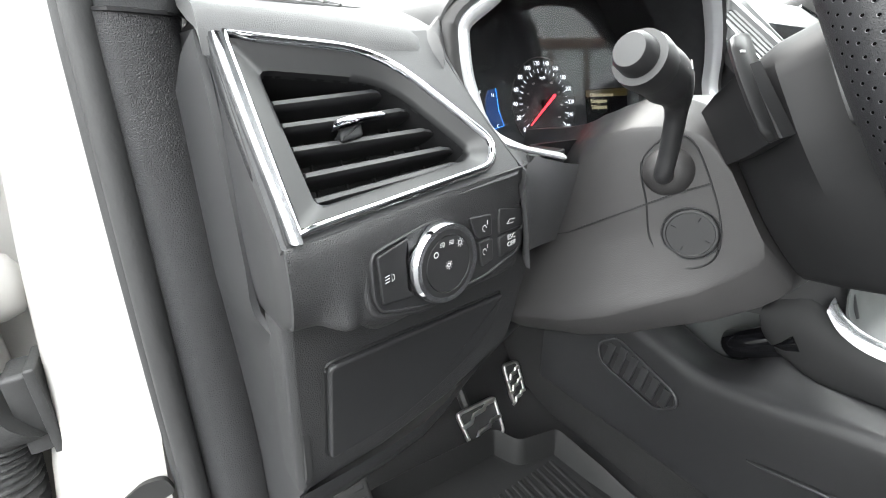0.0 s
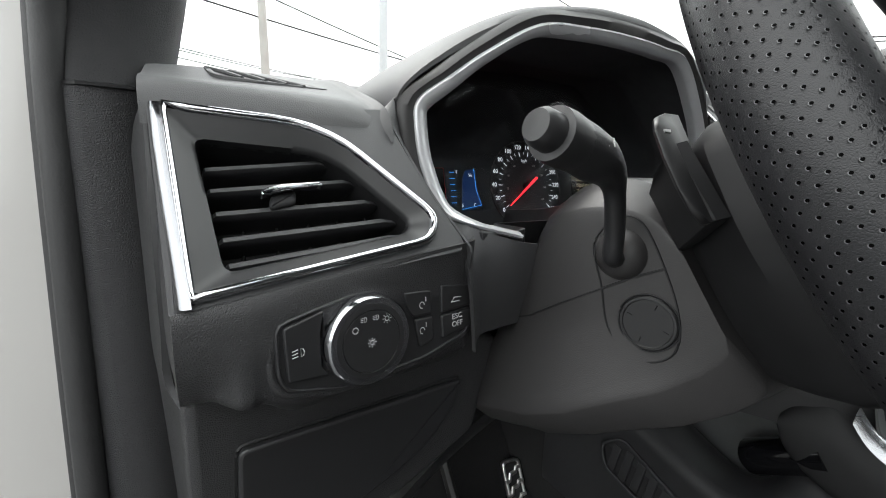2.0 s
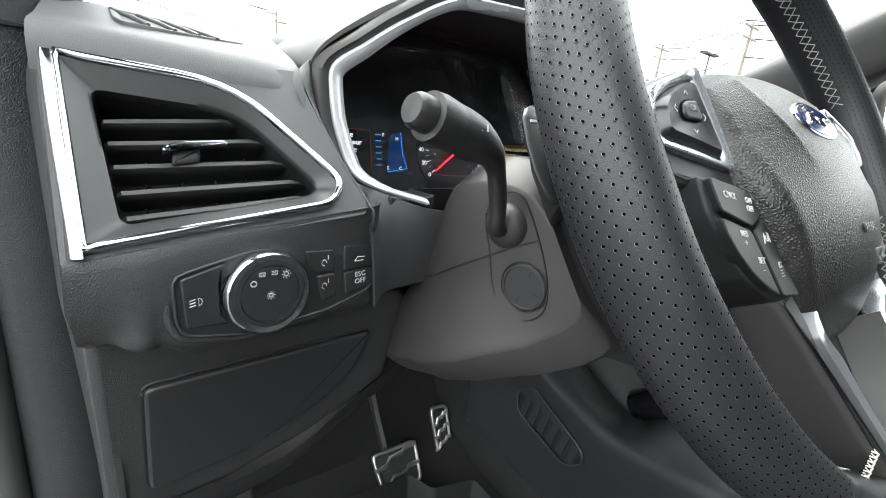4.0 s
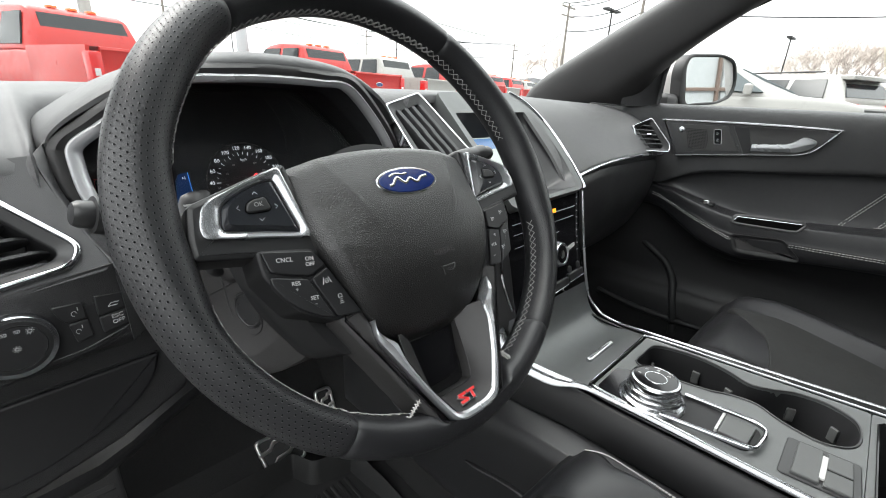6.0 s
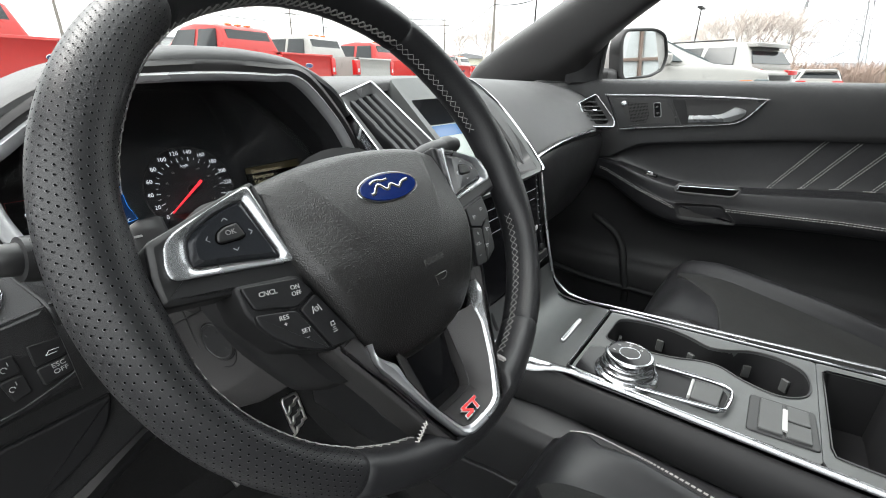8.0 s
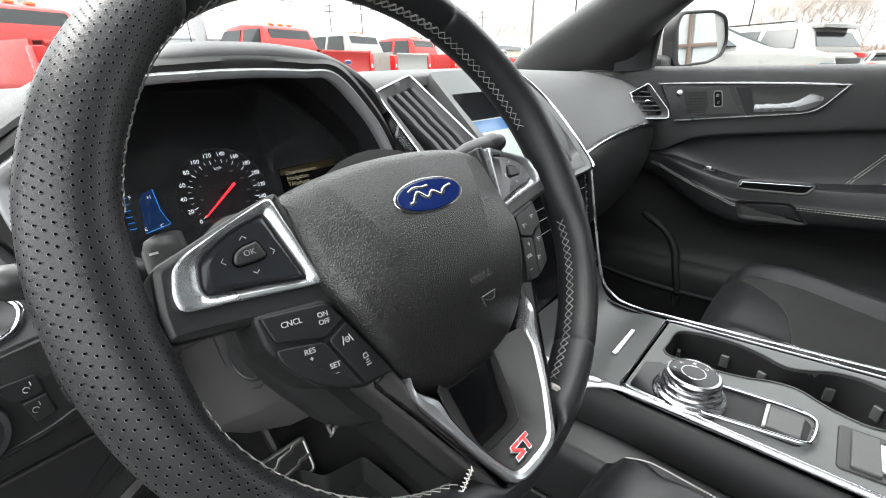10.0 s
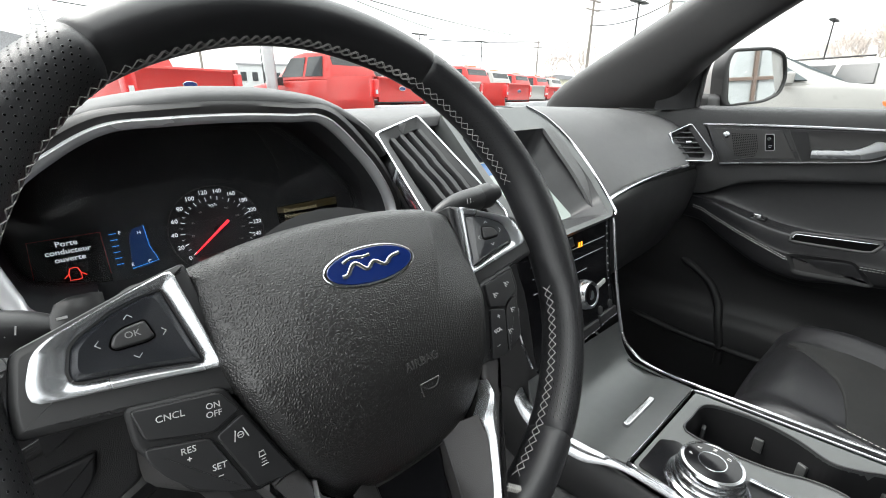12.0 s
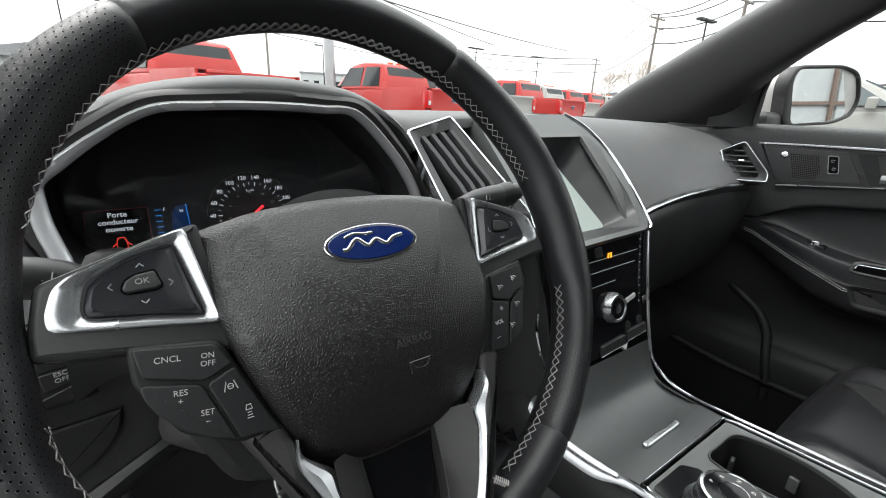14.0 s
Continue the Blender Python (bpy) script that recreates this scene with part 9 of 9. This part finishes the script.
def suv(paint, label, length=4.8, height=1.76, belt=0.15, glass=None, group="parked cars"):
    """Nose towards local +y, tail at y = 0."""
    t = thing("suv", label, "sport utility vehicle", (0, 0, GZ), group=group)
    g, L, H = GZ, length, height
    glass = glass or PALEGLASS
    B = 1.14 + belt
    b = new_bm()
    skin(b, [[(x, y, g + z) for x, z in section(w, zb, zt, 0.06, 0.1)] for y, w, zb, zt in ((0.0, 0.80, 0.5, 0.98 + belt), (0.12, 0.90, 0.40, 1.06 + belt), (0.6, 0.95, 0.34, 1.10 + belt), (L * 0.5, 0.96, 0.32, 1.10 + belt), (L * 0.72, 0.96, 0.32, 1.10 + belt), (L * 0.80, 0.95, 0.32, 1.10 + belt), (L * 0.93, 0.90, 0.34, 1.07 + belt * 0.9), (L - 0.06, 0.80, 0.40, 1.0 + belt * 0.9), (L, 0.72, 0.45, 0.90 + belt * 0.7))])
    part("body", b, paint, t, "glossy painted body", 50)
    b = new_bm()
    z0 = 1.04 + belt
    cab = ((0.10, 0.86, z0, 0.76, 1.12 + belt), (0.30, 0.90, z0, 0.66, H - 0.18), (0.44, 0.91, z0, 0.66, H - 0.03), (1.2, 0.92, z0, 0.68, H), (2.2, 0.92, z0, 0.68, H), (2.75, 0.92, z0, 0.665, H - 0.05), (3.2, 0.91, z0, 0.72, H - 0.28), (3.75, 0.90, z0, 0.80, 1.09 + belt))
    skin(b, [[(x, y, g + z) for x, z in fillet([(-w0, z0), (w0, z0), (w1, z1), (-w1, z1)], 0.07, 3)] for y, w0, z0, w1, z1 in cab])
    part("cabin", b, paint, t, "painted roof and pillars", 50)
    def pane(name, pts, mat):
        b = new_bm()
        P = [Vector((x, y, g + z)) for x, y, z in pts]
        n = (P[1] - P[0]).cross(P[2] - P[1]).normalized()
        skin(b, [[p - n * 0.03 for p in P], [p + n * 0.012 for p in P]])
        part(name, b, mat, t, "tinted window")
    pane("rear_window", [(-0.76, 0.125, B + 0.02), (0.76, 0.125, B + 0.02), (0.62, 0.285, H - 0.20), (-0.62, 0.285, H - 0.20)], AUTOGLASS)
    pane("windscreen", [(0.76, 3.66, B), (-0.76, 3.66, B), (-0.62, 2.86, H - 0.10), (0.62, 2.86, H - 0.10)], PALEGLASS)
    for sx in (-1, 1):
        for y0, y1, k0, k1 in ((0.45, 1.15, 0.10, 0.0), (1.25, 2.1, 0.0, 0.0), (2.2, 3.25, 0.0, -0.52)):
            P = [(sx * 0.895, y0, B), (sx * 0.895, y1, B), (sx * 0.73, y1 + k1, H - 0.12), (sx * 0.73, y0 + k0, H - 0.12)]
            pane("side_window", P if sx > 0 else P[::-1], glass)
        b = new_bm()
        block(b, (sx * 0.70 - 0.20, -0.01, g + 0.95 + belt), (sx * 0.70 + 0.20, 0.24, g + 1.05 + belt), 0.03)
        part("tail_lamp", b, TAILRED, t, "red tail lamp")
        b = new_bm()
        block(b, (sx * 0.68 - 0.16, L - 0.42, g + 0.80 + belt * 0.6), (sx * 0.68 + 0.16, L - 0.02, g + 0.93 + belt * 0.6), 0.03)
        hl = part("headlamp", b, PALEGLASS, t, "clear headlamp")
        b = new_bm()
        block(b, (sx * 0.84 - 0.06, L - 0.44, g + 0.81 + belt * 0.6), (sx * 0.84 + 0.055, L - 0.25, g + 0.91 + belt * 0.6), 0.02)
        part("side_marker", b, AMBER, hl, "amber marker lamp")
        b = new_bm()
        block(b, (sx * 1.04 - 0.11, 2.98, g + 1.10 + belt), (sx * 1.04 + 0.11, 3.10, g + 1.26 + belt), 0.04)
        part("door_mirror", b, paint, t, "painted door mirror")
        b = new_bm()
        tube(b, [(sx * 0.62, 0.7, g + H + 0.03), (sx * 0.62, 2.4, g + H + 0.03)], 0.018, seg=6)
        part("roof_rail", b, TRIMBLACK, t, "dark roof rail")
        wheel_part(t, sx * 0.85, 0.95, 0.36, 0.24, sx), wheel_part(t, sx * 0.85, L - 0.98, 0.36, 0.24, sx)
        for yy in (0.95, L - 0.98):
            b = new_bm()
            tube(b, [(sx * 0.955, yy + 0.43 * math.cos(q), g + 0.36 + 0.43 * math.sin(q)) for q in [radians(k) for k in range(-5, 190, 15)]], 0.03, seg=6)
            part("wheel_arch", b, TRIMBLACK, t, "dark wheel arch")
    for i in range(7):
        b = new_bm()
        x = -0.33 + i * 0.11
        block(b, (x - 0.025, L - 0.05, g + 0.70 + belt * 0.5), (x + 0.025, L + 0.012, g + 0.88 + belt * 0.5), 0.01)
        part("grille_slot", b, TRIMBLACK, t)
    b = new_bm()
    block(b, (-0.62, -0.03, g + 0.84 + belt), (0.62, 0.1, g + 0.95 + belt), 0.02)
    part("tail_trim", b, TRIMBLACK, t, "black tail trim")
    b = new_bm()
    block(b, (-0.62, 0.16, g + H - 0.12), (0.62, 0.50, g + H - 0.04), 0.03)
    part("spoiler", b, paint, t, "painted roof spoiler")
    return t


TALL = Matrix.Diagonal((1.05, 1.04, 1.06, 1))  # heavy-duty trucks stand tall


def place(ob, x, y, az):
    ob.matrix_basis = Matrix.Translation((x, y, GZ)) @ pose(0, 0, 0, 0, 0, -az)
    return ob


def at(x, y, az):
    return Matrix.Translation((x, y, GZ)) @ pose(0, 0, 0, 0, 0, -az)


def lot():
    b = new_bm()
    n = 24
    rows = [[(-3000 + 6000 * i / n, -3000 + 6000 * j / n, GZ) for i in range(n + 1)] for j in range(n + 1)]
    sheet(b, rows)
    solid("ground", b, ASPHALT, "damp grey asphalt of a dealer's parking lot", "ground", "structure")
    red = place(pickup(REDPAINT, "bright red pickup truck parked on asphalt, tailgate towards the car"), 1.9, 8.9, -19)
    red.matrix_basis = red.matrix_basis @ TALL
    for x, y, az in ((7.3, 9.9, -11), (14.4, 11.6, -11), (21.0, 14.5, -11), (24.4, 15.6, -11)):
        copy_thing(red, at(x, y, az))
    white = place(pickup(CARWHITE, "white pickup truck parked in the row of trucks", False), 10.7, 10.9, -11)
    white.matrix_basis = white.matrix_basis @ TALL
    for x, y, az in ((17.7, 13.2, -11), (28.0, 17.0, -11)):
        copy_thing(white, at(x, y, az))
    j = place(suv(CARWHITE, "white sport utility vehicle with slotted grille parked beside the car", 4.6), 9.2, 4.75, 172)
    s2 = place(suv(CARWHITE, "white sport utility vehicle with dark rear window, tail towards the car", 4.9, 1.76, 0.15, AUTOGLASS), 12.0, 0.12, 24)
    s3 = place(suv(CARWHITE, "white low car with red tail lamps parked far off", 4.6, 1.46, -0.12, AUTOGLASS), 28.0, -1.2, 84)
    copy_thing(s2, at(36.0, 22.0, -20)), copy_thing(s2, at(40.0, 24.0, -20)), copy_thing(s3, at(33.0, 21.0, -20))

    def pole(name, x, y, h, r, mat, label, cat, lean=0.0):
        t = thing(name, label, cat, (x, y, GZ))
        b = new_bm()
        tube(b, [(x, y, GZ - 0.3), (x + lean * h * 0.5, y, GZ + h * 0.5), (x + lean * h, y, GZ + h)], r, seg=12, taper=lambda k: 1.1 - 0.4 * k)
        part("shaft", b, mat, t)
        return t
    pole("concrete_pole", 2.3, 18.0, 12, 0.17, CONCRETE, "pale concrete pole behind the parked trucks", "pole", -0.012)
    pole("steel_pole", 4.95, 13.0, 12, 0.15, GALV, "thick grey steel pole among the parked trucks", "pole", -0.006)
    D = lambda az, d: (d * math.sin(radians(az)) - 0.15, d * math.cos(radians(az)) - 0.2)
    for az, d, h in ((20.2, 70, 8.6), (38.6, 62, 8.4), (46.1, 70, 8.4), (63.4, 42, 8.1), (80.6, 60, 8.0), (-4.0, 60, 10)):
        x, y = D(az, d)
        t = pole("lamp_post", x, y, h, 0.09, TRIMBLACK, "dark parking-lot lamp post with twin heads", "lamp post")
        t["group"] = "lot lamp posts"
        b = new_bm()
        tube(b, [(x - 0.9, y, GZ + h), (x + 0.9, y, GZ + h)], 0.05, seg=6)
        part("crossbar", b, TRIMBLACK, t)
        for sx in (-0.95, -0.35, 0.35, 0.95):
            b = new_bm()
            block(b, (x + sx - 0.24, y - 0.25, GZ + h - 0.06), (x + sx + 0.24, y + 0.25, GZ + h + 0.1), 0.04)
            part("lamp_head", b, TRIMBLACK, t)
    tops = []
    for az, d, h in ((-25, 34, 9.5), (14, 52, 9.8), (35.0, 80, 10.5), (52.8, 78, 9.3), (58.6, 45, 9.2), (66.5, 38, 9.5), (100, 50, 10)):
        x, y = D(az, d)
        t = pole("utility_pole", x, y, h, 0.14, WOODPOLE, "weathered wooden utility pole with crossarms and wires", "utility pole", 0.01)
        t["group"] = "utility poles"
        for k, z in enumerate((h - 0.3, h - 1.0)):
            b = new_bm()
            block(b, (x - 1.1 + 0.01 * h, y - 0.06, GZ + z - 0.06), (x + 1.1 + 0.01 * h, y + 0.06, GZ + z + 0.06), 0.01)
            part("crossarm", b, WOODPOLE, t)
        for sx in (-1.0, -0.5, 0.5, 1.0):
            b = new_bm()
            lathe(b, [(0.05, 0), (0.07, 0.05), (0.04, 0.12), (0.01, 0.16)], pose(x + sx + 0.01 * h, y, GZ + h - 0.24), 8)
            part("insulator", b, GALV, t)
        tops.append((x, y, GZ + h))
    def wire(p, q, sag, r, label):
        b = new_bm()
        P = [Vector(p).lerp(Vector(q), k / 24) + Vector((0, 0, -sag * 4 * (k / 24) * (1 - k / 24))) for k in range(25)]
        tube(b, P, r, seg=4)
        tagged(solid("overhead_wire", b, TRIMBLACK, label, "wire"), group="overhead wires")
    for i, (p, q) in enumerate(zip(tops, tops[1:])):
        for dx, dz in ((-1.0, -0.1), (0.5, -0.1), (1.0, -0.9), (0.0, -2.2)):
            wire((p[0] + dx, p[1], p[2] + dz), (q[0] + dx, q[1], q[2] + dz), 0.5, 0.045, "thin black overhead wire strung between poles")
    wire((-9, 7.5, 8.2), tops[4], 0.6, 0.03, "thin black service wire crossing the sky")
    wire((-14, 12, 9.5), (26.0, 30, 6.2), 0.8, 0.035, "thin black service wire crossing the sky")
    wire((-16, 14, 7.6), (40.0, 34, 7.4), 0.8, 0.04, "thin black service wire crossing the sky")

    def tower(az, d, w, h):
        x, y = D(az, d)
        t = thing("lattice_tower", "grey steel lattice transmission tower far beyond the lot", "transmission tower", (x, y, GZ), group="transmission towers")
        lv = [0, 0.16, 0.32, 0.46, 0.58, 0.68, 0.78, 0.88, 1.0]
        hw = lambda s: w * (1 - s) ** 1.15 * 0.5 + 0.9
        cs = ((-1, -1), (1, -1), (1, 1), (-1, 1))
        for k, (sx, sy) in enumerate(cs):
            b = new_bm()
            tube(b, [(x + sx * hw(s), y + sy * hw(s), GZ + h * s) for s in lv], 0.13, seg=4)
            part("leg", b, TOWERSTEEL, t)
            b = new_bm()
            tx, ty = cs[(k + 1) % 4]
            for s0, s1 in zip(lv, lv[1:]):
                P = lambda a, c, s: (x + a * hw(s), y + c * hw(s), GZ + h * s)
                tube(b, [P(sx, sy, s0), P(tx, ty, s1)], 0.06, seg=3)
                tube(b, [P(tx, ty, s0), P(sx, sy, s1)], 0.06, seg=3)
                tube(b, [P(sx, sy, s1), P(tx, ty, s1)], 0.06, seg=3)
                mid = (s0 + s1) / 2
                tube(b, [P((sx + tx) / 2, (sy + ty) / 2, mid), P(sx, sy, mid)], 0.045, seg=3)
                tube(b, [P((sx + tx) / 2, (sy + ty) / 2, mid), P(tx, ty, mid)], 0.06, seg=3)
            tagged(part("bracing", b, TOWERSTEEL, t), kind="stuff")
        for s in (0.72, 0.86):
            b = new_bm()
            for sy in (-0.5, 0.5):
                tube(b, [(x - w * 0.55, y, GZ + h * s + 0.3), (x, y + sy, GZ + h * s), (x + w * 0.55, y, GZ + h * s + 0.3)], 0.12, seg=4)
            part("arm", b, TOWERSTEEL, t)
    tower(91.6, 120, 12.0, 46), tower(1.2, 230, 11, 34), tower(93.5, 330, 11, 34)

    def bare_tree(az, d, h, seed, spread=1.0):
        rnd = random.Random(seed)
        x, y = D(az, d)
        t = thing("bare_tree", "leafless winter tree with a fine grey-brown crown", "tree", (x, y, GZ), group="bare trees")
        b = new_bm()
        top = Vector((x + rnd.uniform(-0.3, 0.3), y, GZ + h * 0.34))
        tube(b, [(x, y, GZ - 0.2), (x + 0.05, y, GZ + h * 0.15), top], h * 0.022, seg=7, taper=lambda k: 1.3 - 0.5 * k)
        part("trunk", b, BARK, t)
        limbs, twigs = new_bm(), new_bm()
        def grow(p, dirn, ln, r, depth):
            q = p + dirn * ln
            mid = p.lerp(q, 0.5) + Vector((rnd.uniform(-1, 1), rnd.uniform(-1, 1), rnd.uniform(-0.3, 0.6))) * ln * 0.07
            tube(limbs if depth < 2 else twigs, [p, mid, q], r, seg=5 if depth < 2 else 3, taper=lambda k: 1 - 0.4 * k)
            if depth >= 5:
                return
            for k in range(3 if depth < 4 else 3 + (rnd.random() < 0.4)):
                d2 = (dirn + Vector((rnd.uniform(-1, 1), rnd.uniform(-1, 1), rnd.uniform(-0.35, 0.75))) * 0.75 * spread).normalized()
                grow(p.lerp(q, rnd.uniform(0.6, 1.0)), d2, ln * rnd.uniform(0.6, 0.82), max(r * 0.58, 0.017), depth + 1)
        for k in range(5):
            a = k * 1.26 + rnd.uniform(-0.3, 0.3)
            grow(top + Vector((0, 0, -0.06 * h * rnd.random())), Vector((math.cos(a) * 0.6, math.sin(a) * 0.6, 0.9)).normalized(), h * 0.2, h * 0.010, 0)
        part("limb", limbs, BARK, t)
        tagged(part("twigs", twigs, BARK, t, "fine tangle of twigs"), kind="stuff")
    for az, d, h, s in ((54.6, 95, 11.5, 1), (57.6, 90, 13.0, 2), (59.2, 98, 12.0, 9), (82.6, 100, 14.0, 3), (83.9, 104, 15.0, 10), (85.2, 105, 16.5, 4), (86.2, 108, 16.5, 11), (87.2, 110, 16.5, 5), (80.8, 115, 13.5, 6), (81.8, 108, 14, 12), (88.4, 112, 16, 7), (89.6, 118, 14.5, 13)):
        bare_tree(az, d, h, s)
    # dry brush below the tower
    rnd = random.Random(8)
    b = new_bm()
    for i in range(2600):
        az, d = rnd.uniform(87, 97), rnd.uniform(80, 110)
        x, y = D(az, d)
        hh = rnd.uniform(1.2, 3.4)
        tube(b, [(x, y, GZ), (x + rnd.uniform(-0.5, 0.5), y, GZ + hh * 0.6), (x + rnd.uniform(-1.4, 1.4), y + rnd.uniform(-0.8, 0.8), GZ + hh)], 0.03, seg=3)
    tagged(solid("brush", b, BRUSH, "tangle of dry reddish brush at the lot's far edge", "brush"), kind="stuff")
    # far hills, the distance haze mixed into their colour
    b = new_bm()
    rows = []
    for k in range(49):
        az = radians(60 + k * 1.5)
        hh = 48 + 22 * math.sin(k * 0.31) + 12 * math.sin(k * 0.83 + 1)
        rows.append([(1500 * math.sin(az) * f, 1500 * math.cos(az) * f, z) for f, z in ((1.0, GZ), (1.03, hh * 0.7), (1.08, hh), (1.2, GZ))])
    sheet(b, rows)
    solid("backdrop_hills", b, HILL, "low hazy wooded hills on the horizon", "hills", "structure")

    def building(name, az, d, w, dep, h, turn, mat, label, gable=0.0, wins=0):
        x, y = D(az, d)
        t = thing(name, label, "building", (x, y, GZ))
        m = pose(x, y, GZ, 0, 0, -turn)
        b = new_bm()
        block(b, (-w / 2, 0, -0.2), (w / 2, dep, h), 0.05, m)
        part("wall", b, mat, t)
        b = new_bm()
        if gable:
            skin(b, [[m @ Vector(p) for p in ((-w / 2 - 0.4, yy, h - 0.15), (w / 2 + 0.4, yy, h - 0.15), (w / 2 + 0.4, yy, h), (0, yy, h + gable), (-w / 2 - 0.4, yy, h))] for yy in (-0.4, dep + 0.4)])
        else:
            block(b, (-w / 2 - 0.15, -0.15, h), (w / 2 + 0.15, dep + 0.15, h + 0.3), 0.05, m)
        part("roof", b, ROOFING, t)
        for i in range(wins):
            b = new_bm()
            xx = -w / 2 + (i + 0.5) * w / wins
            block(b, (xx - w / wins * 0.25, -0.05, h * 0.55), (xx + w / wins * 0.25, 0.05, h * 0.8), 0.02, m)
            wn_ = part("window", b, AUTOGLASS, t)
            b = new_bm()
            block(b, (xx - w / wins * 0.29, -0.08, h * 0.52), (xx + w / wins * 0.29, 0.02, h * 0.545), 0.02, m)
            part("sill", b, CONCRETE, wn_)
        return t
    building("grey_building", -1.5, 42, 14, 20, 3.2, -6, SIDING, "pale grey gabled building beyond the trucks", 1.6)
    building("office_building", 20.5, 85, 9.0, 12, 5.6, 20, SIDING, "small white office building with dark windows", 0, 5)
    building("warehouse", 55.5, 110, 13, 20, 4.6, 55, material("cream_siding", (0.55, 0.53, 0.42), 0.8, var=0.1, big=0.5), "low cream warehouse at the lot's edge", 1.0)
    # showroom behind the car, which the door mirror shows
    t = building("showroom", 165, 12, 40, 14, 6.0, 170, SIDING, "dealer's showroom with brown-framed glass front", 0, 0)
    x, y = D(165, 12)
    m = pose(x, y, GZ, 0, 0, -170)
    brown = material("brown_frame", (0.12, 0.08, 0.06), 0.5, var=0.1)
    for i in range(26):
        b = new_bm()
        xx = -18.5 + i * 1.5
        block(b, (xx - 0.65, -0.08, 0.4), (xx + 0.65, 0.03, 4.0), 0.02, m)
        w = part("window", b, SHOPGLASS, t)
        b = new_bm()
        for p0, p1 in (((xx - 0.75, -0.15, 0.2), (xx - 0.64, 0.02, 4.3)), ((xx - 0.64, -0.14, 4.0), (xx + 0.75, 0.02, 4.3)), ((xx - 0.64, -0.14, 2.3), (xx + 0.75, 0.02, 2.4)), ((xx - 0.64, -0.14, 0.2), (xx + 0.75, 0.02, 0.42))):
            block(b, p0, p1, 0.02, m)
        part("frame", b, brown, w)

lot()
